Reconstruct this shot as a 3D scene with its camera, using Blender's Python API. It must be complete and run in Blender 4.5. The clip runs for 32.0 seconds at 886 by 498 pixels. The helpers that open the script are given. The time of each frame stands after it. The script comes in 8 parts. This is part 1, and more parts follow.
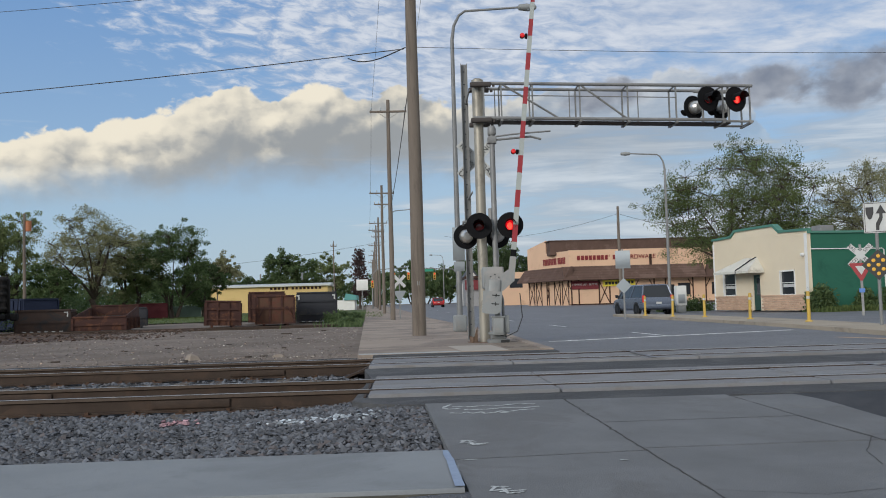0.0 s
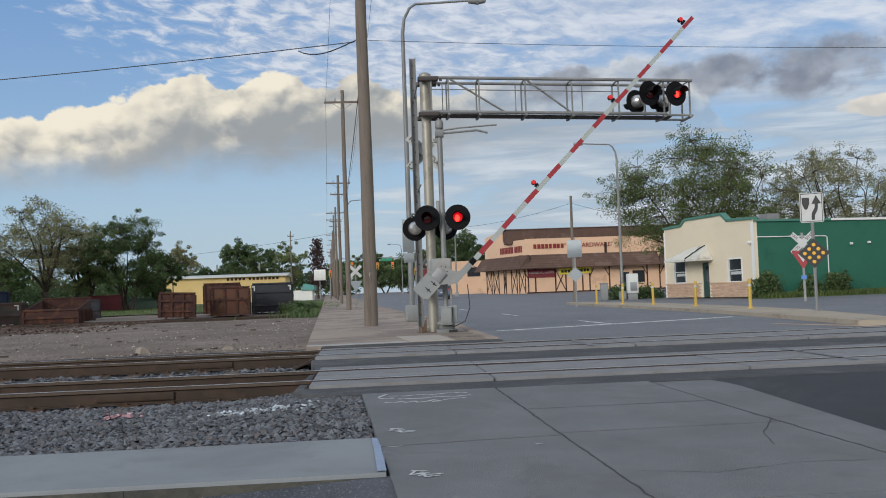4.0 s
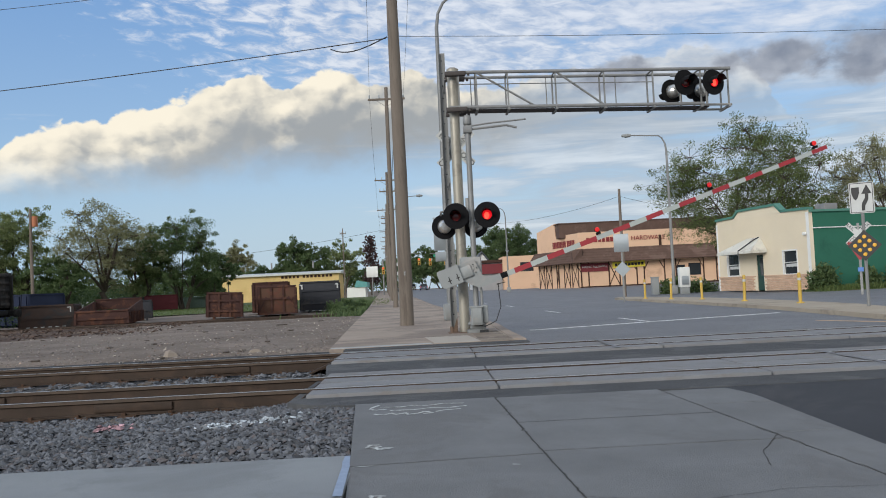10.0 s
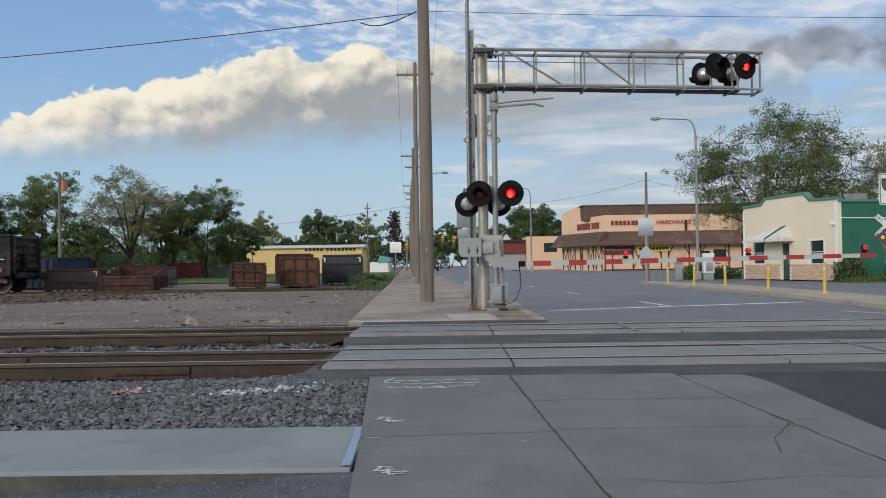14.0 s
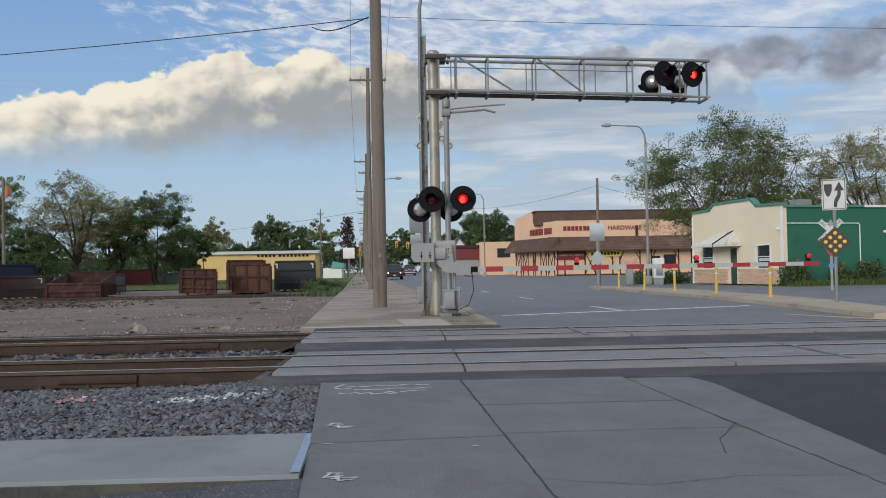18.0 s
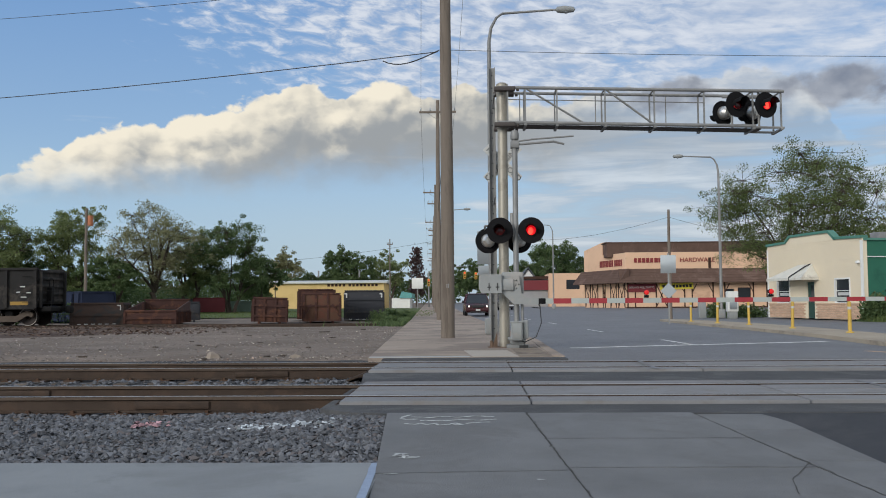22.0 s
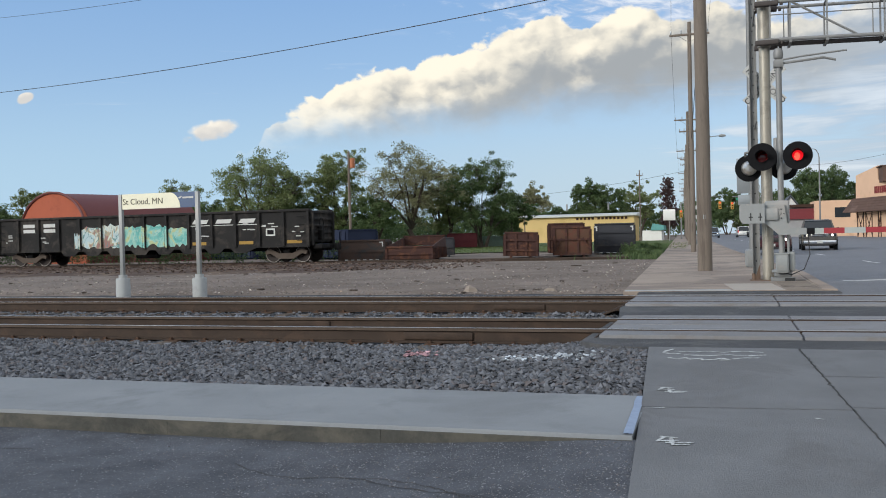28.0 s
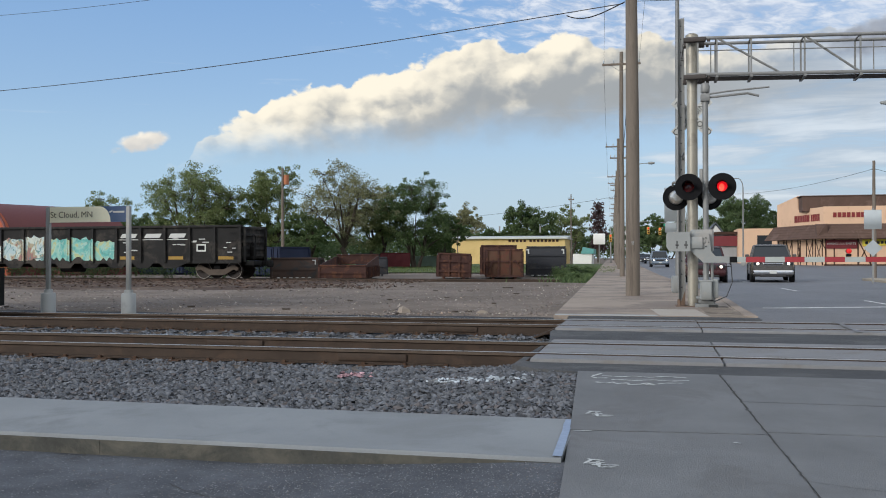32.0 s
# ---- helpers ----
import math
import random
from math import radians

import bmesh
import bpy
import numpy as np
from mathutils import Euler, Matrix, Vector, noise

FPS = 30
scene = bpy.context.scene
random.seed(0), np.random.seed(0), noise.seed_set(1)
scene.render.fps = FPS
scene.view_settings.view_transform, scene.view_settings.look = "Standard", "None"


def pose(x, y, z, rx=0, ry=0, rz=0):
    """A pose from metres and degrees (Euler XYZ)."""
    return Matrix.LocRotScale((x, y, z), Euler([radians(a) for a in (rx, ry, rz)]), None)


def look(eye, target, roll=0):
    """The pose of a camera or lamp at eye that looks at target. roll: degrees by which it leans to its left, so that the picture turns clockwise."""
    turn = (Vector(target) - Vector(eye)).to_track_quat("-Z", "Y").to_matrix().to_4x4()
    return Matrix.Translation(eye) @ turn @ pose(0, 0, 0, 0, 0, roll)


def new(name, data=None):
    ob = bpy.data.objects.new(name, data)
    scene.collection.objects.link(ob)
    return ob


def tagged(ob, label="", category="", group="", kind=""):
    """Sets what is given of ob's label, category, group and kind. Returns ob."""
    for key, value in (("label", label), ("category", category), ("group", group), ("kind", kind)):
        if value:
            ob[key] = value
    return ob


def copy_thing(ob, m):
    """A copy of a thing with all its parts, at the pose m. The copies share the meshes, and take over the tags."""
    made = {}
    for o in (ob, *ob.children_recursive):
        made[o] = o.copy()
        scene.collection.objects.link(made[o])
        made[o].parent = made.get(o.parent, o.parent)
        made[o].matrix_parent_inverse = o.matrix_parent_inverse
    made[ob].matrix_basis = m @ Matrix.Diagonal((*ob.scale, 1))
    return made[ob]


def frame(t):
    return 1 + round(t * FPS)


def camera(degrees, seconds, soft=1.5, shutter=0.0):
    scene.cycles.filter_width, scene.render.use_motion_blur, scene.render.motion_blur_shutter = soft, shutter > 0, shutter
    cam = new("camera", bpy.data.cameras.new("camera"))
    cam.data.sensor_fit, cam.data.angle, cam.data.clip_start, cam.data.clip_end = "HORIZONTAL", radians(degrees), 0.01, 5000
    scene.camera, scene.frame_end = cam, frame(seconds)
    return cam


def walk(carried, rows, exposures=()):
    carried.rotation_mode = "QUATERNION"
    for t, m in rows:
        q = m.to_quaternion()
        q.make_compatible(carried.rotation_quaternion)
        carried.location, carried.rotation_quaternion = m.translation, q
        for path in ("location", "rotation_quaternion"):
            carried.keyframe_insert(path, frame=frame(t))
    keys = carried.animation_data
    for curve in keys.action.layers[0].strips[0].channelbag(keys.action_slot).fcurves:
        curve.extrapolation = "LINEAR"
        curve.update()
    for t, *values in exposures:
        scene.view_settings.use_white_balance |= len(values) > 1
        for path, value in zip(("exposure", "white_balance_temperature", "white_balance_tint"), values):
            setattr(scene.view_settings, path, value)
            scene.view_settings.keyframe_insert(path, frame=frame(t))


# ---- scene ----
cam = camera(52.5, 32.0, 1.0)
PATH = [
    (0, (-0.526, 0.966, 0.975), (-0.446, 2.961, 1.095), -1.6),
    (0.5, (-0.431, 0.756, 0.963), (-0.282, 2.745, 1.105), -0.4),
    (1, (-0.404, 0.502, 0.974), (-0.476, 2.499, 1.053), -0.1),
    (1.5, (-0.377, 0.225, 0.979), (-0.420, 2.223, 1.044), -2),
    (2, (-0.371, 0.136, 0.971), (-0.412, 2.136, 0.967), -1.5),
    (2.5, (-0.367, 0.143, 0.977), (-0.414, 2.143, 0.967), -1.4),
    (3, (-0.315, 0.263, 0.999), (-0.279, 2.261, 1.081), -1.8),
    (3.5, (-0.272, 0.410, 1.018), (-0.179, 2.404, 1.141), -1.7),
    (4, (-0.286, 0.571, 1.020), (-0.117, 2.561, 1.112), -2.1),
    (4.5, (-0.165, 0.672, 1.018), (0.090, 2.653, 1.114), -1.2),
    (6.5, (0.315, 0.95, 1.1), (0.753, 2.895, 1.263), 0.0),
    (7, (0.438, 0.965, 1.1), (0.82, 2.916, 1.316), -1.1),
    (7.5, (0.455, 0.928, 1.094), (0.725, 2.905, 1.227), -0.2),
    (8, (0.367, 0.993, 1.08), (0.508, 2.985, 1.191), -0.4),
    (8.5, (0.352, 0.986, 1.089), (0.381, 2.983, 1.183), -1.8),
    (9, (0.35, 0.991, 1.077), (0.304, 2.989, 1.146), -1.7),
    (9.5, (0.367, 0.982, 1.085), (0.297, 2.98, 1.152), -1.9),
    (10, (0.38, 0.963, 1.1), (0.423, 2.961, 1.186), -2.8),
    (10.5, (0.401, 0.887, 1.095), (0.618, 2.874, 1.164), -2.5),
    (11, (0.445, 0.8, 1.089), (0.723, 2.781, 1.115), -1.2),
    (11.5, (0.44, 0.827, 1.097), (0.723, 2.806, 1.17), -2.2),
    (12, (0.449, 0.89, 1.093), (0.699, 2.871, 1.205), -2.7),
    (12.5, (0.534, 0.915, 1.088), (0.709, 2.906, 1.165), -1.1),
    (13, (0.516, 0.937, 1.082), (0.504, 2.936, 1.114), -0.6),
    (13.5, (0.46, 0.953, 1.082), (0.387, 2.952, 1.103), -1.0),
    (14, (0.432, 0.966, 1.08), (0.42, 2.965, 1.118), -0.8),
    (14.5, (0.424, 0.959, 1.082), (0.418, 2.958, 1.13), -0.8),
    (16.5, (0.463, 0.954, 1.085), (0.531, 2.952, 1.158), -2.2),
    (17, (0.47, 0.956, 1.085), (0.564, 2.953, 1.141), -2.0),
    (17.5, (0.467, 0.96, 1.079), (0.562, 2.957, 1.116), -1.4),
    (18, (0.459, 0.957, 1.075), (0.55, 2.955, 1.124), -1.0),
    (18.5, (0.456, 0.954, 1.079), (0.539, 2.951, 1.158), -0.8),
    (19, (0.455, 0.954, 1.087), (0.539, 2.95, 1.183), -0.6),
    (19.5, (0.454, 0.952, 1.094), (0.559, 2.945, 1.22), -0.3),
    (20, (0.454, 0.945, 1.086), (0.542, 2.939, 1.221), -0.0),
    (20.5, (0.487, 0.926, 1.094), (0.513, 2.922, 1.218), -1.2),
    (21, (0.504, 0.9, 1.089), (0.507, 2.897, 1.197), -1.3),
    (21.5, (0.496, 0.939, 1.084), (0.486, 2.936, 1.193), -0.9),
    (22, (0.479, 0.911, 1.083), (0.418, 2.907, 1.202), -0.4),
    (22.5, (0.459, 0.94, 1.081), (0.314, 2.929, 1.231), -0.1),
    (23, (0.455, 0.906, 1.079), (0.28, 2.896, 1.192), -0.1),
    (23.5, (0.442, 0.937, 1.071), (0.194, 2.92, 1.145), 0.2),
    (24, (0.433, 0.946, 1.071), (0.101, 2.918, 1.126), -0.1),
    (24.5, (0.429, 0.979, 1.068), (0.072, 2.945, 1.14), -0.5),
    (25, (0.424, 1.002, 1.074), (0.035, 2.962, 1.169), -0.1),
    (25.5, (0.397, 0.996, 1.071), (-0.03, 2.949, 1.138), -0.3),
    (26, (0.385, 1.012, 1.064), (-0.08, 2.957, 1.091), -0.3),
    (26.5, (0.381, 0.995, 1.061), (-0.153, 2.923, 1.056), -0.5),
    (28.5, (0.389, 0.822, 1.104), (-0.241, 2.72, 1.067), -1.2),
    (29, (0.409, 0.79, 1.112), (-0.276, 2.668, 1.038), -0.4),
    (29.5, (0.406, 0.747, 1.111), (-0.265, 2.631, 1.084), 0.7),
    (30, (0.377, 0.644, 1.119), (-0.289, 2.529, 1.181), -1.0),
    (30.5, (0.367, 0.607, 1.126), (-0.208, 2.522, 1.188), -0.8),
    (31, (0.38, 0.663, 1.126), (-0.152, 2.59, 1.19), -0.4),
    (31.5, (0.391, 0.681, 1.137), (-0.132, 2.611, 1.178), -0.6),
    (32, (0.392, 0.693, 1.137), (-0.065, 2.64, 1.158), -0.1),
]
walk(cam, [(t, look(e, g, r)) for t, e, g, r in PATH], [(0, -0.18), (1.5, 0.06), (2.3, 0.07), (3, 0.0), (4, -0.14), (4.5, -0.17), (6.5, -0.3), (7.5, -0.26), (9, -0.08), (11, 0.02), (13, -0.07), (17, -0.1), (20, -0.14), (23, -0.08), (26, 0.03), (28.5, 0.14), (29.2, 0.16), (30, -0.02), (31, 0.0), (32, 0.06)])

# ---- world, sun ----
SUN_EL, SUN_AZ = 20.0, -142.0      # degrees; azimuth from +y towards +x
world = bpy.data.worlds.new("world")
scene.world = world
world.use_nodes = True


class Nodes:
    """Short hand for building node trees."""

    def __init__(self, tree):
        self.t = tree
        tree.nodes.clear()

    def n(self, kind, **kw):
        node = self.t.nodes.new(kind)
        for k, v in kw.items():
            if k.startswith("i_"):
                node.inputs[k[2:].replace("_", " ")].default_value = v
            elif k == "op":
                node.operation = v
            elif k == "blend":
                node.blend_type = v
            elif k == "dtype":
                node.data_type = v
            elif k == "sky":
                node.sky_type = v
            elif k == "feature":
                node.feature = v
            elif k == "wave":
                node.wave_type = v
            elif k == "vt":
                node.vector_type = v
        return node

    def put(self, sock, v):
        if isinstance(v, bpy.types.NodeSocket):
            self.t.links.new(v, sock)
        elif isinstance(v, (tuple, list)) and len(v) == 3 and sock.type == "RGBA":
            sock.default_value = (*v, 1)
        else:
            sock.default_value = v

    def math(self, op, a, b=0.0, c=None, clamp=False):
        m = self.n("ShaderNodeMath", op=op)
        m.use_clamp = clamp
        self.put(m.inputs[0], a)
        self.put(m.inputs[1], b)
        if c is not None:
            self.put(m.inputs[2], c)
        return m.outputs[0]

    def vec(self, op, a, b=(0, 0, 0)):
        m = self.n("ShaderNodeVectorMath", op=op)
        self.put(m.inputs[0], a)
        if op == "SCALE":
            self.put(m.inputs[3], b)
        else:
            self.put(m.inputs[1], b)
        return m.outputs[1] if op in ("DOT_PRODUCT", "LENGTH") else m.outputs[0]

    def mix(self, f, a, b, blend="MIX"):
        m = self.n("ShaderNodeMix", dtype="RGBA", blend=blend)
        self.put(m.inputs[0], f)
        self.put(m.inputs[6], a)
        self.put(m.inputs[7], b)
        return m.outputs[2]

    def noise(self, v, scale, detail=4.0, rough=0.55, dist=0.0):
        m = self.n("ShaderNodeTexNoise")
        self.put(m.inputs["Vector"], v)
        m.inputs["Scale"].default_value = scale
        m.inputs["Detail"].default_value = detail
        m.inputs["Roughness"].default_value = rough
        m.inputs["Distortion"].default_value = dist
        return m.outputs[0]

    def ramp(self, v, lo, hi, a=0.0, b=1.0, smooth=True):
        m = self.n("ShaderNodeMapRange")
        m.interpolation_type = "SMOOTHSTEP" if smooth else "LINEAR"
        m.clamp = True
        for i, x in enumerate((v, lo, hi, a, b)):
            self.put(m.inputs[i], x)
        return m.outputs[0]


def build_sky():
    N = Nodes(world.node_tree)
    K = 1 / 0.13                                     # cloud colours below are as seen
    sky = N.n("ShaderNodeTexSky", sky="NISHITA")
    sky.sun_disc = False
    sky.sun_elevation = radians(SUN_EL)
    sky.sun_rotation = radians(SUN_AZ)
    sky.altitude = 300
    sky.air_density = 1.0
    sky.dust_density = 0.3
    sky.ozone_density = 2.0
    co = N.n("ShaderNodeTexCoord").outputs["Generated"]
    sep = N.n("ShaderNodeSeparateXYZ")
    N.put(sep.inputs[0], co)
    x, y, z = sep.outputs
    az = N.math("MULTIPLY", N.math("ARCTAN2", x, y), 57.29578)
    el = N.math("MULTIPLY", N.math("ARCSINE", z), 57.29578)

    def pair(a, b):
        c = N.n("ShaderNodeCombineXYZ")
        N.put(c.inputs[0], a)
        N.put(c.inputs[1], b)
        return c.outputs[0]

    def curve(v, pts):
        c = N.n("ShaderNodeFloatCurve")
        cm = c.mapping.curves[0]
        cm.points[0].location, cm.points[1].location = pts[0], pts[-1]
        for px, py in pts[1:-1]:
            cm.points.new(px, py)
        c.mapping.update()
        N.put(c.inputs["Value"], v)
        return c.outputs[0]

    c3 = lambda r, g, b: (r * K, g * K, b * K)
    q = pair(az, N.math("MULTIPLY", el, 1.35))
    n1 = N.noise(q, 0.30, 5, 0.55, 0.3)
    n2 = N.noise(q, 0.95, 6, 0.6, 0.2)

    def billow(v, sizes):
        """Rounded cauliflower heads at several sizes."""
        wob = N.vec("SCALE", pair(N.math("SUBTRACT", N.noise(v, 0.8, 3), 0.5), N.math("SUBTRACT", N.noise(N.vec("ADD", v, (31, 17, 0)), 0.8, 3), 0.5)), 1.6)
        w = N.vec("ADD", v, wob)
        total = None
        for s, k in sizes:
            vor = N.n("ShaderNodeTexVoronoi", feature="SMOOTH_F1")
            N.put(vor.inputs["Vector"], w)
            vor.inputs["Scale"].default_value = s
            vor.inputs["Smoothness"].default_value = 0.25
            h = N.math("MULTIPLY", N.math("SUBTRACT", 0.95, vor.outputs["Distance"]), k)
            total = h if total is None else N.math("ADD", total, h)
        return total
    head = billow(q, ((0.30, 0.6), (0.75, 0.3), (1.9, 0.13)))
    soft = ((0.2, 0.5), (0.5, 0.38), (1.15, 0.16))
    relief = N.math("MULTIPLY", N.math("SUBTRACT", billow(q, soft), billow(N.vec("ADD", q, (-0.5, 0.85, 0)), soft)), 1.6)
    # high layer of broken puffs on a flat sheet
    zi = N.math("ADD", N.math("MAXIMUM", z, 0.0), 0.09)
    p = pair(N.math("DIVIDE", x, zi), N.math("MULTIPLY", N.math("DIVIDE", y, zi), 0.62))
    big = N.noise(p, 0.85, 3, 0.5)
    puff = N.noise(pair(N.math("ADD", N.math("MULTIPLY", az, 0.42), N.math("MULTIPLY", el, 0.35)), N.math("MULTIPLY", el, 1.15)), 1.35, 5, 0.6, 0.4)
    broad = N.noise(pair(N.math("ADD", N.math("MULTIPLY", az, 0.15), N.math("MULTIPLY", el, 0.12)), N.math("MULTIPLY", el, 0.5)), 0.75, 6, 0.58, 0.5)
    toright = N.ramp(az, 4, 22)
    puff = N.math("ADD", N.math("MULTIPLY", puff, N.math("SUBTRACT", 1.0, N.math("MULTIPLY", toright, 0.75))), N.math("MULTIPLY", N.math("ADD", broad, 0.04), N.math("MULTIPLY", toright, 0.75)))
    bias = N.math("ADD", N.ramp(az, -32, 0, -0.16, 0.11), N.ramp(el, 9, 22, -0.05, 0.02))
    hi = N.math("ADD", N.math("ADD", N.math("MULTIPLY", big, 0.5), N.math("MULTIPLY", puff, 0.55)), bias)
    hi_mask = N.math("MULTIPLY", N.ramp(hi, 0.46, 0.66), N.ramp(el, 9, 14))
    hi_col = N.mix(N.ramp(puff, 0.38, 0.68), c3(0.45, 0.54, 0.70), c3(0.79, 0.83, 0.90))
    clear = N.mix(N.ramp(el, 1.0, 21.0, smooth=False), c3(0.43, 0.61, 0.79), c3(0.175, 0.365, 0.73))
    clear = N.mix(0.72, sky.outputs[0], clear)
    col = N.mix(N.math("MULTIPLY", hi_mask, 0.88), clear, hi_col)
    # thin streaks and haze lower down
    st = N.noise(pair(N.math("MULTIPLY", az, 0.10), el), 0.75, 5, 0.6, 0.5)
    st_mask = N.math("MULTIPLY", N.ramp(N.math("ADD", st, N.ramp(az, -12, 12, -0.2, 0.12)), 0.42, 0.62), N.ramp(el, 9, 15, 1.0, 0.0))
    col = N.mix(N.math("MULTIPLY", N.ramp(el, 0.0, 11, 0.85, 0.0), 1.0), col, N.mix(N.ramp(az, -34, -8), c3(0.41, 0.60, 0.77), c3(0.47, 0.59, 0.69)))
    col = N.mix(N.math("MULTIPLY", st_mask, 0.75), col, N.mix(N.ramp(st, 0.4, 0.65), c3(0.42, 0.50, 0.60), c3(0.72, 0.765, 0.81)))
    # the long cumulus bank
    A0, A1, EM = -60.0, 60.0, 20.0
    tops = [(-60, 0), (-29.5, 5.5), (-28.4, 7.4), (-27.4, 8.1), (-26, 8.5), (-24.3, 9.6), (-21.8, 10.6), (-19.2, 11.6), (-17, 12.0), (-14.9, 12.3), (-12.8, 13.15), (-10.6, 13.7), (-9.5, 13.2), (-8.5, 12.6), (-7.6, 13.6), (-6.4, 14.2), (-4.4, 14.2), (-2.7, 13.3), (0.3, 13.8), (2, 13.2), (5, 12.8), (8.2, 13.6), (10.7, 13.7), (13.1, 13.3), (17, 13.8), (20, 13.2), (24, 9), (60, 7)]
    top = N.math("MULTIPLY", curve(N.ramp(az, A0, A1, 0, 1, False), [((a - A0) / (A1 - A0), e / EM) for a, e in tops]), EM)
    depth = N.math("ADD", N.math("SUBTRACT", top, el), N.math("ADD", N.math("MULTIPLY", N.math("SUBTRACT", head, 0.5), 2.1), N.math("MULTIPLY", N.math("SUBTRACT", n2, 0.5), 0.5)))
    low = N.math("ADD", N.math("SUBTRACT", el, N.ramp(az, -28, 0, 6.6, 8.2)), N.math("MULTIPLY", N.math("SUBTRACT", n1, 0.5), 3.0))
    cum = N.math("MULTIPLY", N.math("MULTIPLY", N.ramp(depth, 0.0, 0.3), N.ramp(low, -1.2, 2.2)), N.ramp(az, 1, 14, 1.0, 0.4))
    lit = N.math("ADD", N.math("ADD", N.ramp(depth, 0.1, 3.6, 0.92, 0.16, False), N.math("MULTIPLY", relief, N.ramp(depth, 1.5, 5.0, 1.0, 0.25))), N.ramp(az, -20, 6, 0.08, -0.42))
    ha, he = N.math("MULTIPLY", N.math("SUBTRACT", az, -6.2), 0.5), N.math("SUBTRACT", el, 13.6)
    lit = N.math("ADD", lit, N.ramp(N.math("ADD", N.math("MULTIPLY", ha, ha), N.math("MULTIPLY", he, he)), 0.3, 1.3, 0.4, 0.0))
    cum_col = N.mix(N.ramp(lit, 0.0, 1.0), c3(0.36, 0.385, 0.405), c3(0.97, 0.90, 0.75))
    col = N.mix(cum, col, cum_col)
    # single clouds: azimuth, elevation, half width, half height, bright or dark
    for a, e, wa, we, bright in ((-31.9, 7.0, 2.1, 0.78, 1), (-42.2, 8.7, 0.5, 0.34, 1), (22.6, 12.6, 3.8, 1.5, 0), (27.6, 12.3, 4.6, 2.1, 0), (34.0, 13.2, 2.6, 1.8, 0), (40.0, 12.4, 4.0, 1.6, 0), (31.4, 9.7, 2.4, 0.7, 1), (37.0, 5.4, 4.4, 3.0, 1), (44.0, 6.0, 5.0, 3.6, 1), (12.5, 12.6, 3.2, 1.2, 0)):
        da = N.math("DIVIDE", N.math("SUBTRACT", az, a), wa)
        de = N.math("DIVIDE", N.math("SUBTRACT", N.math("SUBTRACT", el, e), N.math("MULTIPLY", N.math("SUBTRACT", az, a), 0.3 if a < -30 else 0.0)), we)
        f = N.math("SUBTRACT", 1.0, N.math("ADD", N.math("MULTIPLY", da, da), N.math("MULTIPLY", de, de)))
        f = N.math("ADD", f, N.math("ADD", N.math("MULTIPLY", N.math("SUBTRACT", n1, 0.5), 2.0), N.math("MULTIPLY", N.math("SUBTRACT", head, 0.5), 1.2)))
        if bright:
            cc = N.mix(N.ramp(N.math("ADD", N.math("MULTIPLY", de, 0.3), relief), -0.4, 0.5), c3(0.64, 0.63, 0.61), c3(0.98, 0.91, 0.79))
            col = N.mix(N.ramp(f, 0.1, 0.6), col, cc)
        else:
            cc = N.mix(N.ramp(N.math("ADD", N.math("MULTIPLY", f, -0.5), relief), -0.9, 0.5), c3(0.21, 0.24, 0.31), c3(0.44, 0.47, 0.53))
            col = N.mix(N.math("MULTIPLY", N.ramp(f, -0.05, 0.75), 0.92), col, cc)
    # broken cloud over the rest of the sky
    rest = N.noise(p, 0.6, 5, 0.55)
    rest_mask = N.math("MULTIPLY", N.ramp(rest, 0.42, 0.58), N.math("MAXIMUM", N.ramp(el, 22, 34), N.ramp(N.math("ABSOLUTE", az), 48, 70)))
    col = N.mix(N.math("MULTIPLY", rest_mask, 0.9), col, N.mix(rest, c3(0.70, 0.73, 0.76), c3(1.08, 1.10, 1.12)))
    col = N.mix(N.ramp(el, -1.0, 0.0), c3(0.16, 0.15, 0.13), col)
    bg = N.n("ShaderNodeBackground")
    N.put(bg.inputs[0], col)
    bg.inputs[1].default_value = 0.13
    out = N.n("ShaderNodeOutputWorld")
    N.put(out.inputs[0], bg.outputs[0])


build_sky()
sun = new("sun", bpy.data.lights.new("sun", "SUN"))
sun.data.energy, sun.data.angle, sun.data.color = 2.3, radians(24), (1.0, 0.955, 0.895)
_a, _e = radians(SUN_AZ), radians(SUN_EL)
sun.matrix_world = look((0, 0, 60), (-math.sin(_a) * math.cos(_e) * 9, -math.cos(_a) * math.cos(_e) * 9, 60 - 9 * math.sin(_e)))


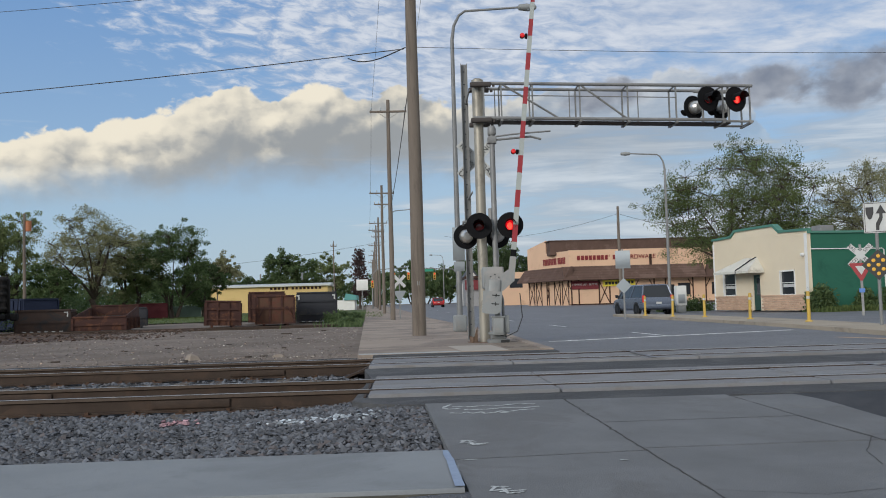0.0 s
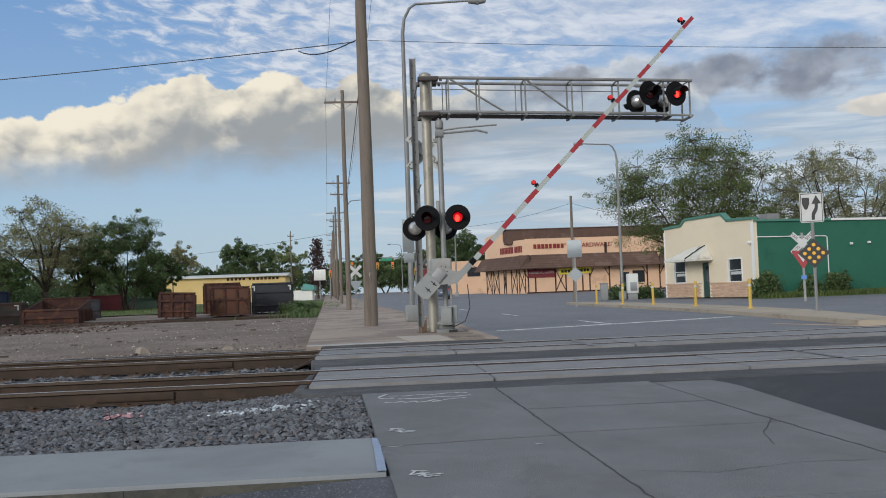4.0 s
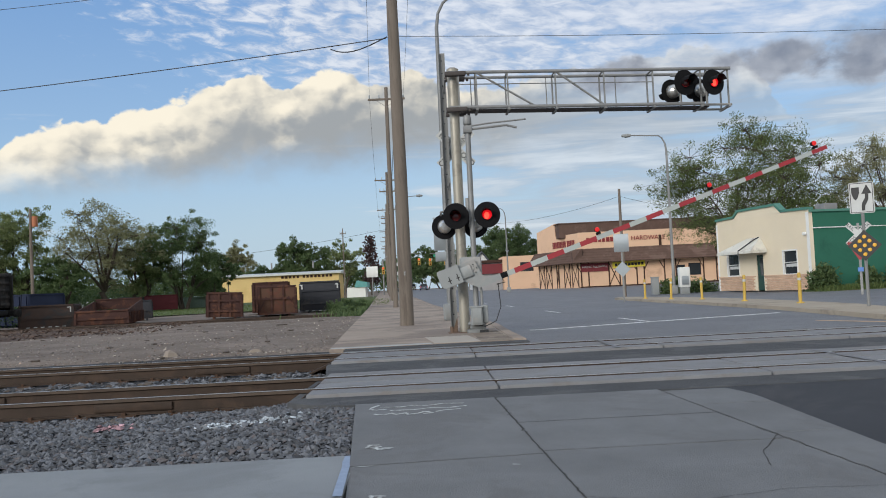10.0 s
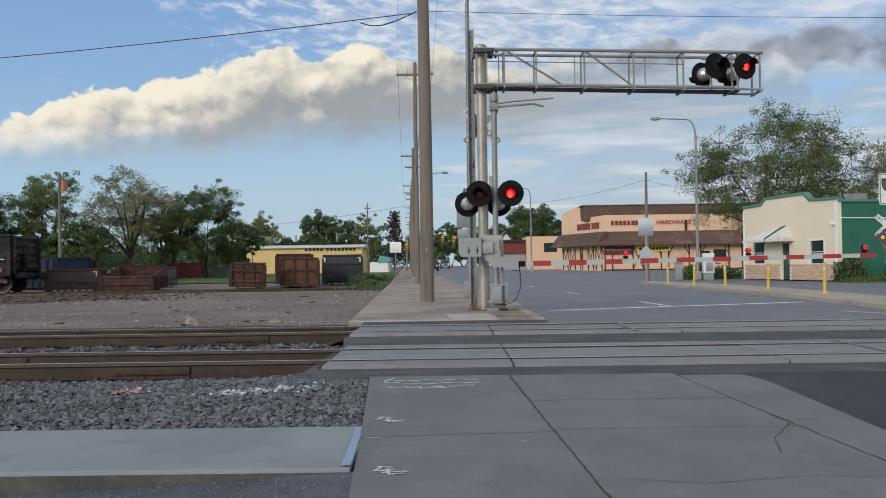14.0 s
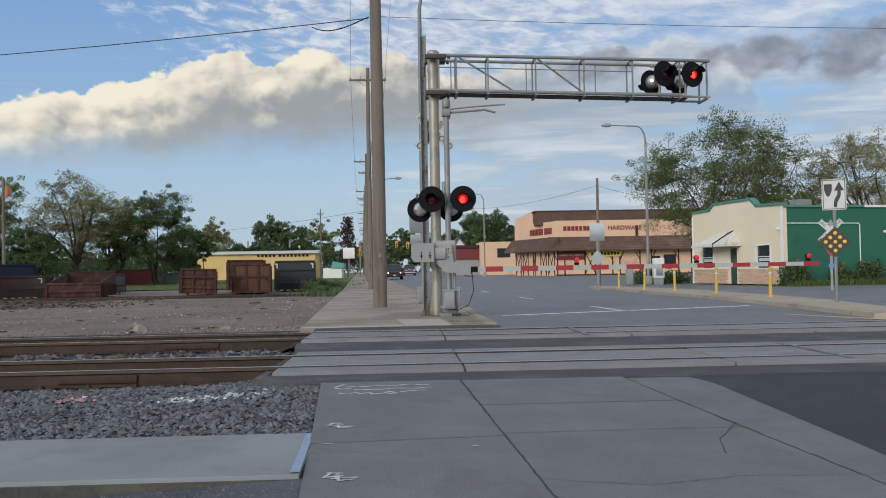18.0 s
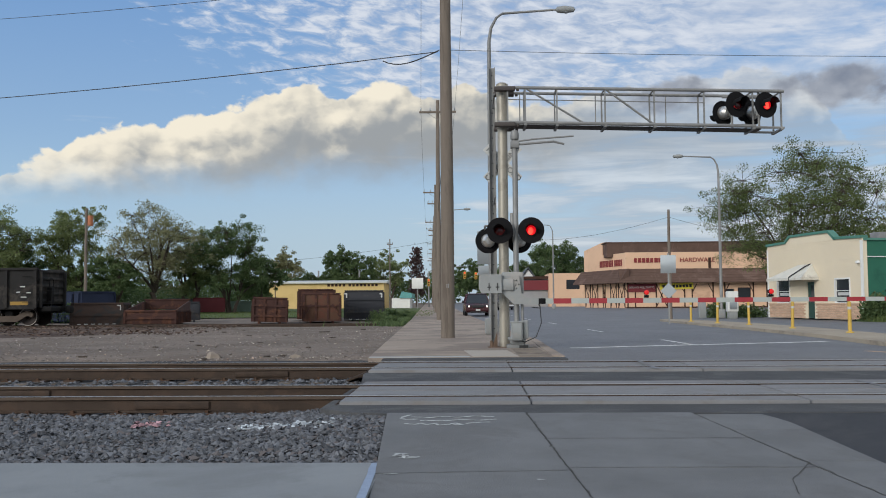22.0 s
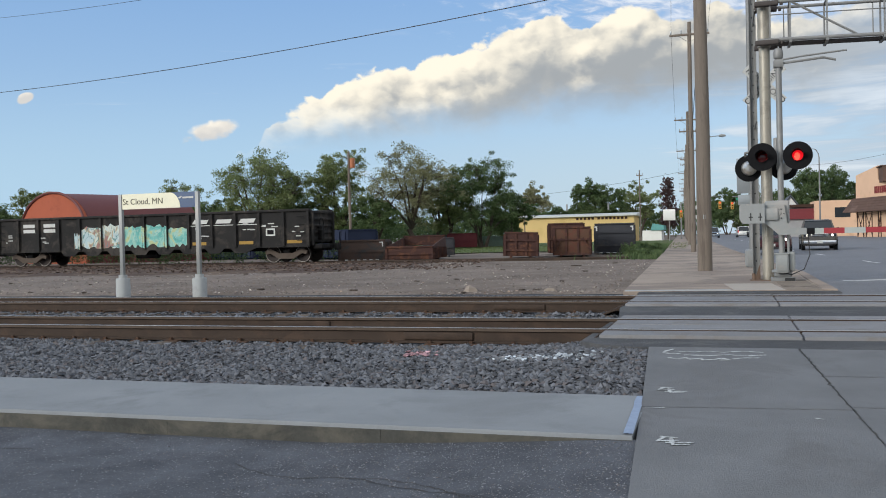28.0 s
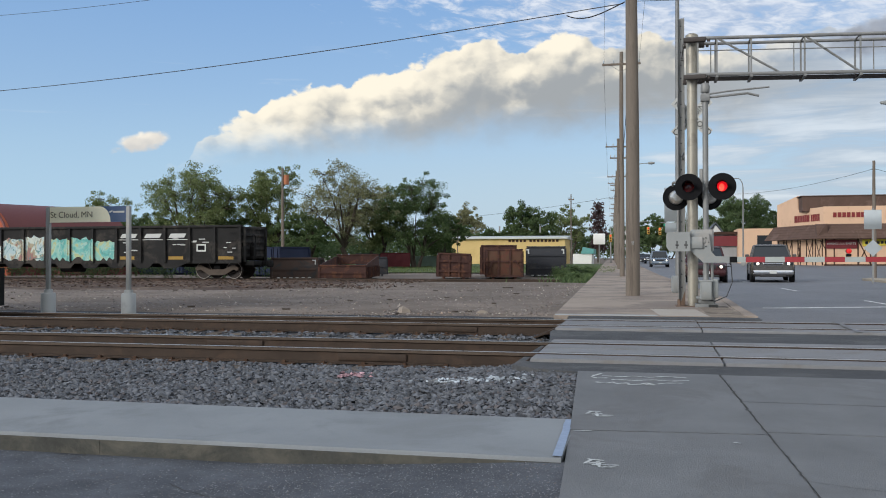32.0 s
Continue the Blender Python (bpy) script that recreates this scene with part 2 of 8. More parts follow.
# ---- materials ----
def mat(name, col, rough=0.7, metal=0.0, var=0.25, scale=3.0, bump=0.15, fine=40.0, stain=None, stain_amount=0.0, stain_scale=0.8, world_space=True, glow=0.0, spread=0.0, stretch=None):
    """Painted or mineral surface: two scales of variation, optional stains, fine bump."""
    m = bpy.data.materials.new(name)
    m.use_nodes = True
    N = Nodes(m.node_tree)
    p = N.n("ShaderNodeBsdfPrincipled")
    out = N.n("ShaderNodeOutputMaterial")
    N.put(out.inputs[0], p.outputs[0])
    co = N.n("ShaderNodeNewGeometry").outputs["Position"] if world_space else N.n("ShaderNodeTexCoord").outputs["Object"]
    if stretch:
        co = N.vec("MULTIPLY", co, stretch)
    big = N.noise(co, scale, 5, 0.6)
    small = N.noise(co, fine, 4, 0.65)
    f = N.math("ADD", N.math("MULTIPLY", N.math("SUBTRACT", big, 0.5), var * 2.4), N.math("MULTIPLY", N.math("SUBTRACT", small, 0.5), var * 1.6))
    if spread:
        rnd = N.n("ShaderNodeObjectInfo").outputs["Random"]
        f = N.math("ADD", f, N.math("MULTIPLY", N.math("SUBTRACT", rnd, 0.5), spread * 2))
    f = N.math("ADD", f, 1.0)
    c = N.vec("SCALE", col, f)
    if stain:
        s = N.noise(co, stain_scale, 6, 0.7, 0.6)
        c = N.mix(N.ramp(s, 0.62 - stain_amount * 0.5, 0.72 - stain_amount * 0.35), c, stain)
    N.put(p.inputs["Base Color"], c)
    N.put(p.inputs["Roughness"], N.ramp(small, 0.2, 0.8, max(0.03, rough - 0.08), min(1, rough + 0.1)))
    p.inputs["Metallic"].default_value = metal
    p.inputs["Specular IOR Level"].default_value = 0.5 if rough < 0.68 else 0.22
    if bump:
        b = N.n("ShaderNodeBump", i_Strength=min(1.0, bump * 2), i_Distance=0.01)
        N.put(b.inputs["Height"], N.math("ADD", small, N.math("MULTIPLY", big, 0.5)))
        N.put(p.inputs["Normal"], b.outputs[0])
    if glow:
        p.inputs["Emission Color"].default_value = (*col, 1)
        p.inputs["Emission Strength"].default_value = glow
    return m


def plain(name, col, rough=0.5, metal=0.0, glow=0.0):
    return mat(name, col, rough, metal, 0.12, 2.0, 0.03, 30.0, None, 0, 1, False, glow)


def glass(name, col=(0.9, 0.95, 0.95), rough=0.02):
    m = bpy.data.materials.new(name)
    m.use_nodes = True
    N = Nodes(m.node_tree)
    p = N.n("ShaderNodeBsdfPrincipled")
    out = N.n("ShaderNodeOutputMaterial")
    N.put(out.inputs[0], p.outputs[0])
    N.put(p.inputs["Base Color"], col)
    p.inputs["Roughness"].default_value = rough
    p.inputs["Transmission Weight"].default_value = 0.85
    p.inputs["IOR"].default_value = 1.45
    return m


CONCRETE = mat("concrete", (0.158, 0.163, 0.166), 0.85, 0, 0.3, 1.3, 0.4, 70, (0.14, 0.142, 0.143), 0.24, 0.9)
CONCRETE_NEW = mat("concrete_new", (0.37, 0.385, 0.38), 0.8, 0, 0.1, 0.9, 0.15, 70, (0.3, 0.305, 0.3), 0.2, 0.7)
CONCRETE_PINK = mat("concrete_warm", (0.33, 0.272, 0.22), 0.88, 0, 0.2, 0.6, 0.15, 30, (0.225, 0.185, 0.155), 0.35, 0.35)
PANEL = mat("crossing_panel", (0.175, 0.175, 0.176), 0.66, 0, 0.22, 1.7, 0.3, 45, (0.16, 0.15, 0.14), 0.25, 1.4, spread=0.07)
ASPHALT = mat("asphalt", (0.135, 0.137, 0.145), 0.62, 0, 0.3, 0.5, 0.4, 120, (0.16, 0.165, 0.17), 0.22, 0.25)
ASPHALT_DARK = mat("asphalt_dark", (0.046, 0.049, 0.055), 0.85, 0, 0.25, 1.1, 0.4, 110, (0.065, 0.066, 0.07), 0.2, 0.5)
ASPHALT_WORN = mat("asphalt_worn", (0.088, 0.095, 0.108), 0.9, 0, 0.6, 2.5, 1.0, 70, (0.065, 0.07, 0.079), 0.22, 0.8)
DIRT = mat("dirt", (0.185, 0.152, 0.125), 0.95, 0, 0.6, 0.35, 1.0, 9, (0.14, 0.112, 0.09), 0.3, 0.15)
BALLAST_BED = mat("ballast_bed", (0.054, 0.055, 0.058), 0.95, 0, 0.4, 2.0, 0.8, 30)
RAIL_RUST = mat("rail_rust", (0.052, 0.037, 0.028), 0.75, 0.1, 0.35, 3, 0.3, 60, (0.07, 0.047, 0.034), 0.25, 2.0)
RAIL_TOP = mat("rail_shine", (0.5, 0.49, 0.47), 0.3, 1.0, 0.15, 4, 0.05, 90)
WOOD_POLE = mat("weathered_pole", (0.178, 0.15, 0.123), 0.9, 0, 0.2, 9.0, 0.35, 60, (0.125, 0.103, 0.084), 0.2, 3.0, stretch=(1, 1, 0.12))
STEEL = mat("galvanised_steel", (0.22, 0.222, 0.215), 0.55, 0.3, 0.14, 1.5, 0.06, 30, (0.27, 0.27, 0.26), 0.22, 1.2)
ALU = mat("brushed_aluminium", (0.33, 0.305, 0.25), 0.48, 0.35, 0.14, 1.2, 0.05, 30, (0.25, 0.23, 0.19), 0.25, 1.5)
GREY_PAINT = mat("grey_paint", (0.26, 0.272, 0.265), 0.5, 0.15, 0.12, 1.8, 0.06, 30, (0.3, 0.29, 0.27), 0.2, 1.6)


# ---- mesh helpers ----
class Mesh:
    """Collects boxes, tubes and prisms into one mesh."""

    def __init__(self):
        self.v, self.f = [], []

    def add(self, verts, faces):
        o = len(self.v)
        self.v.extend([tuple(p) for p in verts])
        self.f.extend([tuple(o + i for i in f) for f in faces])
        return self

    def box(self, x0, y0, z0, x1, y1, z1, m=None, c=0.0):
        """A box; c > 0 chamfers its edges."""
        x0, x1 = min(x0, x1), max(x0, x1)
        y0, y1 = min(y0, y1), max(y0, y1)
        z0, z1 = min(z0, z1), max(z0, z1)
        if c <= 0:
            vs = [(x, y, z) for z in (z0, z1) for x, y in ((x0, y0), (x1, y0), (x1, y1), (x0, y1))]
            fs = [(3, 2, 1, 0), (4, 5, 6, 7), (0, 1, 5, 4), (1, 2, 6, 5), (2, 3, 7, 6), (3, 0, 4, 7)]
        else:
            c = min(c, (x1 - x0) * 0.45, (y1 - y0) * 0.45, (z1 - z0) * 0.45)

            def ring(d, z):
                return [(x0 + d + c, y0 + d, z), (x1 - d - c, y0 + d, z), (x1 - d, y0 + d + c, z), (x1 - d, y1 - d - c, z),
                        (x1 - d - c, y1 - d, z), (x0 + d + c, y1 - d, z), (x0 + d, y1 - d - c, z), (x0 + d, y0 + d + c, z)]
            vs = ring(c * 0.7, z0) + ring(0, z0 + c) + ring(0, z1 - c) + ring(c * 0.7, z1)
            fs = [tuple(range(7, -1, -1)), tuple(range(24, 32))]
            for k in range(3):
                fs += [(8 * k + i, 8 * k + (i + 1) % 8, 8 * k + 8 + (i + 1) % 8, 8 * k + 8 + i) for i in range(8)]
        if m is not None:
            vs = [m @ Vector(p) for p in vs]
        return self.add(vs, fs)

    def tube(self, pts, r, n=10, caps=True):
        """A round bar along points; r is one radius or one for each point."""
        pts = [Vector(p) for p in pts]
        rs = list(r) if isinstance(r, (list, tuple)) else [r] * len(pts)
        vs, fs = [], []
        up = None
        for i, p in enumerate(pts):
            d = (pts[min(i + 1, len(pts) - 1)] - pts[max(i - 1, 0)]).normalized()
            if up is None:
                up = Vector((0, 0, 1)) if abs(d.z) < 0.9 else Vector((1, 0, 0))
            a = d.cross(up).normalized()
            b = a.cross(d).normalized()
            up = b
            for k in range(n):
                t = 2 * math.pi * k / n
                vs.append(p + (a * math.cos(t) + b * math.sin(t)) * rs[i])
        for i in range(len(pts) - 1):
            fs += [(i * n + k, i * n + (k + 1) % n, (i + 1) * n + (k + 1) % n, (i + 1) * n + k) for k in range(n)]
        if caps:
            fs += [tuple(range(n - 1, -1, -1)), tuple((len(pts) - 1) * n + k for k in range(n))]
        return self.add(vs, fs)

    def prism(self, poly, z0, z1, m=None):
        """A flat outline in x, y, raised from z0 to z1; m lays it elsewhere."""
        n = len(poly)
        vs = [Vector((x, y, z0)) for x, y in poly] + [Vector((x, y, z1)) for x, y in poly]
        if m is not None:
            vs = [m @ p for p in vs]
        fs = [tuple(range(n - 1, -1, -1)), tuple(range(n, 2 * n))] + [(i, (i + 1) % n, n + (i + 1) % n, n + i) for i in range(n)]
        return self.add(vs, fs)

    def lathe(self, prof, m=None, n=24, a0=0.0, a1=360.0):
        """Turns (radius, height) rows round z."""
        vs, fs = [], []
        full = abs(a1 - a0) > 359
        cols = n if full else n + 1
        for k in range(cols):
            t = radians(a0 + (a1 - a0) * k / n)
            vs += [Vector((r * math.cos(t), r * math.sin(t), z)) for r, z in prof]
        h = len(prof)
        for k in range(n):
            k2 = (k + 1) % cols
            fs += [(k * h + i, k2 * h + i, k2 * h + i + 1, k * h + i + 1) for i in range(h - 1)]
        if m is not None:
            vs = [m @ p for p in vs]
        return self.add(vs, fs)

    def quad(self, a, b, c, d):
        return self.add([a, b, c, d], [(0, 1, 2, 3)])

    def data(self, name, material, smooth=True):
        me = bpy.data.meshes.new(name)
        me.from_pydata(self.v, [], self.f)
        me.materials.append(material)
        if smooth:
            me.shade_smooth()
            me.set_sharp_from_angle(angle=radians(35))
        me.update()
        return me


def part(name, mesh, material, parent=None, label="", at=None, smooth=True):
    ob = new(name, mesh if isinstance(mesh, bpy.types.Mesh) else mesh.data(name, material, smooth))
    if parent is not None:
        ob.parent = parent
    if at is not None:
        ob.matrix_basis = at
    if label:
        ob["label"] = label
    return ob


def thing(name, label, category, at=None, group=""):
    ob = new(name)
    ob.empty_display_size = 0.1
    if at is not None:
        ob.matrix_basis = at
    return tagged(ob, label, category, group)


def structure(name, mesh, material, label, category="", kind="structure", smooth=True):
    return tagged(part(name, mesh, material, None, "", None, smooth), label, category, "", kind)


ST_TURN = 2.58


def street(u, v, z=0.0, rz=0.0):
    """A pose on the street: u metres right of its line, v metres along it."""
    c, s = math.cos(radians(ST_TURN)), math.sin(radians(ST_TURN))
    return pose(u * c - v * s, 20 + u * s + v * c, z, 0, 0, ST_TURN + rz)


def lift(y):
    """The height of the land far up the street."""
    return 0.3 * min(1.0, max(0.0, (y - 62) / 50)) + 0.5 * min(1.0, max(0.0, (y - 112) / 150))


def letters(body, size, material, parent, at, depth=0.01, label=""):
    cu = bpy.data.curves.new("lettering", "FONT")
    cu.body, cu.size, cu.extrude, cu.align_x, cu.align_y = body, size, depth, "CENTER", "CENTER"
    ob = new("lettering", cu)
    dg = bpy.context.evaluated_depsgraph_get()
    me = bpy.data.meshes.new_from_object(ob.evaluated_get(dg))
    bpy.data.objects.remove(ob)
    me.materials.clear()
    me.materials.append(material)
    return part("lettering", me, material, parent, label, at)


# ---- ground ----
def plane_grid(x0, x1, y0, y1, step, zf):
    m = Mesh()
    nx, ny = max(1, round((x1 - x0) / step)), max(1, round((y1 - y0) / step))
    vs = [(x0 + (x1 - x0) * i / nx, y0 + (y1 - y0) * j / ny, 0) for j in range(ny + 1) for i in range(nx + 1)]
    vs = [(x, y, zf(x, y)) for x, y, _ in vs]
    m.add(vs, [(j * (nx + 1) + i, j * (nx + 1) + i + 1, (j + 1) * (nx + 1) + i + 1, (j + 1) * (nx + 1) + i) for j in range(ny) for i in range(nx)])
    return m


def land(x, y):
    """Height of the land outside the paved parts."""
    z = -0.06 + lift(y)
    if y < 19:
        z = -0.42
    if y > 19:
        z += 0.05 * noise.noise(Vector((x * 0.25, y * 0.25, 1.7))) * (1 if x < -2.5 else 0)
    return z


def build_ground():
    m = Mesh()
    ys = [-900, -60, -8, 4, 18.2, 18.9] + [20 + i * 0.9 for i in range(60)] + [76, 82, 90, 100, 112, 130, 170, 250, 500, 1500, 4000]
    xs = [-3500, -900, -300, -140, -90] + [-70 + i * 1.0 for i in range(68)] + [0, 4, 10, 16, 24, 40, 80, 160, 400, 1200, 3500]
    vs = [(x, y, land(x, y)) for y in ys for x in xs]
    n = len(xs)
    m.add(vs, [(j * n + i, j * n + i + 1, (j + 1) * n + i + 1, (j + 1) * n + i) for j in range(len(ys) - 1) for i in range(n - 1)])
    structure("ground", m, DIRT, "bare brown-grey dirt and gravel lot", "ground")


build_ground()


def street_strip(name, material, label, u0, u1, v0, v1, z, thick=0.25, step=8.0, kind="pavement", du0=0.0):
    """A paved strip along the street, following the rise of the land."""
    m = Mesh()
    n = max(1, round((v1 - v0) / step))
    rows = []
    for k in range(n + 1):
        v = v0 + (v1 - v0) * k / n
        a, b = street(u0, v).translation, street(u1, v).translation
        h = z + lift(a.y)
        rows += [(a.x, a.y, h), (b.x, b.y, h), (b.x, b.y, h - thick), (a.x, a.y, h - thick)]
    fs = []
    for k in range(n):
        o = 4 * k
        fs += [(o, o + 1, o + 5, o + 4), (o + 1, o + 2, o + 6, o + 5), (o + 3, o, o + 4, o + 7)]
    fs += [(0, 3, 2, 1), (4 * n, 4 * n + 1, 4 * n + 2, 4 * n + 3)]
    m.add(rows, fs)
    return structure(name, m, material, label, kind)


# far side road, beyond the tracks
road_far = street_strip("road", ASPHALT, "grey asphalt street running away from the tracks", 2.1, 40, -1.9, 330, -0.04, 0.3, 6, "road")
# near side road, right of the camera's slab
m = Mesh()
m = plane_grid(2.98, 60, -14, 10.13, 0.8, lambda x, y: -0.05 - min(0.345, 0.05 * max(0.0, 10.1 - y) ** 0.9) + 0.004 * noise.noise(Vector((x, y, 5))))
road_near = structure("road_near", m, ASPHALT_DARK, "dark patched asphalt roadway beside the concrete slabs", "road")
m = Mesh()
m.prism([(-60, -14), (0.952, -14), (-0.184, 6.65), (-60, 6.65)], -0.6, -0.31)
structure("parking_asphalt", m, ASPHALT_WORN, "old cracked asphalt below the platform edge", "road")

# ---- slabs and kerbs near the camera ----
def slab_z(x, y):
    return -0.035 - min(0.345, 0.05 * max(0.0, 10.1 - y) ** 0.9)


def slab(poly, material, parent, thick=0.22, name="slab"):
    n = len(poly)
    m = Mesh()
    top = [(x, y, slab_z(x, y)) for x, y in poly]
    m.add(top + [(x, y, z - thick) for x, y, z in top], [tuple(range(n)), tuple(range(2 * n - 1, n - 1, -1))] + [(i, n + i, n + (i + 1) % n, (i + 1) % n) for i in range(n)])
    return part(name, m, material, parent, "", None, False)


DARK_FILL = mat("joint_fill", (0.06, 0.058, 0.055), 0.95, 0, 0.3, 6, 0.4, 60)
m = Mesh()
ys = [-6 + 0.7 * k for k in range(23)]
m.add([(x, y, slab_z(x, y) - 0.03) for y in ys for x in (max(-0.2, 0.3 - 0.06 * y), 3.4)], [(2 * k, 2 * k + 1, 2 * k + 3, 2 * k + 2) for k in range(22)])
approach = structure("pavement_near", m, DARK_FILL, "grey cracked concrete slabs leading up to the crossing", "pavement", "structure", False)
XJ = lambda y: 1.03 + (10.1 - y) * 0.066           # the long joint
XG = lambda y: min(3.6, 2.70 + (10.0 - y) * 0.14)            # edge of the gutter strip
XL = lambda y: -0.385 + (10.15 - y) * 0.0645 if y > 7.9 else -0.24 + 0.055 * max(0.0, 7.7 - y)  # left edge by the ballast
XE = lambda y: 3.6 - 0.045 * max(0.0, y - 7.0) - (0.35 * (y - 9.4) ** 2 if y > 9.4 else 0)
g = 0.007
for y0, y1 in [(-6, -0.5), (-0.5, 2.4), (2.4, 5.0), (5.0, 7.5), (7.5, 10.13)]:
    slab([(XL(y0), y0 + g), (XJ(y0) - g, y0 + g + 0.1), (XJ(y1) - g, y1 - g + 0.1 * (y1 < 9)), (XL(y1), y1 - g)], CONCRETE, approach)
for y0, y1 in [(-6, 0.4), (0.4, 3.4), (3.4, 5.6), (5.6, 7.68), (7.68, 8.8), (8.8, 10.1)]:
    slab([(XJ(y0) + g, y0 + g), (XG(y0) - g, y0 + g), (XG(y1) - g, y1 - g), (XJ(y1) + g, y1 - g)], CONCRETE, approach)
for y0, y1 in [(3.75, 6.3), (6.3, 7.9), (7.9, 9.2), (9.2, 10.0)]:
    ys = [y0 + g + (y1 - y0 - 2 * g) * k / 4 for k in range(5)]
    slab([(XG(y0) + g, y0 + g)] + [(XE(y), y) for y in ys] + [(XG(y1) + g, y1 - g)], CONCRETE, approach, name="gutter_slab")

def crack_line(pts, w, seed, zf):
    """A thin ragged dark seam along points."""
    rnd = random.Random(seed)
    m = Mesh()
    full = []
    for (x0, y0), (x1, y1) in zip(pts, pts[1:]):
        n = max(2, int(math.hypot(x1 - x0, y1 - y0) / 0.06))
        full += [(x0 + (x1 - x0) * k / n + rnd.gauss(0, w * 0.3), y0 + (y1 - y0) * k / n + rnd.gauss(0, w * 0.3)) for k in range(n)]
    full.append(pts[-1])
    vs = []
    for i, (x, y) in enumerate(full):
        a, b = full[max(0, i - 1)], full[min(len(full) - 1, i + 1)]
        d = Vector((b[0] - a[0], b[1] - a[1])).normalized()
        ww = w * rnd.uniform(0.3, 0.9) * 0.38
        vs += [(x - d.y * ww, y + d.x * ww, zf(x, y) + 0.004), (x + d.y * ww, y - d.x * ww, zf(x, y) + 0.004)]
    m.add(vs, [(2 * i, 2 * i + 1, 2 * i + 3, 2 * i + 2) for i in range(len(full) - 1)])
    return m


seams = Mesh()
for i, (pts, w) in enumerate([([(XJ(10.1), 10.1), (XJ(9.0), 9.0), (XJ(8.2), 8.2)], 0.03), ([(XJ(8.2), 8.2), (XJ(6.0), 6.0), (XJ(2), 2)], 0.02), ([(-0.23, 7.5), (XJ(7.6), 7.6)], 0.012), ([(XJ(7.68), 7.68), (XG(7.7), 7.7)], 0.012), ([(XJ(8.8), 8.8), (XG(8.8), 8.8)], 0.016), ([(XG(10.0), 10.0), (XG(8.5), 8.5), (XG(6), 6.0)], 0.018),
                              ([(-0.2, 5.0), (XJ(5), 5.05)], 0.02), ([(2.95, 8.1), (3.0, 7.8), (2.7, 7.3), (2.6, 6.9)], 0.014), ([(XJ(6.4), 6.4), (1.9, 6.2), (2.5, 6.35), (XG(6.3), 6.3)], 0.012)]):
    q = crack_line(pts, w, i, slab_z)
    seams.add(q.v, q.f)
structure("slab_seams", seams, DARK_FILL, "dark dirt-filled seams and cracks between the slabs", "crack")
seams = Mesh()
rc = random.Random(31)
for i in range(16):
    x, y = -0.6 - rc.random() * 7, 1.5 + rc.random() * 4.9
    pts = [(x, y)]
    a = rc.choice((0.1, 1.4, 2.4, -0.5))
    for k in range(rc.randint(4, 10)):
        a += rc.uniform(-0.5, 0.5)
        pts.append((pts[-1][0] + math.cos(a) * 0.22, min(6.56, pts[-1][1] + math.sin(a) * 0.22)))
    q = crack_line(pts, 0.02, 50 + i, lambda x, y: max(-0.311, -0.313 + max(0.0, slab_z(0, y) + 0.301) * min(1.0, max(0.0, (x + 2.6) / 2.2)) ** 1.4))
    seams.add(q.v, q.f)
structure("asphalt_cracks", seams, DARK_FILL, "thin branching cracks in the old asphalt", "crack")

# platform edge on the left
PLATFORM = mat("platform_concrete", (0.222, 0.236, 0.243), 0.8, 0, 0.2, 0.9, 0.2, 60, (0.19, 0.2, 0.205), 0.3, 0.7)
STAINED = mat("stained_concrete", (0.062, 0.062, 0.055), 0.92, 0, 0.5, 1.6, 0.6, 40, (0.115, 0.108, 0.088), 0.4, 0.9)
platform = thing("platform_edge", "low new concrete platform edge with pale top beside asphalt", "kerb", pose(0, 0, 0))
xs = [-60, -40, -26, -17, -11.5, -8.2, -5.3, -3.6, -1.9, -0.205]
for a, b in zip(xs, xs[1:]):
    m = Mesh()
    b2 = b - 0.0005
    zt = lambda x: -0.145
    prof = [(6.6, -0.6), (6.6, -0.19), (6.61, -0.172), (7.93, -0.15), (7.95, -0.17), (7.95, -0.6)]
    n = len(prof)
    m.add([(x, y, z) for x in (a, b2) for y, z in prof], [tuple(range(n - 1, -1, -1)), tuple(range(n, 2 * n))] + [(i, (i + 1) % n, n + (i + 1) % n, n + i) for i in range(n)])
    blk = part("edge_block", m, PLATFORM, platform)
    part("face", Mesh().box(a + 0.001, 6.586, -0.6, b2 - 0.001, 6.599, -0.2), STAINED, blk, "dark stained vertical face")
def apron_z(x, y):
    f = min(1.0, max(0.0, (x + 2.6) / 2.2)) ** 1.4
    return -0.313 + max(0.0, slab_z(0, y) - 0.012 + 0.313) * f


m = plane_grid(-2.9, 0.06, 1.6, 6.62, 0.2, apron_z)
structure("asphalt_apron", m, ASPHALT_WORN, "worn asphalt rising to meet the platform's end", "road")

def pebble_area(rs):
    return (-0.12 - 6.6 * rs.rand() ** 1.15, 2.6 + 3.97 * rs.rand())


# painted marks
BLUE_PAINT = mat("blue_paint", (0.25, 0.31, 0.41), 0.8, 0, 0.25, 6, 0.1, 50)
WHITE_PAINT = mat("white_paint", (0.72, 0.72, 0.7), 0.8, 0, 0.25, 5, 0.1, 50, (0.35, 0.35, 0.34), 0.3, 2.5)
ORANGE_PAINT = mat("faded_orange_paint", (0.5, 0.36, 0.24), 0.85, 0, 0.3, 3, 0.1, 50)


